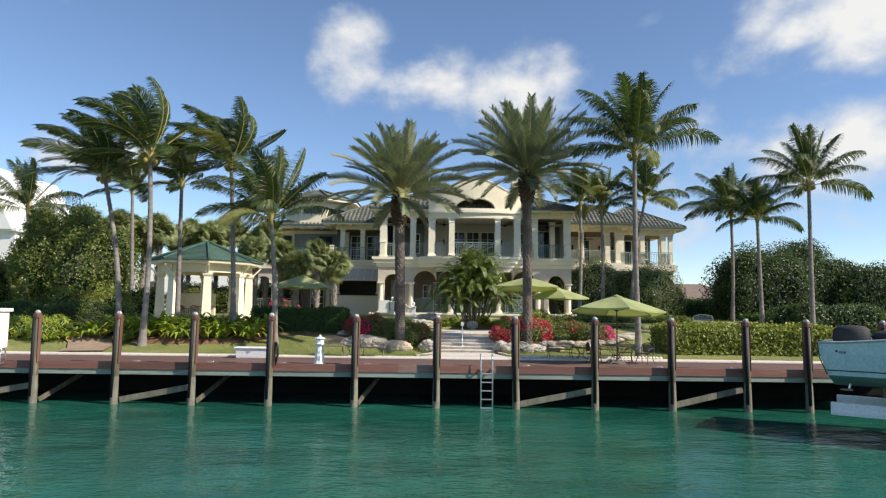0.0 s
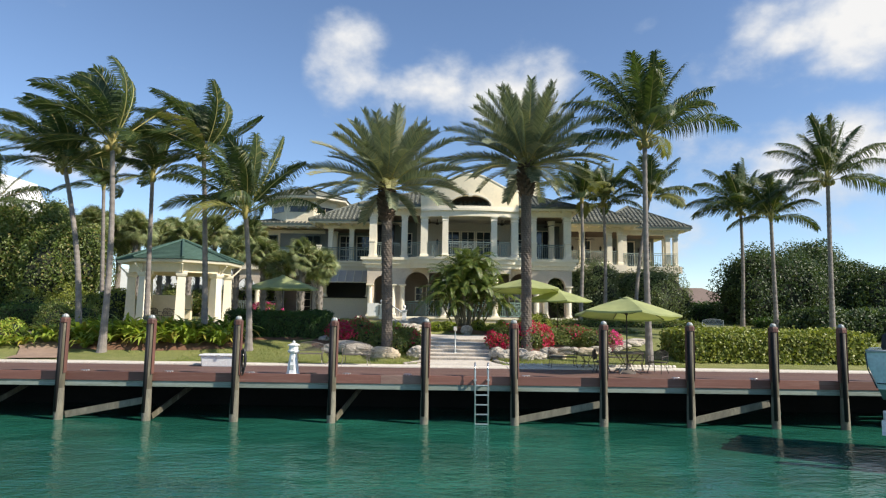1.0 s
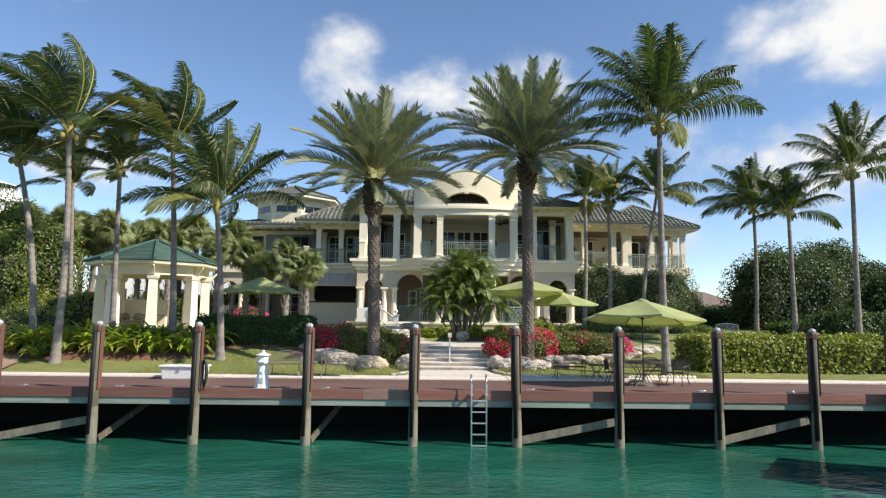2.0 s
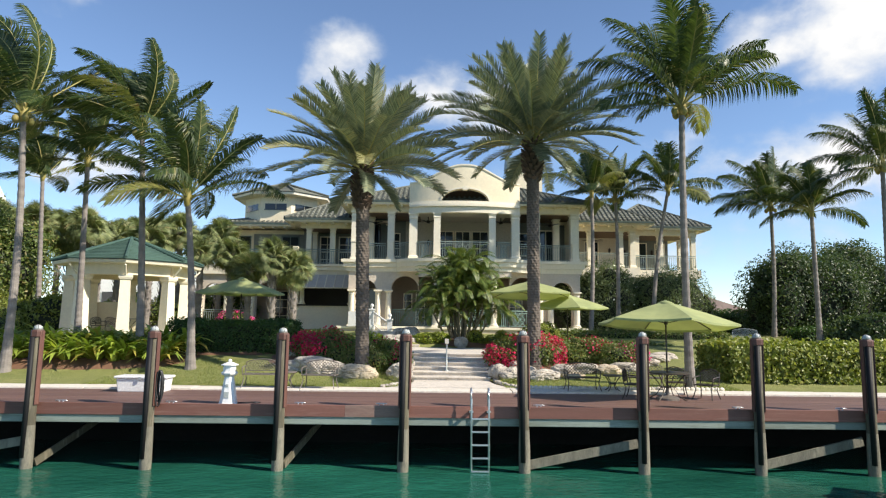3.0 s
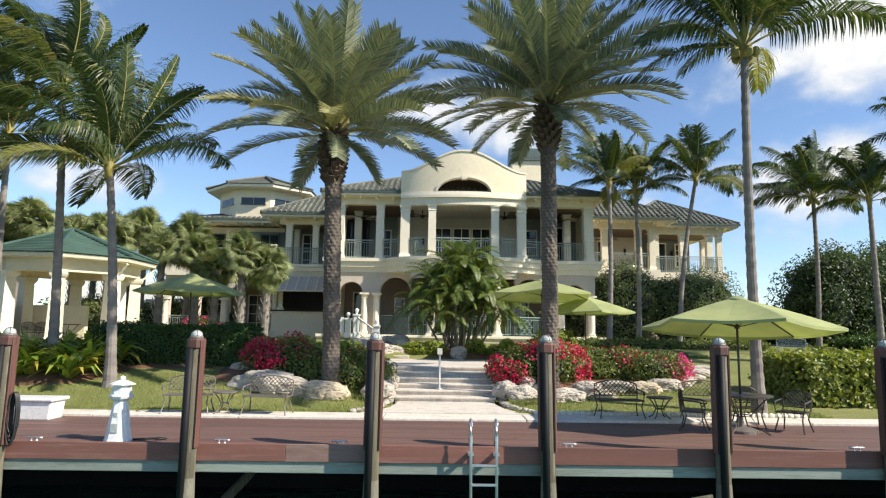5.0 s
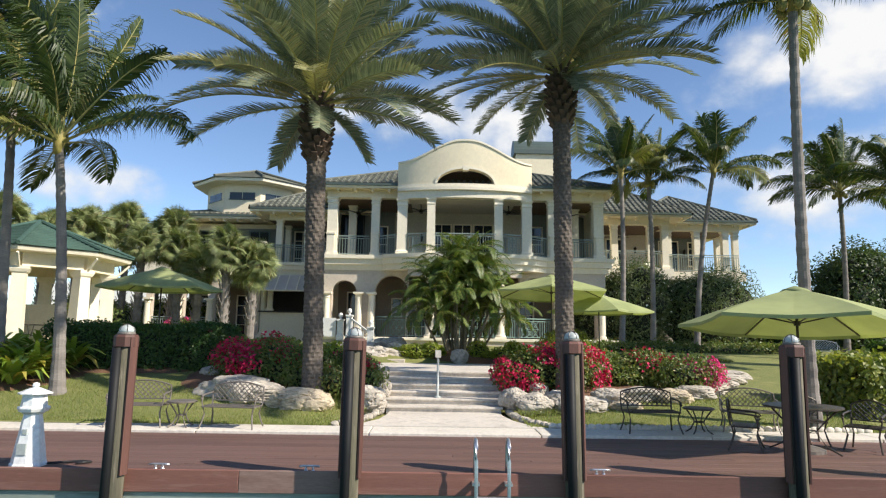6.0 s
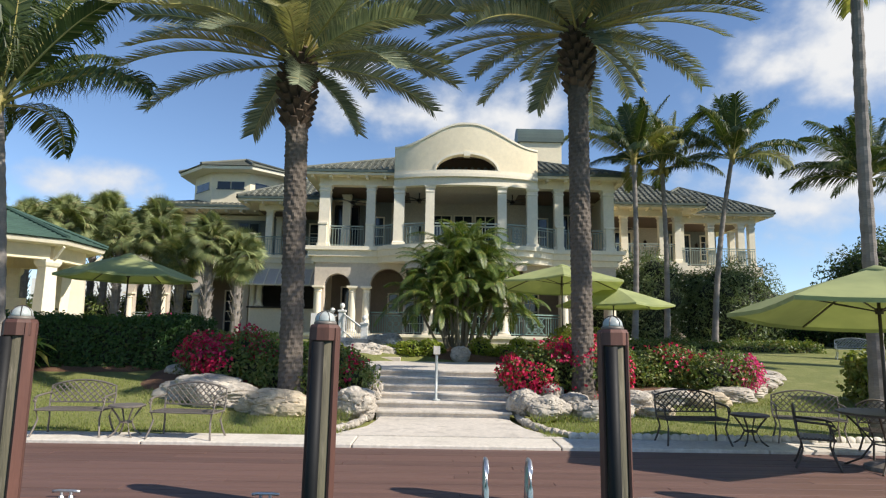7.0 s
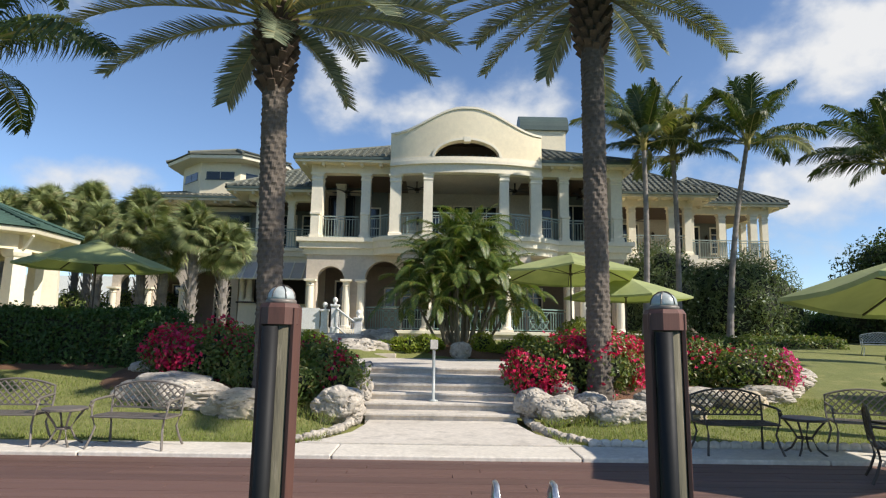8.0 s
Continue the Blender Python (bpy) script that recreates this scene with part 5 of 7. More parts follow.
for x, y in ((0.3, 48.8), (4.75, 48.8), (13.1, 52.0), (10.9, 52.0), (14.4, 52.8), (16.4, 52.8)):
    sconce(x, y, 8.5)


def ceiling_fan(x, y, z):
    f = thing("ceiling_fan", (x, y, z), "dark bronze ceiling fan at rest", "ceiling fan", "balcony ceiling fans")
    b = bmesh.new()
    lathe(b, [(0.06, 0.0), (0.03, -0.05), (0.025, -0.3), (0.13, -0.33), (0.14, -0.42), (0.07, -0.47)], (x, y, z), 12)
    part("motor", b, M["fan"], f)
    for k in range(5):
        a = 2 * math.pi * k / 5 + 0.3
        b = bmesh.new()
        d = Vector((math.cos(a), math.sin(a), 0))
        bar(b, Vector((x, y, z - 0.38)) + d * 0.12, Vector((x, y, z - 0.38)) + d * 0.75, 0.14, 0.015)
        part("blade", b, M["fan"], f)


for x, y in ((0.3, 46.2), (4.8, 46.2), (-3.0, 47.0), (8.0, 47.0), (11.6, 50.4)):
    ceiling_fan(x, y, 9.9 if x < 9 else 9.42)


# ---- umbrellas ----
def umbrella(x, y, ground, top, label, turn=0.0, r=1.78, lean=0.0, towards=0.0):
    """A six-ribbed umbrella; lean: degrees by which its canopy rises towards an azimuth."""
    u = thing("patio_umbrella", (x, y, ground), label, "umbrella", "lime umbrellas in the garden")
    b = bmesh.new()
    edge = top - 0.60
    n, rows = 6, 6
    axis = Vector((math.sin(radians(towards)), -math.cos(radians(towards)), 0))
    tip_over = Matrix.Rotation(radians(lean), 3, axis)

    def leaned(bm_):
        bmesh.ops.rotate(bm_, cent=(x, y, top - 0.5), matrix=tip_over, verts=bm_.verts)
        return bm_

    rings = []
    for j in range(rows + 1):
        f = j / rows
        ring = []
        for k in range(n * 4):
            a = 2 * math.pi * k / (n * 4) + turn
            seg = (k % 4) / 4
            sag = math.sin(math.pi * seg)
            inr = math.cos(math.pi / n) / math.cos((seg - 0.5) * 2 * math.pi / n)
            rr = r * f * inr * (1 - 0.03 * sag * f)
            ring.append((rr * math.cos(a), rr * math.sin(a), top - (top - edge) * (0.82 * f + 0.18 * f * f) - 0.045 * sag * f))
        rings.append([b.verts.new((x + p[0], y + p[1], p[2])) for p in ring])
    for lo, hi in zip(rings[1:], rings[2:]):
        for k in range(n * 4):
            b.faces.new((lo[k], lo[(k + 1) % (n * 4)], hi[(k + 1) % (n * 4)], hi[k]))
    apex = b.verts.new((x, y, top))
    for k in range(n * 4):
        b.faces.new((apex, rings[1][(k + 1) % (n * 4)], rings[1][k]))
    hem = [b.verts.new(v.co + Vector((0, 0, -0.055))) for v in rings[-1]]
    for k in range(n * 4):
        b.faces.new((rings[-1][k], rings[-1][(k + 1) % (n * 4)], hem[(k + 1) % (n * 4)], hem[k]))
    for v in rings[0]:
        b.verts.remove(v)
    canopy = part("canopy", leaned(b), M["canvas"], u, "lime-green canvas canopy")
    b = bmesh.new()
    prof = [(0.26, -0.09), (0.19, -0.03), (0.02, 0.035)]
    lathe(b, prof, (x, y, top), 16)
    put("vent", mesh_of("vent", leaned(b), M["canvas"], True), canopy, label="small lime vent cap")
    b = bmesh.new()
    lathe(b, [(0.022, ground), (0.022, top - 0.05)], (x, y, 0), 10)
    part("pole", b, M["iron"], u, smooth=True)
    b = bmesh.new()
    lathe(b, [(0.30, ground), (0.30, ground + 0.05), (0.22, ground + 0.08), (0.05, ground + 0.12), (0.035, ground + 0.3)], (x, y, 0), 18)
    part("base", b, M["iron_pale"], u)
    b = bmesh.new()
    lathe(b, [(0.05, top - 0.62), (0.05, top - 0.54)], (x, y, 0), 10)
    hub = part("hub", b, M["iron"], u)
    for k in range(n):
        a = 2 * math.pi * k / n + turn
        d = Vector((math.cos(a), math.sin(a), 0))
        b = bmesh.new()
        bar(b, Vector((x, y, top - 0.03)) + d * 0.05, Vector((x, y, edge - 0.012)) + d * (r * 0.985), 0.022)
        bar(b, Vector((x, y, top - 0.58)) + d * 0.04, Vector((x, y, top - 0.36)) + d * (r * 0.52), 0.016)
        part("rib", leaned(b), M["iron"], u)


umbrella(7.0, 24.6, 1.40, 4.0, "open lime-green umbrella over a dark iron table on the deck", 0.50, 1.85, 5.3, -120)
umbrella(-7.06, 33.25, 2.35, 5.04, "open lime-green umbrella behind the clipped hedge", 0.45, 1.75)
umbrella(4.95, 35.2, 2.22, 5.2, "open lime-green umbrella above the stone landing", 0.35, 1.95, 4, -100)
umbrella(6.8, 36.3, 2.1, 4.68, "lower open lime-green umbrella behind the flower bed", 0.6, 1.85)


# ---- iron garden furniture ----
def lattice(bm, corner, across, up, w, h, n, arch=0.1):
    """Crossing straps clipped to an arched back panel."""
    step = w / n
    across, up, corner = Vector(across), Vector(up), Vector(corner)

    def roof(s):
        return h - arch * (2 * s / w - 1) ** 2

    for sign in (1, -1):
        for k in range(-n, 2 * n):
            pts = []
            for q in range(13):
                t = h * q / 12
                s = k * step + (t if sign > 0 else h - t) * 1.0
                if 0 <= s <= w and t <= roof(s):
                    pts.append(corner + across * s + up * t)
            if len(pts) > 1:
                bar(bm, pts[0], pts[-1], 0.028, 0.012)


def seat_thing(name, label, category, group, w, m, material):
    """A cast-iron bench or armchair with a lattice back, slatted seat, scrolled arms and curved legs."""
    t = thing(name, m.translation, label, category, group)
    t.matrix_basis = m @ Matrix.Scale(0.87, 4)
    h = w / 2
    b = bmesh.new()
    box(b, -h, h, -0.24, 0.24, 0.415, 0.44, 0.01)
    seat = part("seat", b, M[material], t, world_space=False)
    for k in range(1, 9):
        y = -0.24 + 0.48 * k / 9
        b = bmesh.new()
        box(b, -h + 0.02, h - 0.02, y - 0.014, y + 0.014, 0.441, 0.45)
        put("slat", mesh_of("slat", b, M[material]), seat, world_space=False)
    b = bmesh.new()
    back = []
    for k in range(13):
        s = -1 + 2 * k / 12
        back.append((s * (h - 0.02), 0.29, 0.90 - 0.1 * s * s))
    tube(b, [(-h + 0.02, 0.24, 0.44), (-h + 0.01, 0.27, 0.62)] + back + [(h - 0.01, 0.27, 0.62), (h - 0.02, 0.24, 0.44)], 0.017, 6)
    bar(b, (-h + 0.02, 0.25, 0.52), (h - 0.02, 0.25, 0.52), 0.022)
    frame_part = part("back_frame", b, M[material], t, world_space=False)
    b = bmesh.new()
    lattice(b, (-h + 0.03, 0.255, 0.53), (1, 0, 0), (0, 0.08, 0.99), w - 0.06, 0.37, max(4, round(w / 0.108)), 0.1)
    put("lattice", mesh_of("lattice", b, M[material]), frame_part, world_space=False)
    for sx in (-1, 1):
        b = bmesh.new()
        tube(b, [(sx * (h - 0.01), 0.26, 0.68), (sx * h, 0.1, 0.67), (sx * h, -0.12, 0.655), (sx * h, -0.22, 0.63), (sx * h, -0.25, 0.59), (sx * h, -0.22, 0.565), (sx * h, -0.2, 0.59)], 0.018, 6)
        tube(b, [(sx * h, -0.16, 0.645), (sx * h, -0.2, 0.53), (sx * (h - 0.02), -0.21, 0.43)], 0.014, 6)
        part("arm", b, M[material], t, world_space=False)
        for y0, lean in ((-0.21, -0.08), (0.22, 0.08)):
            b = bmesh.new()
            tube(b, [(sx * (h - 0.03), y0, 0.42), (sx * (h - 0.06), y0 - lean * 0.3, 0.28), (sx * (h - 0.03), y0 + lean * 0.3, 0.12), (sx * (h - 0.0), y0 + lean, 0.0)], 0.017, 6)
            part("leg", b, M[material], t, world_space=False)
    return t


def side_table(x, y, z, r, h, label, name="side_table", material="iron"):
    t = thing(name, (x, y, z), label, "table")
    b = bmesh.new()
    lathe(b, [(r - 0.03, h - 0.03), (r, h - 0.02), (r, h), (r - 0.015, h + 0.006)], (0, 0, 0), 24)
    part("tabletop", b, M[material], t, world_space=False)
    for k in range(4):
        a = math.pi / 4 + k * math.pi / 2
        d = Vector((math.cos(a), math.sin(a), 0))
        b = bmesh.new()
        tube(b, [d * (r * 0.85) + Vector((0, 0, h - 0.03)), d * (r * 0.55) + Vector((0, 0, h * 0.7)), d * (r * 0.3) + Vector((0, 0, h * 0.45)), d * (r * 0.55) + Vector((0, 0, h * 0.15)), d * (r * 0.9)], 0.014, 6)
        part("leg", b, M[material], t, world_space=False)
    b = bmesh.new()
    ring = [Vector((r * 0.33 * math.cos(u), r * 0.33 * math.sin(u), h * 0.45)) for u in np.linspace(0, 2 * math.pi, 17)]
    tube(b, ring, 0.011, 5)
    part("stretcher_ring", b, M[material], t, world_space=False)


BENCH = "dark bronze cast-iron garden bench with a lattice back"
seat_thing("garden_bench", BENCH + " on the seawall", "bench", "garden benches", 1.12, pose(5.08, 26.12, 1.452, 0, 0, 2), "iron")
seat_thing("garden_bench", "dusty grey-bronze cast-iron bench with a lattice back", "bench", "garden benches", 1.12, pose(-4.22, 26.1, 1.452, 0, 0, 4), "iron_pale")
seat_thing("garden_bench", "dusty grey-bronze cast-iron bench with a lattice back", "bench", "garden benches", 1.12, pose(-2.5, 26.0, 1.452, 0, 0, -6), "iron_pale")
seat_thing("garden_bench", "grey-bronze cast-iron garden bench turned on the lawn edge", "bench", "garden benches", 1.12, pose(7.0, 26.35, 1.452, 0, 0, -18), "iron_pale")
seat_thing("garden_bench", "pale weathered iron bench on the upper lawn", "bench", "garden benches", 1.3, pose(16.3, 39.2, lawn_height(16.3, 39.2), 0, 0, -25), "cap")
CHAIR = "dark bronze cast-iron armchair with a lattice back at the deck table"
seat_thing("garden_chair", CHAIR, "chair", "chairs round the deck table", 0.62, pose(6.15, 24.75, 1.402, 0, 0, 62), "iron")
seat_thing("garden_chair", CHAIR, "chair", "chairs round the deck table", 0.62, pose(8.1, 24.75, 1.402, 0, 0, -48), "iron")
seat_thing("garden_chair", CHAIR, "chair", "chairs round the deck table", 0.62, pose(7.55, 25.45, 1.402, 0, 0, -12), "iron")
side_table(5.95, 26.1, 1.452, 0.28, 0.45, "small round dark iron side table between benches")
side_table(-3.42, 26.05, 1.452, 0.26, 0.45, "small round grey-bronze iron side table between benches", material="iron_pale")
side_table(7.0, 24.6, 1.402, 0.58, 0.71, "round dark iron dining table under the lime umbrella", "dining_table")


# ---- things on the dock ----
def dock_box():
    t = thing("dock_box", (-7.12, 25.2, 1.40), "white fibreglass dock storage box with an overhanging lid", "dock box")
    b = bmesh.new()
    box(b, -0.66, 0.66, -0.26, 0.26, 0.0, 0.36, 0.03)
    for v in b.verts:
        if v.co.z < 0.1:
            v.co.x *= 0.95
            v.co.y *= 0.92
    part("body", b, M["white"], t, world_space=False)
    b = bmesh.new()
    box(b, -0.71, 0.71, -0.31, 0.31, 0.362, 0.43, 0.025)
    lid = part("lid", b, M["white"], t, world_space=False)
    b = bmesh.new()
    box(b, -0.04, 0.04, -0.33, -0.305, 0.33, 0.41, 0.006)
    put("latch", mesh_of("latch", b, M["steel"]), lid, world_space=False)


dock_box()


def lighthouse_pedestal():
    t = thing("power_pedestal", (-4.06, 22.78, 1.40), "white lighthouse-shaped dock power pedestal", "power pedestal")
    b = bmesh.new()
    lathe(b, [(0.215, 0), (0.215, 0.03), (0.2, 0.05), (0.115, 0.60), (0.105, 0.64), (0.13, 0.66)], (0, 0, 0), 8)
    body = part("body", b, M["white"], t, world_space=False)
    b = bmesh.new()
    lathe(b, [(0.10, 0.655), (0.17, 0.68), (0.19, 0.72), (0.185, 0.74), (0.155, 0.75), (0.14, 0.88), (0.135, 0.90)], (0, 0, 0), 8)
    part("lantern", b, M["white"], t, world_space=False)
    b = bmesh.new()
    lathe(b, [(0.2, 0.90), (0.2, 0.915), (0.06, 0.975), (0.03, 0.98), (0.045, 1.0), (0.04, 1.03), (0.01, 1.045)], (0, 0, 0), 8)
    part("roof", b, M["white"], t, world_space=False)
    b = bmesh.new()
    box(b, -0.06, 0.06, -0.185, -0.165, 0.16, 0.30, 0.005)
    put("socket_cover", mesh_of("socket_cover", b, M["cap"]), body, world_space=False)
    b = bmesh.new()
    box(b, -0.03, 0.03, -0.145, -0.125, 0.40, 0.47, 0.004)
    put("socket_cover", mesh_of("socket_cover", b, M["cap"]), body, world_space=False)


lighthouse_pedestal()


def hose(x, y, z, loops, drop, name, label):
    b = bmesh.new()
    r2 = random.Random(3)
    for k in range(loops):
        w, d = 0.02 + 0.08 * r2.random(), drop * (0.75 + 0.35 * r2.random())
        pts = [(x + w * math.sin(u), y - 0.03 - 0.012 * k, z - d / 2 + d / 2 * math.cos(u) * (1 if math.cos(u) > 0 else 1.05)) for u in np.linspace(0, 2 * math.pi, 19)]
        tube(b, pts, 0.014, 5)
    ob = tagged(new(name, mesh_of(name, b, M["hose"], True)), label, "hose")


hose(-5.50, 22.42, 2.2, 9, 0.75, "hanging_hose", "coiled black hose hanging beside a dock pile")
bm = bmesh.new()
tube(bm, [(-3.9, 22.85, 1.42), (-3.7, 22.9, 1.425), (-3.5, 23.0, 1.425), (-3.35, 22.95, 1.425), (-3.5, 22.85, 1.425)], 0.016, 5)
tagged(new("power_cable", mesh_of("power_cable", bm, M["hose"], True)), "black power cable lying on the deck boards", "cable")


# ---- gazebo ----
def build_gazebo():
    cx, cy, z0 = -14.07, 38.35, 2.6
    g = thing("gazebo", (cx, cy, z0), "octagonal cream gazebo with a green tiled roof", "gazebo")
    s = 1 / math.cos(math.pi / 8)
    b = bmesh.new()
    lathe(b, [(2.75 * s, 2.2), (2.75 * s, z0), (2.68 * s, z0 + 0.02)], (cx, cy, 0), 8)
    part("floor", b, M["coral"], g)
    for k in range(8):
        a = 2 * math.pi * (k + 0.5) / 8
        x, y = cx + 2.31 * s * math.cos(a), cy + 2.31 * s * math.sin(a)
        b = bmesh.new()
        prof = [(0.29, 0), (0.29, 0.2), (0.25, 0.24), (0.20, 2.45), (0.25, 2.5), (0.29, 2.6), (0.29, 2.7)]
        lathe(b, [(r * math.sqrt(2), z) for r, z in prof], (0, 0, 0), 4)
        bmesh.ops.rotate(b, cent=(0, 0, 0), matrix=Matrix.Rotation(a, 3, "Z"), verts=b.verts)
        bmesh.ops.translate(b, vec=(x, y, z0), verts=b.verts)
        part("column", b, M["trim"], g)
        a2 = a + 2 * math.pi / 8
        x2, y2 = cx + 2.31 * s * math.cos(a2), cy + 2.31 * s * math.sin(a2)
        b = bmesh.new()
        bar(b, (x, y, z0 + 2.98), (x2, y2, z0 + 2.98), 0.34, 0.55)
        part("beam", b, M["stucco"], g)
        d = Vector((math.cos(a), math.sin(a), 0))
        foot = Vector((x, y, z0 + 2.62)) + d * 0.2
        b = bmesh.new()
        tube(b, [foot, foot + d * 0.18 + Vector((0, 0, 0.16)), foot + d * 0.5 + Vector((0, 0, 0.5))], 0.045, 6)
        part("eave_brace", b, M["trim"], g)
    b = bmesh.new()
    lathe(b, [(2.2 * s, z0 + 3.16), (2.98 * s, z0 + 3.20), (3.03 * s, z0 + 3.33), (2.98 * s, z0 + 3.36)], (cx, cy, 0), 8)
    part("eave", b, M["trim"], g)
    b = bmesh.new()
    lathe(b, [(2.15 * s, z0 + 3.14), (0.05, z0 + 3.9)], (cx, cy, 0), 8, caps=False)
    part("ceiling", b, M["ceiling"], g)
    rows = 14
    b = bmesh.new()
    prof = []
    for k in range(rows):
        f = k / rows
        r = 3.10 * s * (1 - f)
        z = z0 + 3.37 + 1.25 * f
        prof += [(r, z), (r, z + 0.045)]
    lathe(b, prof + [(0.02, z0 + 4.63)], (cx, cy, 0), 8)
    roof = part("roof", b, M["tile_gazebo"], g, "lapped green tile roof")
    for k in range(8):
        a = 2 * math.pi * (k + 0.5) / 8
        b = bmesh.new()
        pts = [(cx + 3.10 * s * (1 - f) * math.cos(a), cy + 3.10 * s * (1 - f) * math.sin(a), z0 + 3.43 + 1.25 * f) for f in np.linspace(0, 0.98, 15)]
        tube(b, pts, 0.075, 6)
        put("hip_cap", mesh_of("hip_cap", b, M["tile_gazebo"]), roof)
    b = bmesh.new()
    lathe(b, [(0.10, z0 + 4.58), (0.11, z0 + 4.66), (0.04, z0 + 4.70), (0.01, z0 + 4.74)], (cx, cy, 0), 10)
    part("finial", b, M["tile_gazebo"], g)
    b = bmesh.new()
    box(b, cx - 2.3, cx + 0.1, cy + 1.35, cy + 1.6, z0 + 0.02, z0 + 1.55, 0.03)
    part("parapet", b, M["stucco"], g, "low cream parapet wall")


build_gazebo()
for k, (x, y, turn) in enumerate(((-15.3, 38.2, 60), (-12.8, 38.5, -70), (-14.1, 37.2, 170))):
    seat_thing("patio_chair", "dark brown patio chair under the gazebo", "chair", "chairs under the gazebo", 0.62, pose(x, y, 2.62, 0, 0, turn), "iron")
side_table(-14.05, 38.4, 2.62, 0.55, 0.72, "round dark table under the gazebo", "gazebo_table")


# ---- boat on its lift ----
def build_boat():
    t = thing("motor_boat", (10.9, 17.95, 1.3), "pale aqua motor boat with covered outboards on a lift", "boat")
    L, half = 8.6, 1.25
    x0, yc = 11.0, 19.2
    b = bmesh.new()
    st = bmesh.new()
    bot = bmesh.new()
    rows_hull, rows_low = [], []
    for k in range(25):
        f = k / 24
        x = x0 + L * f
        wide = half * (1 - max(0, (f - 0.45) / 0.55) ** 2.2)
        sheer = 2.62 + 0.12 * smoothstep(0.0, 0.25, f) + 0.75 * smoothstep(0.1, 1.0, f)
        chine = 1.72 + 0.5 * smoothstep(0.45, 1.0, f)
        keel = 1.36 + 0.9 * smoothstep(0.7, 1.0, f)
        rake = 0.16 * (1 - f)
        rows_hull.append([b.verts.new(p) for p in ((x - rake * 1.2, yc - wide, sheer), (x - rake, yc - wide * 0.985, (sheer + chine) / 2 + 0.1), (x + 0.02, yc - wide * 0.93, chine), (x + 0.02, yc + wide * 0.93, chine), (x - rake, yc + wide * 0.985, (sheer + chine) / 2 + 0.1), (x - rake * 1.2, yc + wide, sheer))])
        rows_low.append([bot.verts.new(p) for p in ((x + 0.02, yc - wide * 0.93, chine), (x + 0.05, yc - wide * 0.7, chine - 0.12), (x + 0.08, yc, keel), (x + 0.05, yc + wide * 0.7, chine - 0.12), (x + 0.02, yc + wide * 0.93, chine))])
    for rows, mesh in ((rows_hull, b), (rows_low, bot)):
        n = len(rows[0])
        for r0, r1 in zip(rows, rows[1:]):
            for q in range(n - 1):
                mesh.faces.new((r0[q], r0[q + 1], r1[q + 1], r1[q]))
        mesh.faces.new(rows[0])
    for r0, r1 in zip(rows_hull, rows_hull[1:]):
        b.faces.new((r0[5], r0[0], r1[0], r1[5]))
    hull = part("hull", b, M["aqua"], t, smooth=False)
    put("bottom", mesh_of("bottom", bot, M["bottom_paint"], True), hull, label="green-painted hull bottom")
    s = bmesh.new()
    tube(s, [(x0 + L * f - 0.16 * (1 - f) * 1.25, yc - half * (1 - max(0, (f - 0.45) / 0.55) ** 2.2) - 0.015, 2.62 + 0.12 * smoothstep(0.0, 0.25, f) + 0.75 * smoothstep(0.1, 1.0, f)) for f in np.linspace(0, 1, 25)], 0.035, 6)
    put("rub_rail", mesh_of("rub_rail", s, M["cap"], True), hull, label="pale rub rail")
    s = bmesh.new()
    tube(s, [(x0 + L * f + 0.0, yc - half * 0.955 * (1 - max(0, (f - 0.45) / 0.55) ** 2.2) - 0.01, 1.86 + 0.5 * smoothstep(0.45, 1.0, f)) for f in np.linspace(0.0, 1, 25)], 0.014, 5)
    put("stripe", mesh_of("stripe", s, M["aqua_dark"], True), hull, label="dark boot stripe")
    s = bmesh.new()
    tube(s, [(x0 - 0.2, yc - half - 0.01, 2.58), (x0 - 0.17, yc - half * 0.99 - 0.01, 2.2), (x0 + 0.0, yc - half * 0.94 - 0.012, 1.74)], 0.016, 5)
    put("stern_trim", mesh_of("stern_trim", s, M["aqua_dark"], True), hull)
    s = bmesh.new()
    for k, (a, c) in enumerate(((0.0, 0.05), (0.075, 0.10), (0.115, 0.14), (0.155, 0.18), (0.195, 0.24))):
        box(s, x0 + 0.22 + a, x0 + 0.22 + c, yc - half * 0.995 - 0.006, yc - half * 0.985, 2.35 + (0.0 if k else 0.01), 2.39 + (0 if k else 0.03))
    box(s, x0 + 0.34, x0 + 0.46, yc - half * 0.995 - 0.006, yc - half * 0.985, 2.32, 2.333)
    put("name_mark", mesh_of("name_mark", s, M["aqua_dark"]), hull, label="small dark mark in plain bars")
    for y in (yc - 0.45, yc + 0.45):
        s = bmesh.new()
        lathe(s, [(0.02, 0.52), (0.2, 0.5), (0.3, 0.4), (0.32, 0.1), (0.28, -0.1), (0.2, -0.2)][::-1], (0, 0, 0), 12)
        bmesh.ops.scale(s, vec=(1.45, 0.8, 0.9), verts=s.verts)
        bmesh.ops.translate(s, vec=(x0 + 0.55, y, 2.62), verts=s.verts)
        part("motor_cover", s, M["cover"], t, "black fitted outboard cover", smooth=True)
    s = bmesh.new()
    bmesh.ops.create_icosphere(s, subdivisions=3, radius=1)
    bmesh.ops.scale(s, vec=(1.2, 0.9, 0.28), verts=s.verts)
    bmesh.ops.translate(s, vec=(x0 + 2.2, yc, 2.78), verts=s.verts)
    part("cockpit_cover", s, M["cover"], t, "black canvas cockpit cover", smooth=True)
    s = bmesh.new()
    tube(s, [(x0 + 0.5, yc - 0.3, 1.5), (x0 + 0.45, yc - 0.3, 1.3)], 0.03, 6)
    drive = part("drive_leg", s, M["steel"], t)
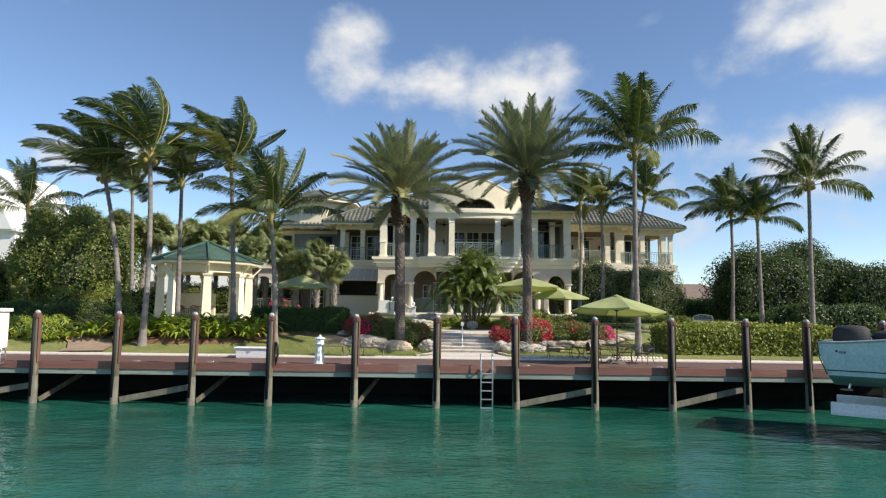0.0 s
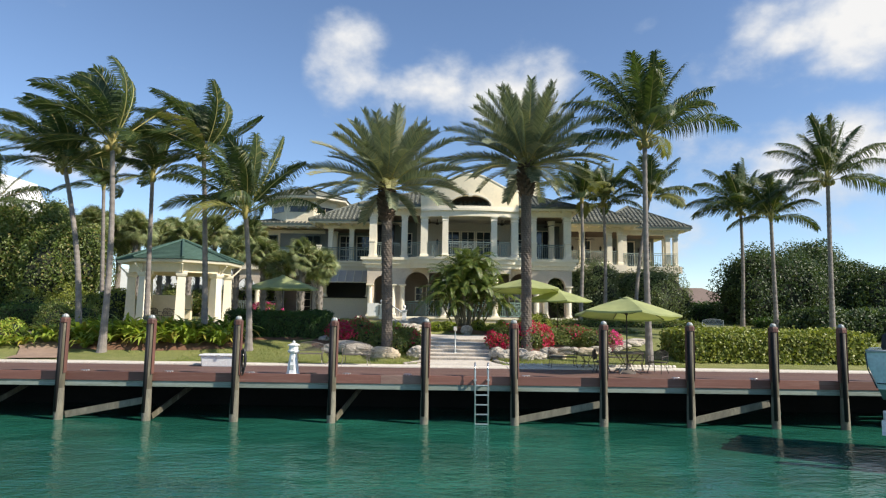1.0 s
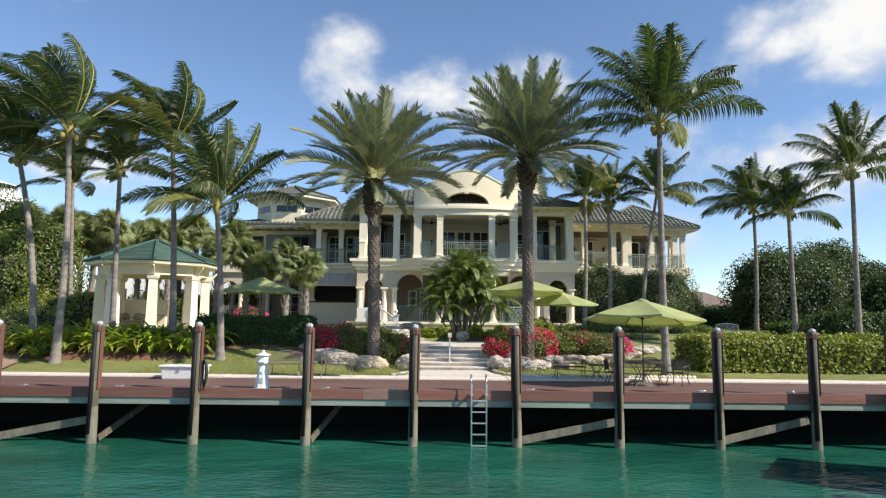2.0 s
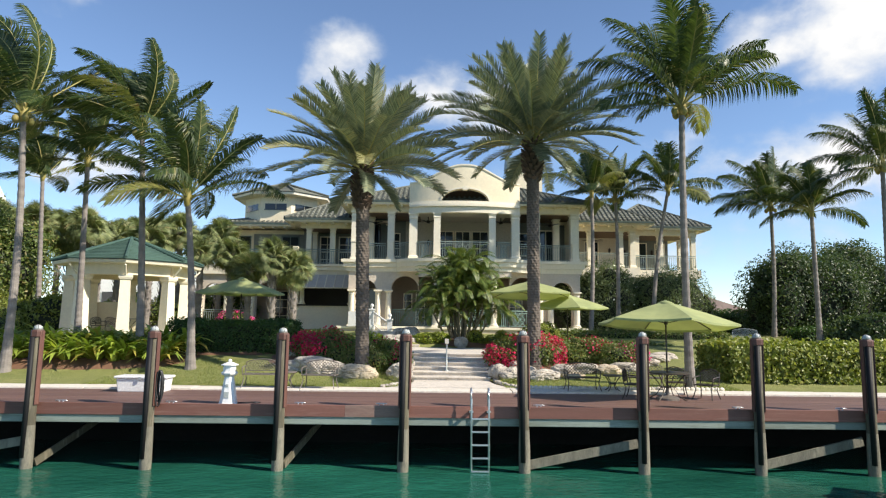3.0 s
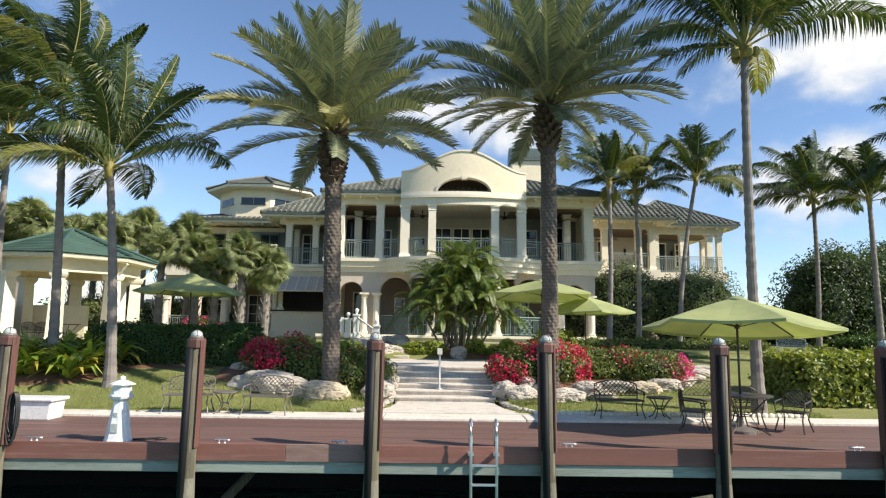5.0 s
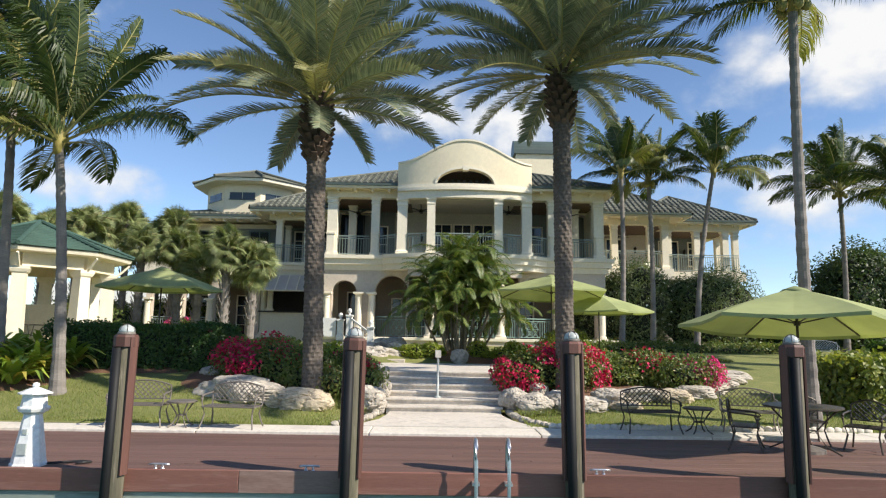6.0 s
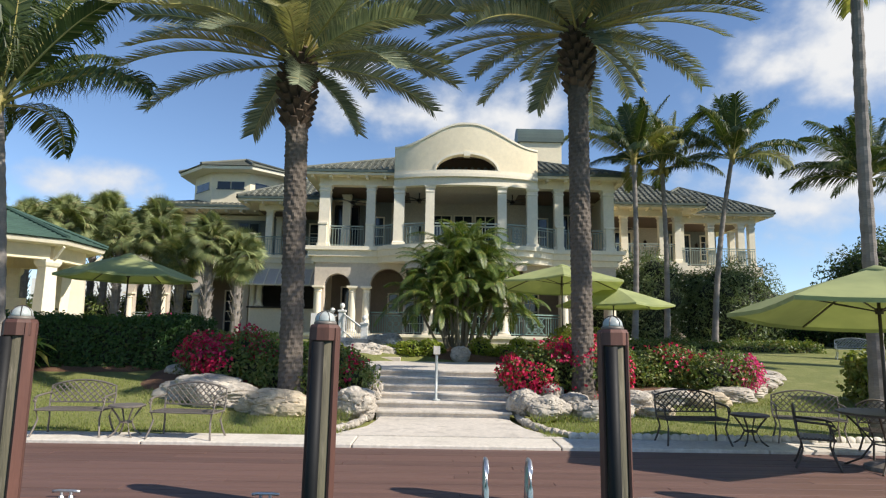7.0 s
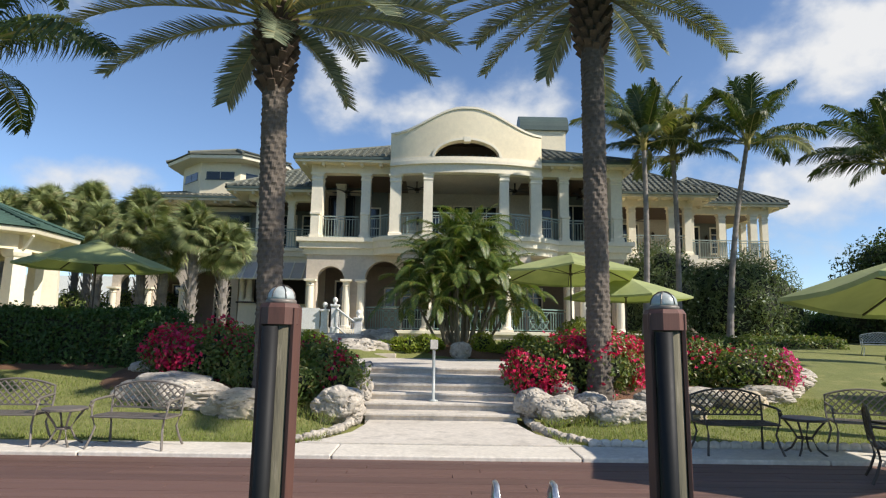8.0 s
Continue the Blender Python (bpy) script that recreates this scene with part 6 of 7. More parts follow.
    s = bmesh.new()
    lathe(s, [(0.02, 0.0), (0.15, 0.015), (0.16, 0.03), (0.02, 0.05)], (x0 + 0.38, yc - 0.3, 1.24), 14)
    put("propeller", mesh_of("propeller", s, M["cap"]), drive)
    t.rotation_euler = (0, 0, radians(-36))
    lift = thing("boat_lift", (10.9, 17.95, 0.5), "pale aluminium boat lift cradle over the water", "boat lift")
    for y in (yc - 1.1, yc + 0.8):
        s = bmesh.new()
        box(s, x0 + 0.05, x0 + 8.0, y - 0.12, y + 0.12, 0.72, 0.98, 0.01)
        box(s, x0 + 0.05, x0 + 8.0, y - 0.2, y + 0.2, 0.66, 0.72, 0.005)
        part("beam", s, M["white"], lift)
        s = bmesh.new()
        box(s, x0 + 1.5, x0 + 7.6, y + 0.2, y + 0.35, 1.16, 1.36, 0.02)
        part("bunk", s, M["aqua"], lift)
    for x in (x0 + 2.2, x0 + 6.8):
        s = bmesh.new()
        box(s, x - 0.12, x + 0.12, yc - 1.6, yc + 1.4, 0.98, 1.16, 0.01)
        part("crossbeam", s, M["white"], lift)
    for x in (x0 + 2.2, x0 + 6.8):
        for y in (yc - 1.75, yc + 1.6):
            s = bmesh.new()
            lathe(s, [(0.15, -2.0), (0.15, 3.35)], (x, y, 0), 12)
            part("lift_pile", s, M["pile"], lift, "dark timber lift pile")
    lift.rotation_euler = (0, 0, radians(-36))


build_boat()

# ---- neighbours ----
neighbour = thing("neighbour_house", (-46, 64, 3.0), "white rendered neighbouring house behind the trees", "house")
bm = bmesh.new()
box(bm, -63, -42.0, 62, 74, 1.5, 10.6)
part("wall", bm, M["nb_wall"], neighbour)
bm = bmesh.new()
v = [bm.verts.new(p) for p in ((-51, 61.5, 10.6), (-42.0, 61.5, 10.6), (-45.6, 61.5, 17.2), (-51, 74, 10.6), (-42.0, 74, 10.6), (-45.6, 74, 17.2))]
for f in ((0, 1, 2), (5, 4, 3), (0, 2, 5, 3), (1, 4, 5, 2), (0, 3, 4, 1)):
    bm.faces.new([v[k] for k in f])
part("gable", bm, M["nb_wall"], neighbour)
bm = bmesh.new()
box(bm, -63.3, -41.6, 61.6, 74.3, 10.4, 10.75, 0.05)
part("cornice", bm, M["nb_wall"], neighbour)
white_house = thing("white_house", (-30, 78, 3.0), "white house glimpsed behind palms and shrubs", "house")
bm = bmesh.new()
box(bm, -38, -18, 78, 88, 1.5, 8.0)
part("wall", bm, M["nb_wall"], white_house)
for k in range(5):
    bm = bmesh.new()
    box(bm, -36 + 3.6 * k, -34.8 + 3.6 * k, 77.9, 78.02, 4.2, 6.2)
    w = part("window", bm, M["glass"], white_house)
far_house = thing("far_house", (52, 120, 3.0), "low far house with a brown hipped roof", "house")
bm = bmesh.new()
box(bm, 40, 56, 118, 130, 1.5, 5.6)
part("wall", bm, M["nb_wall"], far_house)
bm = bmesh.new()
v = [bm.verts.new(p) for p in ((39, 117, 5.5), (57, 117, 5.5), (57, 131, 5.5), (39, 131, 5.5), (45, 124, 8.6), (51, 124, 8.6))]
for f in ((0, 1, 5, 4), (1, 2, 5), (2, 3, 4, 5), (3, 0, 4), (3, 2, 1, 0)):
    bm.faces.new([v[k] for k in f])
part("roof", bm, M["grey_roof"], far_house)
bm = bmesh.new()
box(bm, -19.05, -18.45, 27.0, 27.6, 1.3, 3.05, 0.02)
box(bm, -19.15, -18.35, 26.9, 27.7, 3.05, 3.2, 0.03)
tagged(new("gate_pillar", mesh_of("gate_pillar", bm, M["nb_wall"])), "white square garden gate pillar with a cap", "pillar")

# ---- palms ----


def frond_mesh(name, length, lift, droop, pairs, leaflet, width, forward, hang, vee, material, seed, bare=0.14, stalk="rachis"):
    """A feather leaf along +x: a bending stalk and folded leaflets on both sides. lift: its angle at the base, droop: how far it bends down."""
    r = np.random.default_rng(seed)
    steps = 26
    pts, ang = [Vector((0, 0, 0))], []
    for k in range(steps):
        f = k / steps
        a = radians(lift - droop * (f ** 1.25))
        ang.append(a)
        pts.append(pts[-1] + Vector((math.cos(a), 0, math.sin(a))) * (length / steps))
    ang.append(ang[-1])
    verts, faces = [], []
    # stalk as a narrow three-sided taper
    for k, p in enumerate(pts):
        w = 0.030 * (1 - 0.85 * k / steps) * (length / 3.4)
        n = Vector((-math.sin(ang[k]), 0, math.cos(ang[k])))
        verts += [p + Vector((0, w, 0)), p + Vector((0, -w, 0)), p - n * w * 1.2]
        if k:
            i = 3 * k
            for q in range(3):
                faces.append((i - 3 + q, i - 3 + (q + 1) % 3, i + (q + 1) % 3, i + q))
    count_stalk = len(faces)
    for k in range(pairs):
        f = bare + (1 - bare) * (k + 0.5) / pairs
        s = min(steps - 1e-3, f * steps)
        i = int(s)
        p = pts[i].lerp(pts[i + 1], s - i)
        t = Vector((math.cos(ang[i]), 0, math.sin(ang[i])))
        n = Vector((-math.sin(ang[i]), 0, math.cos(ang[i])))
        size = leaflet * (0.45 + 0.55 * math.sin(math.pi * min(1, (f - bare) / (1 - bare) * 0.85 + 0.15))) * r.uniform(0.85, 1.12)
        if f > 0.85:
            size *= 1 - 0.5 * (f - 0.85) / 0.15
        for side in (1, -1):
            fw = forward + 0.5 * f + r.normal(0, 0.08)
            d = (t * fw + Vector((0, side, 0)) + n * (vee + r.normal(0, 0.07))).normalized()
            sag = hang * r.uniform(0.7, 1.3)
            d2 = (d + Vector((0, 0, -sag))).normalized()
            d3 = (d2 + Vector((0, 0, -sag * 1.2))).normalized()
            wv = (t - d * t.dot(d)).normalized() * (width * r.uniform(0.8, 1.15))
            a, b, c, e = p, p + d * size * 0.35, p + (d * 0.35 + d2 * 0.35) * size, p + (d * 0.35 + d2 * 0.35 + d3 * 0.3) * size
            i0 = len(verts)
            verts += [a - wv * 0.4, a + wv * 0.4, b - wv * 0.55, b + wv * 0.55, c - wv * 0.4, c + wv * 0.4, e]
            faces += [(i0, i0 + 1, i0 + 3, i0 + 2), (i0 + 2, i0 + 3, i0 + 5, i0 + 4), (i0 + 4, i0 + 5, i0 + 6)]
    me = bpy.data.meshes.new(name)
    me.from_pydata([tuple(v) for v in verts], [], faces)
    me.materials.append(material)
    me.materials.append(M[stalk])
    for k in range(count_stalk):
        me.polygons[k].material_index = 1
    return me


def unit(v):
    return v / (np.linalg.norm(v, axis=-1, keepdims=True) + 1e-9)


def grown_frond(r, az, lift, length, sag, blow, pairs, leaflet, width, forward, hang, vee, material, bare=0.14, tip=0.4, twist=0.0):
    """A feather leaf that leaves its crown at an azimuth and a lift, sags under its weight and gives way to the wind."""
    steps = 22
    d = np.array([math.cos(az) * math.cos(lift), math.sin(az) * math.cos(lift), math.sin(lift)])
    side = np.array([-math.sin(az), math.cos(az), 0.0])
    side = side * math.cos(twist) + np.cross(d, side) * math.sin(twist)
    blow = np.array(blow)
    P, T, S = [np.zeros(3)], [d], [side]
    for k in range(steps):
        f = (k + 1) / steps
        d = unit(d + (np.array([0, 0, -sag]) + blow) * (2 * f / steps))
        side = unit(side - d * side.dot(d))
        P.append(P[-1] + d * (length / steps))
        T.append(d)
        S.append(side)
    P, T, S = np.array(P), np.array(T), np.array(S)
    N = np.cross(T, S)
    w = (0.034 * (1 - 0.85 * np.linspace(0, 1, steps + 1)) * (length / 3.4))[:, None]
    stalk = np.stack([P + S * w, P - S * w, P - N * w * 1.2], 1).reshape(-1, 3)
    faces = [(3 * k - 3 + q, 3 * k - 3 + (q + 1) % 3, 3 * k + (q + 1) % 3, 3 * k + q) for k in range(1, steps + 1) for q in range(3)]
    count_stalk = len(faces)
    g = np.repeat((np.arange(pairs) + 0.5) / pairs, 2)
    sign = np.tile([1.0, -1.0], pairs)[:, None]
    at = np.clip((bare + (1 - bare) * g) * steps, 0, steps - 1e-3)
    i = at.astype(int)
    fr = (at - i)[:, None]
    p = P[i] * (1 - fr) + P[i + 1] * fr
    t, s, n = T[i], S[i], N[i]
    m = len(g)
    size = (leaflet * np.minimum(1, 0.5 + 3.0 * g) * (1 - (1 - tip) * np.clip((g - 0.55) / 0.45, 0, 1) ** 1.5) * r.uniform(0.82, 1.12, m))[:, None]
    d1 = unit(t * (forward + 0.55 * g[:, None] + r.normal(0, 0.09, (m, 1))) + s * sign + n * (vee + r.normal(0, 0.08, (m, 1))))
    pull = (np.array([0, 0, -1.0]) + blow * 1.3) * hang * r.uniform(0.7, 1.3, (m, 1))
    d2 = unit(d1 + pull)
    d3 = unit(d2 + pull * 1.2)
    wv = unit(t - d1 * (t * d1).sum(1, keepdims=True)) * width * r.uniform(0.8, 1.15, (m, 1))
    b = p + d1 * size * 0.35
    c = b + d2 * size * 0.35
    e = c + d3 * size * 0.3
    leaf = np.stack([p - wv * 0.4, p + wv * 0.4, b - wv * 0.55, b + wv * 0.55, c - wv * 0.42, c + wv * 0.42, e], 1).reshape(-1, 3)
    k0 = (len(stalk) + 7 * np.arange(m))[:, None]
    quads = np.concatenate([k0 + np.array([[0, 1, 3, 2]]), k0 + np.array([[2, 3, 5, 4]])])
    faces += quads.tolist() + (k0 + np.array([[4, 5, 6]])).tolist()
    me = arrays("frond", np.concatenate([stalk, leaf]), faces, material)
    me.materials.append(M["rachis"])
    index = np.zeros(len(faces), np.int32)
    index[:count_stalk] = 1
    me.polygons.foreach_set("material_index", index)
    return me


ARECA = {}
for cls, (lift, droop) in enumerate(((82, 50), (62, 90), (42, 105), (20, 95), (-5, 70))):
    ARECA[cls] = [frond_mesh("frond", 1.5, lift, droop, 66, 0.29, 0.013, 0.75, 0.5, 0.2, M["areca_leaf"], 400 + 10 * cls + s) for s in range(3)]


def ringed_trunk(bm, pts, r0, r1, swell=0.0, gap=0.13, segs=12):
    """A palm trunk through points, with leaf-scar rings and a swollen foot."""
    pts = [Vector(p) for p in pts]
    fine = []
    for a, b in zip(pts, pts[1:]):
        n = max(2, int((b - a).length / gap))
        fine += [a.lerp(b, k / n) for k in range(n)]
    fine.append(pts[-1])
    rings = []
    for k, p in enumerate(fine):
        f = k / (len(fine) - 1)
        r = r0 + (r1 - r0) * f + swell * math.exp(-f * 14) + (0.008 if k % 2 else -0.004)
        rings.append([bm.verts.new(p + Vector((r * math.cos(2 * math.pi * q / segs), r * math.sin(2 * math.pi * q / segs), 0))) for q in range(segs)])
    for lo, hi in zip(rings, rings[1:]):
        for q in range(segs):
            bm.faces.new((lo[q], lo[(q + 1) % segs], hi[(q + 1) % segs], hi[q]))
    bm.faces.new(rings[0][::-1])
    bm.faces.new(rings[-1])


def bend(base, top, sway, n=10):
    """Points from foot to crown that lean and straighten."""
    out = []
    base, top = Vector(base), Vector(top)
    for k in range(n + 1):
        f = k / n
        p = base.lerp(top, f)
        p.x += sway * math.sin(math.pi * f)
        out.append(p)
    return out


def coconut_palm(base, top, sway, scale, seed, wind=0.3, count=29, label="tall coconut palm with a grey ringed trunk and drooping fronds", r=0.13, low=9):
    rr = random.Random(seed)
    base = (base[0], base[1], base[2] - 0.25)
    t = thing("coconut_palm", base, label, "palm tree", "coconut palms in the garden")
    b = bmesh.new()
    ringed_trunk(b, bend(base, top, sway), r, r * 0.66, r * 0.7)
    part("trunk", b, M["trunk_coco"], t)
    b = bmesh.new()
    lathe(b, [(r * 0.66, -0.35), (r * 0.95, -0.1), (r * 1.05, 0.12), (r * 0.6, 0.4), (0.02, 0.6)], top, 10)
    part("crown_shaft", b, M["sheath"], t, "yellow-green crown shaft with fibre", smooth=True)
    if seed % 2:
        for k in range(5):
            a = k * 1.3 + seed
            b = bmesh.new()
            lathe(b, [(0.02, -0.14), (0.09, -0.08), (0.105, 0.0), (0.08, 0.09), (0.02, 0.13)], (top[0] + 0.24 * math.cos(a), top[1] + 0.24 * math.sin(a), top[2] - 0.22 - 0.05 * (k % 2)), 10)
            part("coconut", b, M["sheath"], t, smooth=True)
    grow = np.random.default_rng(500 + seed)
    for k in range(count):
        f = (k + 0.5) / count
        a = k * 2.39996 + rr.uniform(-0.3, 0.3) + seed
        lift = radians(87 - (87 - low) * f + rr.uniform(-8, 8))
        old = f > 0.55 and rr.random() < 0.12
        length = 3.35 * scale * rr.uniform(0.85, 1.1) * (0.78 + 0.22 * min(1, 3 * f))
        blow = (-wind * rr.uniform(0.6, 1.3), wind * 0.3, 0.3 * wind)
        me = grown_frond(grow, a, lift, length, 0.80 + 0.40 * f, blow, 78, 0.90 * scale, 0.036, 0.62, 1.0 if f > 0.2 else 0.45, 0.14, M["coco_old" if old else "coco_leaf"], 0.15, 0.35, rr.uniform(-0.6, 0.6))
        put("frond", me, t, Matrix.Translation((top[0] + 0.08 * math.cos(a), top[1] + 0.08 * math.sin(a), top[2] + 0.2 - 0.3 * f)))


LEFT = "wind-blown coconut palm with a slender grey trunk"
coconut_palm((-14.9, 30.0, 1.95), (-16.05, 30.0, 9.6), 0.25, 1.06, 1, 1.3, 24, label=LEFT)
coconut_palm((-19.1, 39.7, 2.6), (-19.5, 39.7, 10.6), 0.0, 0.95, 2, 1.0, 20, label=LEFT)
coconut_palm((-12.95, 28.2, 1.72), (-12.95, 28.0, 10.1), 0.15, 1.06, 3, 1.2, 25, label=LEFT)
coconut_palm((-13.65, 33.5, 2.3), (-13.78, 33.5, 9.9), 0.0, 0.85, 4, 0.9, 19, label=LEFT)
coconut_palm((-9.6, 30.2, 2.0), (-10.05, 30.2, 10.3), 0.05, 1.0, 5, 1.2, 23, label=LEFT)
coconut_palm((-7.26, 28.8, 1.85), (-7.49, 28.3, 7.42), 0.08, 1.0, 6, 0.5, 24, label="coconut palm with glossy dark fronds and a pale trunk")
coconut_palm((8.58, 27.0, 1.5), (8.32, 26.35, 10.15), -0.05, 0.98, 7, 0.2, 23, label="very tall coconut palm beside the clipped hedge", r=0.125, low=18)
coconut_palm((9.3, 42.3, 2.3), (9.5, 42.34, 10.7), 0.1, 0.85, 8, 0.3, 19)
coconut_palm((11.35, 44.2, 2.4), (11.31, 44.0, 10.8), 0.1, 0.85, 9, 0.3, 19)
coconut_palm((13.0, 43.2, 2.4), (14.15, 43.2, 11.1), -0.2, 0.92, 10, 0.2, 20)
coconut_palm((20.0, 43.4, 2.5), (19.95, 43.0, 10.2), 0.1, 0.98, 11, 0.2, 22)
coconut_palm((19.35, 38.0, 2.4), (19.2, 37.9, 9.05), 0.0, 0.82, 12, 0.2, 18)
coconut_palm((20.3, 34.5, 2.2), (20.4, 34.5, 10.5), 0.0, 1.0, 13, 0.2, 20)
coconut_palm((-26.5, 40.5, 2.8), (-26.6, 40.5, 9.5), 0.2, 1.1, 14, 0.4, 18, label=LEFT)


def date_palm(base, top, seed, scale, label):
    rr = random.Random(seed)
    t = thing("date_palm", base, label, "palm tree", "date palms by the steps")
    b = bmesh.new()
    H = top[2] - base[2]
    rows, segs = int(H / 0.045), 40
    rings = []
    for k in range(rows + 1):
        f = k / rows
        c = Vector(base).lerp(Vector(top), f)
        ring = []
        for q in range(segs):
            a = 2 * math.pi * q / segs
            phase = (k / 2.0) % 1
            lump = 0.6 + 0.4 * math.cos(a * 9 + 2.4 * (k // 2) + 1.6 * noise.noise(Vector((k // 2, a * 2, seed))))
            r = 0.200 + 0.05 * math.exp(-f * 18) + 0.030 * lump * (1 - phase) + 0.022 * noise.noise(Vector((math.cos(a) * 3, math.sin(a) * 3, f * 45 + seed)))
            ring.append(b.verts.new(c + Vector((r * math.cos(a), r * math.sin(a), 0))))
        rings.append(ring)
    for lo, hi in zip(rings, rings[1:]):
        for q in range(segs):
            b.faces.new((lo[q], lo[(q + 1) % segs], hi[(q + 1) % segs], hi[q]))
    b.faces.new(rings[-1])
    part("trunk", b, M["trunk_date"], t, "grey trunk of diamond leaf scars")
    b = bmesh.new()
    for k in range(90):
        f = k / 90
        a = k * 2.39996
        z = top[2] - 1.25 + 1.55 * f
        r = 0.25 + 0.10 * math.sin(math.pi * min(1, f * 1.15))
        c = Vector((top[0] + r * 0.8 * math.cos(a), top[1] + r * 0.8 * math.sin(a), z))
        d = Vector((math.cos(a), math.sin(a), 0))
        bar(b, c - d * 0.12 + Vector((0, 0, -0.10)), c + d * (0.10 + 0.08 * f) + Vector((0, 0, 0.14)), 0.13, 0.06)
    part("leaf_base_sleeve", b, M["trunk_date_top"], t, "dark ragged cut leaf bases")
    b = bmesh.new()
    for k in range(26):
        a = k * 2.39996
        d = Vector((math.cos(a), math.sin(a), 0))
        z0 = Vector((top[0], top[1], top[2] + 0.2))
        up = 0.4 + 0.8 * ((k * 7) % 26) / 26
        tube(b, [z0 + d * 0.15, z0 + d * (0.35) + Vector((0, 0, 0.35 * up)), z0 + d * 0.55 + Vector((0, 0, 0.75 * up))], 0.035, 5, 0.4)
    part("crown_heart", b, M["sheath"], t, "yellow leaf bases in the crown")
    grow = np.random.default_rng(700 + seed)
    count = 92
    for k in range(count):
        f = (k + 0.5) / count
        a = k * 2.39996 + rr.uniform(-0.25, 0.25)
        lift = radians(87 - 92 * f + rr.uniform(-6, 6))
        if seed == 1 and f > 0.3 and math.sin(a) > 0.5 and k % 3:
            continue
        if f > 0.965:
            lift = radians(rr.uniform(-50, -15))
        old = 0.45 < f < 0.9 and math.cos(a) < 0.2 and rr.random() < (0.5 if seed == 1 else 0.15)
        length = 3.4 * scale * rr.uniform(0.9, 1.08) * (0.5 if f > 0.965 else min(1.0, 0.74 + 0.8 * f))
        me = grown_frond(grow, a, lift, length, 0.42 + 0.30 * f, (-0.06, 0.02, 0.0), 110, 0.47, 0.024, 0.62, 0.06, 0.34, M["date_old" if old else "date_leaf"], 0.17, 0.62, rr.uniform(-0.5, 0.5))
        put("frond", me, t, Matrix.Translation((top[0] + 0.1 * math.cos(a), top[1] + 0.1 * math.sin(a), top[2] + 0.42 - 0.3 * f)))


date_palm((-1.60, 28.75, 1.75), (-1.74, 28.65, 8.33), 1, 0.95, "date palm with stiff grey-green feather fronds by the steps")
date_palm((4.2, 29.4, 1.75), (4.2, 29.6, 9.6), 2, 1.04, "taller date palm with full dark fronds by the steps")


def areca_clump():
    rr = random.Random(5)
    cx, cy, z0 = 2.05, 38.3, 2.5
    t = thing("areca_palm", (cx, cy, z0), "bushy multi-stemmed areca palm in front of the porch", "palm tree")
    for k in range(22):
        a = k * 2.39996
        rad = 0.15 + 0.45 * (k / 22)
        x, y = cx + rad * math.cos(a), cy + 0.7 * rad * math.sin(a)
        h = (3.7 - 2.3 * k / 22) * rr.uniform(0.9, 1.06)
        tx, ty = x + (x - cx) * 1.9 + rr.uniform(-0.2, 0.2), y + (y - cy) * 1.6
        b = bmesh.new()
        ringed_trunk(b, bend((x, y, z0 - 0.3), (tx, ty, z0 + h), 0.0, 5), 0.055, 0.04, 0.02, 0.1, 8)
        part("stem", b, M["stem"], t)
        for q in range(22):
            f = (q + 0.5) / 22
            cls = min(4, int(f * 5))
            ang = q * 2.39996 + k
            s = rr.uniform(0.85, 1.2) * (0.65 if cls == 0 else 1)
            m = Matrix.Translation((tx, ty, z0 + h + 0.2 - 0.35 * f)) @ Matrix.Rotation(ang, 4, "Z") @ Matrix.Rotation(radians(rr.uniform(-10, 10)), 4, "Y") @ Matrix.Rotation(rr.uniform(-0.4, 0.4), 4, "X") @ Matrix.Scale(s, 4)
            put("frond", rr.choice(ARECA[cls]), t, m)


areca_clump()


def fan_mesh(seed):
    r = np.random.default_rng(seed)
    verts, faces = [], []
    pet = 0.75
    i0 = 0
    verts += [(0, 0.014, 0), (0, -0.014, 0), (pet, -0.012, 0.10), (pet, 0.012, 0.10)]
    faces.append((0, 1, 2, 3))
    n = 44
    for k in range(n):
        a = radians(-125 + 250 * k / (n - 1))
        L = (0.78 + 0.12 * math.cos(a)) * r.uniform(0.9, 1.08)
        d = Vector((math.cos(a), math.sin(a), 0.0))
        s = Vector((-math.sin(a), math.cos(a), 0.0))
        c = Vector((pet, 0, 0.10))
        up = 0.10 if k % 2 else 0.05
        w = 0.026
        p1 = c + d * (L * 0.55) + Vector((0, 0, 0.07 - 0.02 * abs(a)))
        p2 = c + d * L * 0.95 + Vector((0, 0, -0.12 - 0.10 * abs(a) * r.uniform(0.5, 1.6)))
        i = len(verts)
        verts += [tuple(c + s * 0.008), tuple(c - s * 0.008), tuple(p1 - s * w), tuple(p1 + s * w + Vector((0, 0, 0.02))), tuple(p2)]
        faces += [(i, i + 1, i + 2, i + 3), (i + 3, i + 2, i + 4)]
    return arrays("fan_leaf", verts, faces, M["sabal_leaf"])


FANS = [fan_mesh(k) for k in range(3)]


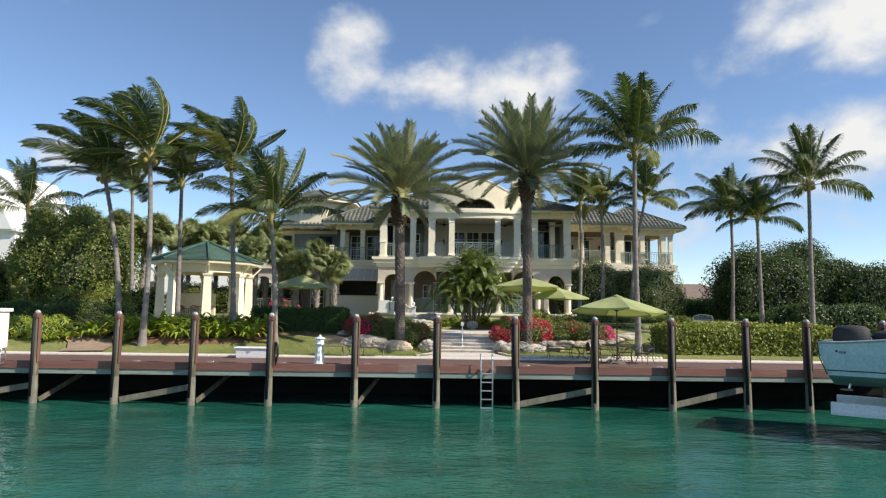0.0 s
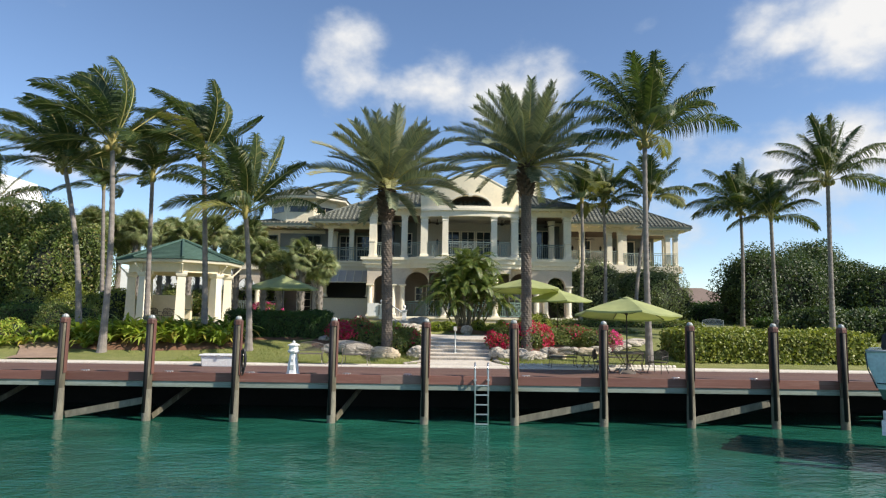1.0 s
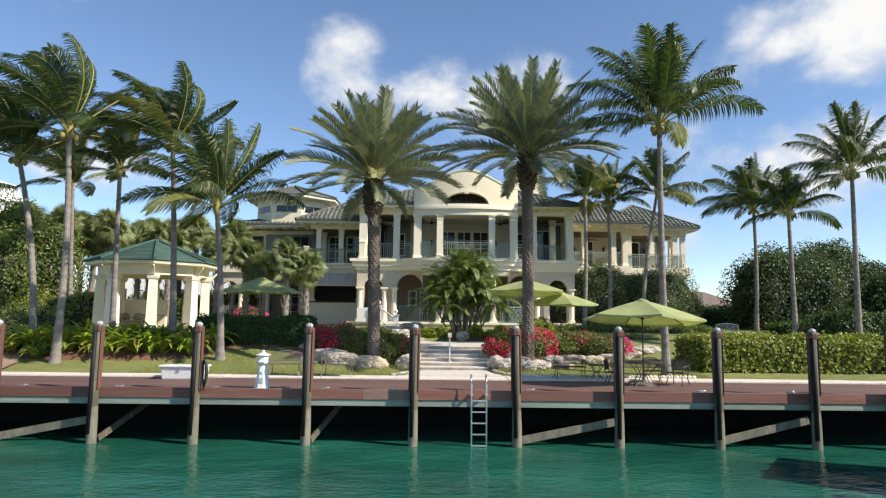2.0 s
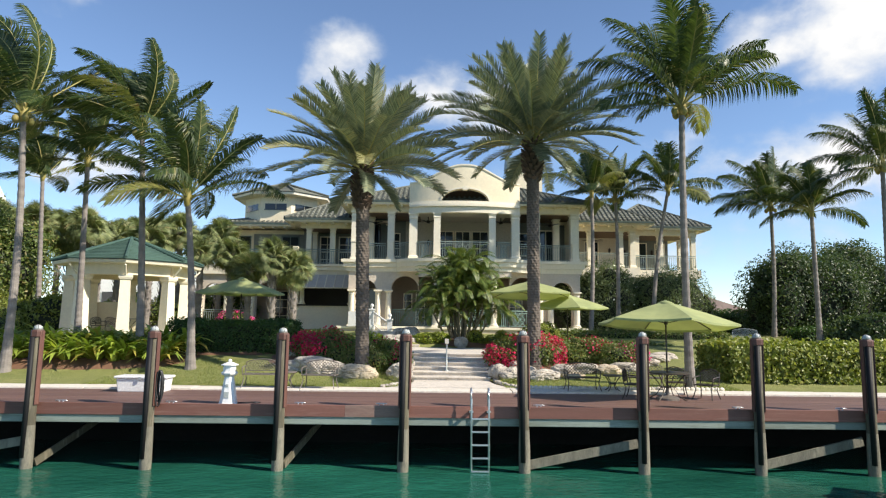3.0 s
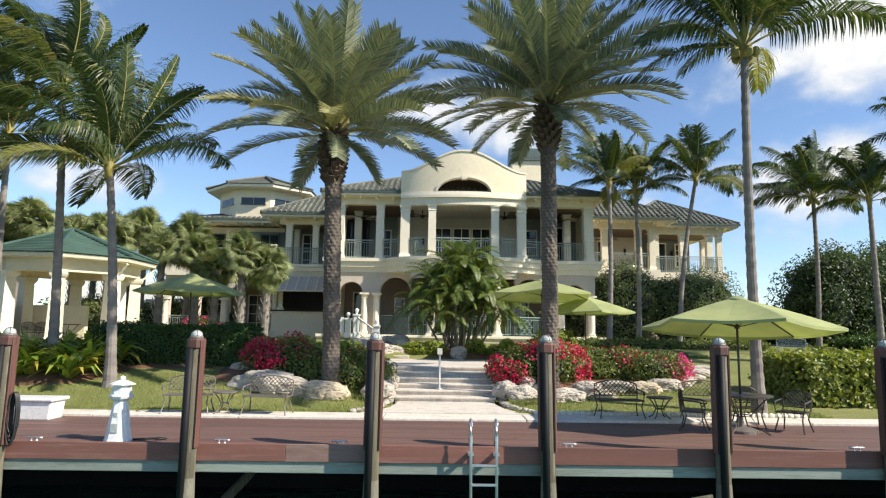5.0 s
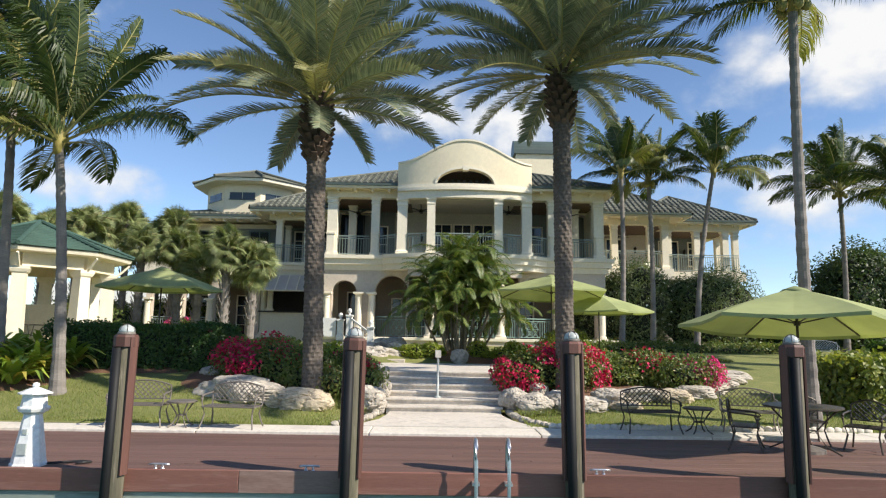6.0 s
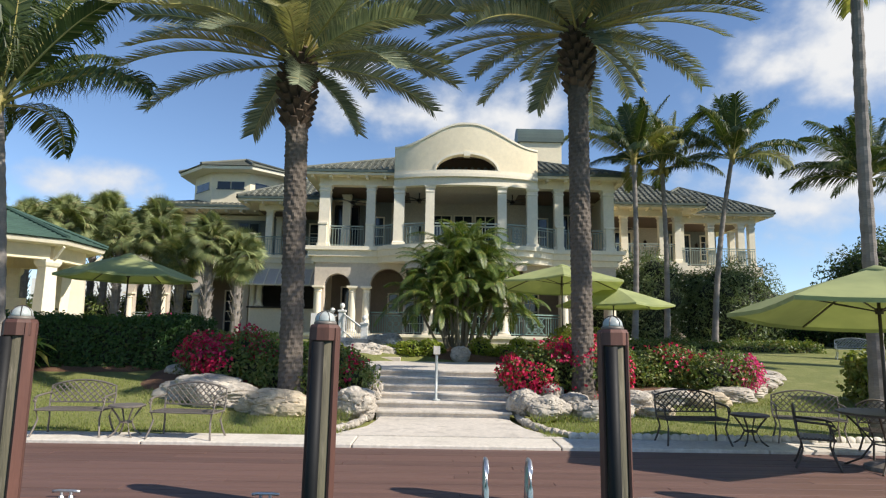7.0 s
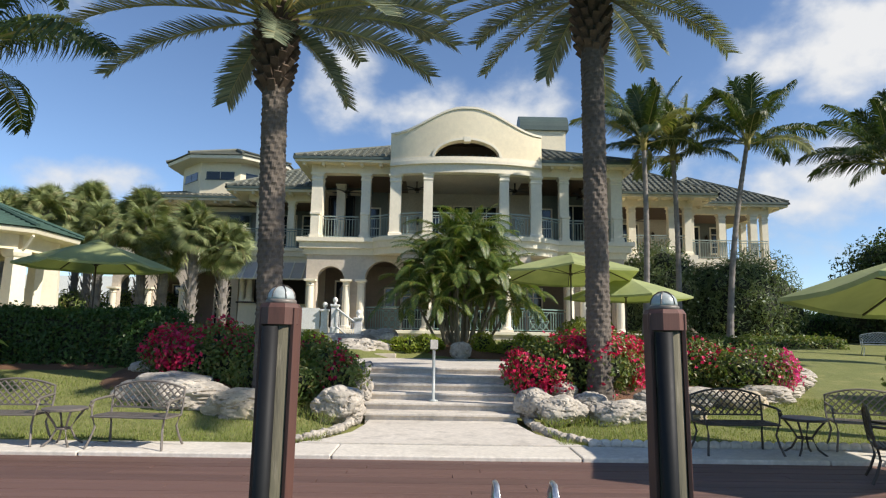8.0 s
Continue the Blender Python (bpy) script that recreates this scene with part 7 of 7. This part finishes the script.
def sabal_palm(x, y, z, h, seed, scale=1.0, count=62):
    rr = random.Random(seed)
    t = thing("fan_palm", (x, y, z), "round-headed fan palm with a rough criss-cross trunk", "palm tree", "fan palms behind the lawn")
    b = bmesh.new()
    ringed_trunk(b, bend((x, y, z - 0.2), (x + rr.uniform(-0.15, 0.15), y, z + h), 0.05, 6), 0.19, 0.17, 0.03, 0.12, 10)
    for k in range(int(h * 16)):
        a = k * 2.39996
        zz = z + 0.6 + (h - 0.5) * k / (h * 16)
        d = Vector((math.cos(a), math.sin(a), 0))
        c = Vector((x, y, zz)) + d * 0.17
        bar(b, c, c + d * 0.12 + Vector((0, 0, 0.26)), 0.06, 0.025)
    part("trunk", b, M["trunk_coco"], t)
    for k in range(count):
        f = (k + 0.5) / count
        a = k * 2.39996
        e = 88 - 150 * f
        m = Matrix.Translation((x, y, z + h)) @ Matrix.Rotation(a, 4, "Z") @ Matrix.Rotation(radians(-e + rr.uniform(-16, 16)), 4, "Y") @ Matrix.Rotation(rr.uniform(-1.1, 1.1), 4, "X") @ Matrix.Scale(scale * rr.uniform(0.85, 1.15), 4)
        put("fan_leaf", rr.choice(FANS), t, m)


for k, (x, y, h) in enumerate(((-8.1, 42.0, 3.9), (-7.0, 42.3, 3.3), (-12.9, 44.2, 4.3), (-11.1, 44.4, 4.2), (-17.5, 48.0, 5.6), (-20.0, 49.0, 5.6), (-22.4, 47.5, 5.4), (-15.5, 52.0, 5.4), (-9.9, 43.6, 3.3), (-24.5, 50, 6.4), (-18.8, 53, 6.4), (-21.5, 54, 6.6), (-27.5, 52, 6.4), (-16.5, 50.0, 6.4), (-13.6, 49.5, 5.9), (-23.0, 45.0, 6.0), (-26.0, 46.0, 6.5), (-30.0, 47.5, 6.5), (-20.2, 45.4, 5.8), (-11.6, 56.5, 6.4), (-16.0, 57.0, 6.7), (-25.5, 57.0, 7.0))):
    sabal_palm(x, y, lawn_height(x, y), h, 40 + k, 0.76 if y < 45 else 0.9)


# ---- hedges and shrubs ----
def shell_points(lobes, n, loose=0.0):
    """Places near the skin of a heap of ellipsoids, with their outward directions; those buried in a neighbour are left out."""
    area = np.array([l[3] * l[4] + l[4] * l[5] + l[3] * l[5] for l in lobes])
    pick = rng.choice(len(lobes), int(n * 1.6), p=area / area.sum())
    L = np.array(lobes)[pick]
    d = rng.normal(0, 1, (len(pick), 3))
    d /= np.linalg.norm(d, axis=1)[:, None]
    rad = rng.uniform(0.78, 1.08 + loose, (len(pick), 1)) + loose * 0.9 * np.array([[noise.noise(Vector(q) * 0.9)] for q in L[:, :3] + d * L[:, 3:]])
    p = L[:, :3] + d * L[:, 3:] * rad
    nrm = d / L[:, 3:]
    nrm /= np.linalg.norm(nrm, axis=1)[:, None]
    keep = np.ones(len(pick), bool)
    for l in lobes:
        inside = (((p - np.array(l[:3])) / np.array(l[3:])) ** 2).sum(1) < 0.55
        keep &= ~inside
    return p[keep][:n], nrm[keep][:n]


def shrub(name, lobes, n, length, width, leaf, label, category, group="", flowers=None, stems=True):
    cx, cy = np.mean([l[0] for l in lobes]), np.mean([l[1] for l in lobes])
    z0 = min(l[2] - l[5] for l in lobes)
    t = thing(name, (cx, cy, z0), label, category, group)
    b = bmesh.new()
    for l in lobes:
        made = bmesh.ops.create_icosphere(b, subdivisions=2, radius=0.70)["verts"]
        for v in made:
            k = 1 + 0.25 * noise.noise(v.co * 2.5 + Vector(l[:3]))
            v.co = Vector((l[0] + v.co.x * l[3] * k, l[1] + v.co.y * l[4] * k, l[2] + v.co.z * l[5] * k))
    tagged(part("shade_core", b, M["hedge_core"], t, "solid core, coloured dark for the shaded inside"), "solid core, coloured dark for the shaded inside", kind="stuff")
    p, nr = shell_points(lobes, n, 0.22 if category == "tree" or name == "oleander" else 0.30 if name == "bougainvillea" else 0.08)
    put("foliage", leaf_cloud("foliage", p, nr, length, width, M[leaf]), t)
    if flowers:
        mat_f, count, flen, cond = flowers
        p, nr = shell_points(lobes, count * 3, 0.30 if name == "bougainvillea" else 0.08)
        clump = np.array([noise.noise(Vector(q) * 1.6) for q in p])
        keep = clump > cond
        p, nr = p[keep][:count] + nr[keep][:count] * 0.05, nr[keep][:count]
        if len(p):
            put("blossom", leaf_cloud("blossom", p, nr, flen, flen * 0.8, M[mat_f], 0.9), t)
    return t


def heap(x0, x1, y0, y1, z0, z1, n, seed, size):
    """Lobes that fill a stretch of ground with an uneven top."""
    rr = random.Random(seed)
    out = []
    for k in range(n):
        f = (k + 0.5) / n
        x = x0 + (x1 - x0) * f + rr.uniform(-0.3, 0.3) * size
        y = rr.uniform(y0, y1)
        top = z1 * rr.uniform(0.86, 1.0) + z0 * 0.0
        h = (top - z0) / 2
        out.append((x, y, z0 + h, size * rr.uniform(0.8, 1.2), size * rr.uniform(0.7, 1.0), h))
    crown = []
    for l in out:
        if size > 1.05:
            for q in range(5):
                a, e = rr.uniform(0, 6.28), rr.uniform(-0.2, 1.3)
                s = rr.uniform(0.35, 0.6)
                crown.append((l[0] + l[3] * 0.75 * math.cos(a) * math.cos(e), l[1] + l[4] * 0.75 * math.sin(a) * math.cos(e), l[2] + l[5] * 0.78 * math.sin(e), l[3] * s, l[4] * s, min(l[5], l[3]) * s))
    return out + crown


def clipped_hedge(name, x0, x1, y0, y1, z0, z1, n, length, width, leaf, label, rough=0.06):
    """A clipped hedge: a box of dense leaves with a slightly wavy skin."""
    t = thing(name, ((x0 + x1) / 2, (y0 + y1) / 2, z0), label, "hedge")
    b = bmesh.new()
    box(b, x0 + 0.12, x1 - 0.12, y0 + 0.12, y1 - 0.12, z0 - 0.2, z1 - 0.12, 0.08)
    part("shade_core", b, M["hedge_core"], t, "solid core, coloured dark for the shaded inside")
    areas = np.array([(x1 - x0) * (z1 - z0), (x1 - x0) * (y1 - y0), (y1 - y0) * (z1 - z0), (y1 - y0) * (z1 - z0)])
    face = rng.choice(4, n, p=areas / areas.sum())
    u, v = rng.uniform(0, 1, n), rng.uniform(0, 1, n)
    X, Y, Z = x0 + (x1 - x0) * u, y0 + (y1 - y0) * v, z0 + (z1 - z0) * v
    p = np.stack([np.where(face == 2, x0, np.where(face == 3, x1, X)), np.where(face == 0, y0, np.where(face == 1, Y, y0 + (y1 - y0) * u)), np.where(face == 1, z1, Z)], 1)
    nr = np.stack([np.where(face == 2, -1.0, np.where(face == 3, 1.0, 0.0)), np.where(face == 0, -1.0, 0.0), np.where(face == 1, 1.0, 0.25)], 1)
    wave = np.array([noise.noise(Vector(q) * 1.1) for q in p]) * rough * 1.6
    p = p + nr * (wave + rng.normal(0, rough, n) - 0.02)[:, None]
    put("foliage", leaf_cloud("foliage", p, nr, length, width, M[leaf], 0.55), t)


clipped_hedge("sea_grape_hedge", 10.2, 17.8, 27.9, 30.4, 1.5, 2.68, 22000, 0.13, 0.105, "hedge_light", "broad light-green clipped hedge along the lawn", 0.09)
clipped_hedge("clipped_hedge", -9.0, -4.55, 31.0, 33.0, 2.0, 3.28, 17000, 0.085, 0.055, "hedge_dark", "dense dark-green clipped hedge on mulch")
clipped_hedge("boundary_hedge", 18.8, 40.0, 50.0, 52.0, 2.2, 4.3, 9000, 0.16, 0.1, "hedge_dark", "tall dark clipped boundary hedge", 0.1)
clipped_hedge("boundary_hedge", 18.4, 20.6, 47.5, 50.0, 2.3, 4.0, 4000, 0.12, 0.08, "hedge_dark", "dark clipped hedge beside the house end", 0.08)
clipped_hedge("boundary_hedge", -24.0, -18.2, 33.0, 34.6, 1.9, 3.4, 9000, 0.10, 0.07, "hedge_dark", "dark clipped hedge beside the path", 0.07)
clipped_hedge("low_hedge", 6.3, 16.5, 41.3, 42.4, 2.2, 2.95, 8000, 0.11, 0.07, "shrub_leaf", "low light-green hedge below the house", 0.08)
clipped_hedge("boundary_hedge", 20.5, 27.5, 41.0, 43.0, 2.2, 3.2, 6000, 0.13, 0.09, "hedge_dark", "dark hedge under the round trees", 0.1)

shrub("oleander", heap(9.3, 12.2, 45.6, 47.0, 2.4, 6.9, 5, 1, 1.15), 13500, 0.20, 0.05, "oleander_leaf", "tall oleander shrub with white blossom by the house", "shrub", "", ("white_flower", 110, 0.12, 0.1))
shrub("oleander", heap(12.9, 16.6, 45.2, 46.8, 2.4, 6.9, 6, 2, 1.15), 16000, 0.20, 0.05, "oleander_leaf", "tall oleander shrub with white blossom by the house", "shrub", "", ("white_flower", 130, 0.12, 0.1))
shrub("round_tree", heap(21.0, 24.5, 44.5, 47, 2.3, 7.6, 6, 3, 1.6), 26400, 0.18, 0.10, "tree_leaf", "dark rounded evergreen tree with dense foliage", "tree", "evergreens behind the hedge", ("white_flower", 50, 0.12, 0.15))
shrub("round_tree", heap(24.5, 28.5, 45, 48, 2.3, 8.3, 6, 4, 1.8), 28800, 0.18, 0.10, "tree_leaf", "dark rounded evergreen tree with dense foliage", "tree", "evergreens behind the hedge", ("white_flower", 50, 0.12, 0.15))
shrub("round_tree", heap(28.5, 33.5, 44, 47, 2.3, 6.9, 6, 5, 1.8), 26400, 0.18, 0.10, "tree_leaf", "dark rounded evergreen tree with pale blossom", "tree", "evergreens behind the hedge", ("white_flower", 120, 0.13, 0.05))
shrub("round_tree", heap(20.0, 25.0, 36.0, 38.0, 2.0, 3.9, 5, 6, 1.3), 16800, 0.18, 0.10, "tree_leaf", "dark evergreen shrub mass by the hedge", "tree", "evergreens behind the hedge")
shrub("garden_tree", heap(-26.2, -23.8, 41, 44, 2.4, 9.5, 5, 7, 1.7), 26400, 0.18, 0.10, "shrub_leaf", "tall leafy green tree beside the path", "tree", "leafy trees to the west")
shrub("garden_tree", heap(-24.5, -21.0, 40, 43, 2.4, 8.6, 6, 8, 1.6), 24000, 0.18, 0.10, "shrub_leaf", "tall leafy green tree beside the path", "tree", "leafy trees to the west")
shrub("garden_tree", heap(-34, -29, 42, 46, 2.4, 7.0, 6, 9, 2.0), 19200, 0.18, 0.10, "shrub_leaf", "leafy green tree at the garden edge", "tree", "leafy trees to the west")
shrub("garden_shrub", heap(-22.5, -17.5, 37.5, 39.5, 2.2, 4.6, 7, 10, 1.1), 9000, 0.16, 0.09, "hedge_light", "bright green shrub mass behind the gazebo path", "shrub")
shrub("garden_shrub", heap(-17.5, -15.7, 31.4, 32.6, 1.9, 3.7, 4, 11, 0.7), 4500, 0.12, 0.04, "shrub_leaf", "feathery green shrub beside the path", "shrub")
shrub("garden_shrub", heap(-20.0, -17.2, 29.0, 30.6, 1.6, 2.9, 5, 12, 0.7), 4500, 0.2, 0.05, "lily_leaf", "yellow-green leafy shrub beside the path", "shrub")
shrub("garden_shrub", heap(-21.0, -12.0, 50.5, 52.5, 2.6, 5.2, 7, 13, 1.4), 14000, 0.16, 0.08, "shrub_leaf", "green shrub mass behind the gazebo", "shrub")
shrub("magenta_bush", heap(-11.8, -10.4, 45.5, 46.5, 2.7, 4.0, 3, 14, 0.6), 1500, 0.1, 0.07, "shrub_leaf", "small magenta bougainvillea bush by the house", "shrub", "", ("bract_pink", 1500, 0.1, -0.2))
shrub("garden_shrub", heap(4.9, 6.0, 35.0, 36.0, 2.1, 3.5, 3, 15, 0.6), 3500, 0.12, 0.06, "hedge_light", "bright green round shrub beside the landing", "shrub")
shrub("garden_shrub", heap(-6.6, -2.6, 33.6, 34.8, 2.2, 3.05, 7, 26, 0.55), 6000, 0.11, 0.055, "hedge_light", "mixed green shrubs behind the flower bed", "shrub")
shrub("lime_shrub", heap(-0.5, 1.5, 36.9, 37.5, 2.35, 2.95, 5, 16, 0.35), 3000, 0.09, 0.05, "lime_leaf", "low lime-green shrub below the areca palm", "shrub", "lime shrubs by the landing")
shrub("lime_shrub", heap(2.5, 4.4, 36.9, 37.6, 2.35, 3.0, 5, 17, 0.38), 3200, 0.09, 0.05, "lime_leaf", "low lime-green shrub below the areca palm", "shrub", "lime shrubs by the landing")
shrub("garden_shrub", heap(-3.6, -1.4, 32.0, 33.2, 2.0, 2.95, 5, 18, 0.5), 4000, 0.12, 0.06, "lime_leaf", "yellow-green shrub behind the date palm", "shrub")
shrub("bougainvillea", heap(-3.95, -2.75, 29.5, 30.3, 1.9, 3.08, 5, 19, 0.5), 4200, 0.085, 0.055, "shrub_leaf", "bougainvillea heaped with crimson bracts", "shrub", "bougainvillea by the steps", ("bract", 3600, 0.08, -0.02))
shrub("bougainvillea", heap(-2.7, -1.1, 29.0, 29.9, 1.75, 2.72, 6, 20, 0.46), 6000, 0.10, 0.05, "shrub_leaf", "green bougainvillea with few crimson bracts", "shrub", "bougainvillea by the steps", ("bract", 260, 0.07, 0.25))
shrub("bougainvillea", heap(-0.95, -0.4, 29.2, 30.0, 1.75, 2.85, 4, 21, 0.40), 3600, 0.085, 0.055, "shrub_leaf", "bougainvillea heaped with crimson bracts", "shrub", "bougainvillea by the steps", ("bract", 700, 0.08, 0.2))
shrub("bougainvillea", heap(3.0, 4.9, 29.6, 30.4, 1.85, 2.98, 6, 22, 0.5), 5200, 0.085, 0.055, "shrub_leaf", "bougainvillea heaped with crimson bracts", "shrub", "bougainvillea by the steps", ("bract", 4200, 0.08, 0.0))
shrub("bougainvillea", heap(5.1, 7.6, 30.2, 31.4, 1.85, 2.85, 7, 23, 0.55), 8500, 0.09, 0.055, "shrub_leaf", "green bougainvillea with magenta bracts", "shrub", "bougainvillea by the steps", ("bract", 480, 0.08, 0.18))
shrub("bougainvillea", heap(7.45, 8.1, 30.4, 31.0, 1.85, 2.75, 3, 24, 0.42), 2200, 0.09, 0.055, "shrub_leaf", "bougainvillea with bright magenta bracts", "shrub", "bougainvillea by the steps", ("bract_pink", 2400, 0.08, -0.3))
shrub("garden_shrub", heap(6.5, 12.0, 38.5, 39.8, 2.2, 2.75, 8, 25, 0.6), 5000, 0.1, 0.06, "shrub_leaf", "low light-green border shrubs below the house", "shrub")


# strap-leaved lily clumps
def lily_mesh(seed):
    r = np.random.default_rng(seed)
    verts, faces = [], []
    for k in range(34):
        a = k * 2.39996 + r.uniform(-0.3, 0.3)
        d, s = Vector((math.cos(a), math.sin(a), 0)), Vector((-math.sin(a), math.cos(a), 0))
        L, e = r.uniform(0.7, 1.1), radians(r.uniform(40, 82))
        p = d * 0.05
        i = len(verts)
        w = r.uniform(0.035, 0.055)
        for q in range(5):
            ww = w * (1.0, 1.1, 1.0, 0.75, 0.05)[q]
            verts += [tuple(p - s * ww), tuple(p + s * ww)]
            ang = e - radians(26) * q * r.uniform(0.7, 1.2)
            p = p + (d * math.cos(ang) + Vector((0, 0, 1)) * math.sin(ang)) * (L / 4)
        for q in range(4):
            faces.append((i + 2 * q, i + 2 * q + 1, i + 2 * q + 3, i + 2 * q + 2))
    return arrays("lily_clump", verts, faces, M["lily_leaf"])


LILIES = [lily_mesh(k) for k in range(4)]
lr = random.Random(11)
for k in range(66):
    row = k % 3
    x = -15.9 + 7.7 * (k / 66) + lr.uniform(-0.15, 0.15)
    y = 29.45 + 0.75 * row + lr.uniform(-0.2, 0.2)
    if abs(x + 12.95) < 0.35 and y < 29.3:
        continue
    ob = tagged(new("spider_lily", LILIES[k % 4]), "spider lily clump with arching bright green strap leaves", "plant", "spider lilies in the mulch bed")
    ob.matrix_basis = pose(x, y, lawn_height(x, y) + 0.05, 0, 0, lr.uniform(0, 360)) @ Matrix.Scale(lr.uniform(1.25, 1.6), 4)
for x, y in ((-16.6, 29.0), (-16.9, 30.0), (-13.9, 28.7), (-17.4, 28.6)):
    ob = tagged(new("spider_lily", LILIES[1]), "spider lily clump with arching bright green strap leaves", "plant", "spider lilies in the mulch bed")
    ob.matrix_basis = pose(x, y, lawn_height(x, y) + 0.02, 0, 0, lr.uniform(0, 360)) @ Matrix.Scale(0.9, 4)

# far woods along the horizon
far = []
fr = random.Random(21)
for k in range(90):
    x = -190 + 400 * (k + fr.random()) / 90
    y = 95 + 50 * fr.random() + (20 if x > 10 else 0)
    s = fr.uniform(2.5, 4.5)
    top = fr.uniform(1.2, 2.4) if x > 0 else fr.uniform(2.0, 3.6)
    far.append((x, y, 2.4 + top * 0.6, s * 1.3, s, top))
p, nr = shell_points(far, 26000)
woods = tagged(new("far_woods", leaf_cloud("far_woods", p, nr, 0.9, 0.5, M["tree_leaf"])), "low green woods along the horizon", "woods", kind="stuff")

# lawn blades where the camera comes near
bl = 42000
bx = np.concatenate([rng.uniform(-9.5, -0.3, bl // 2), rng.uniform(2.9, 10.0, bl // 2)])
by = 26.5 + 3.6 * rng.uniform(0, 1, bl) ** 1.5
bz = np.array([lawn_height(x, y) for x, y in zip(bx, by)])
ok = ~((bx > -0.9) & (bx < 3.4) & (np.abs(bx - 1.35) < 1.5))
bx, by, bz = bx[ok], by[ok], bz[ok]
n = len(bx)
ang = rng.uniform(0, 2 * np.pi, n)
hgt = rng.uniform(0.03, 0.065, n)
base_p = np.stack([bx, by, bz - 0.01], 1)
side = np.stack([np.cos(ang), np.sin(ang), np.zeros(n)], 1) * 0.006
tip = base_p + np.stack([rng.normal(0, 0.02, n), rng.normal(0, 0.02, n), hgt + 0.01], 1)
v = np.stack([base_p - side, base_p + side, tip], 1).reshape(-1, 3)
f = np.arange(3 * n).reshape(-1, 3)
tagged(new("grass", arrays("grass", v, f, M["blade"])), "short green lawn grass blades", "grass", kind="stuff")

# ---- deck boards and paving slabs ----
for row in range(23):
    x = -30.5 - random.uniform(0, 3)
    k = row
    while x < 21.0:
        length = plank_lengths[k % 4]
        if x + length > 21.4:
            break
        put("deck_board", plank_meshes[k % 4], dock, Matrix.Translation((x, DOCK_Y + 0.055 + row * 0.14, DECK_Z - 0.04 + random.uniform(-0.002, 0.002))))
        x += length
        k += random.choice((1, 2, 3))
for k in range(24):
    put("slab", slab_mesh, seawall_cap, Matrix.Translation((-36 + 3.0 * k, 25.64, 1.302 + random.uniform(-0.004, 0.004))))
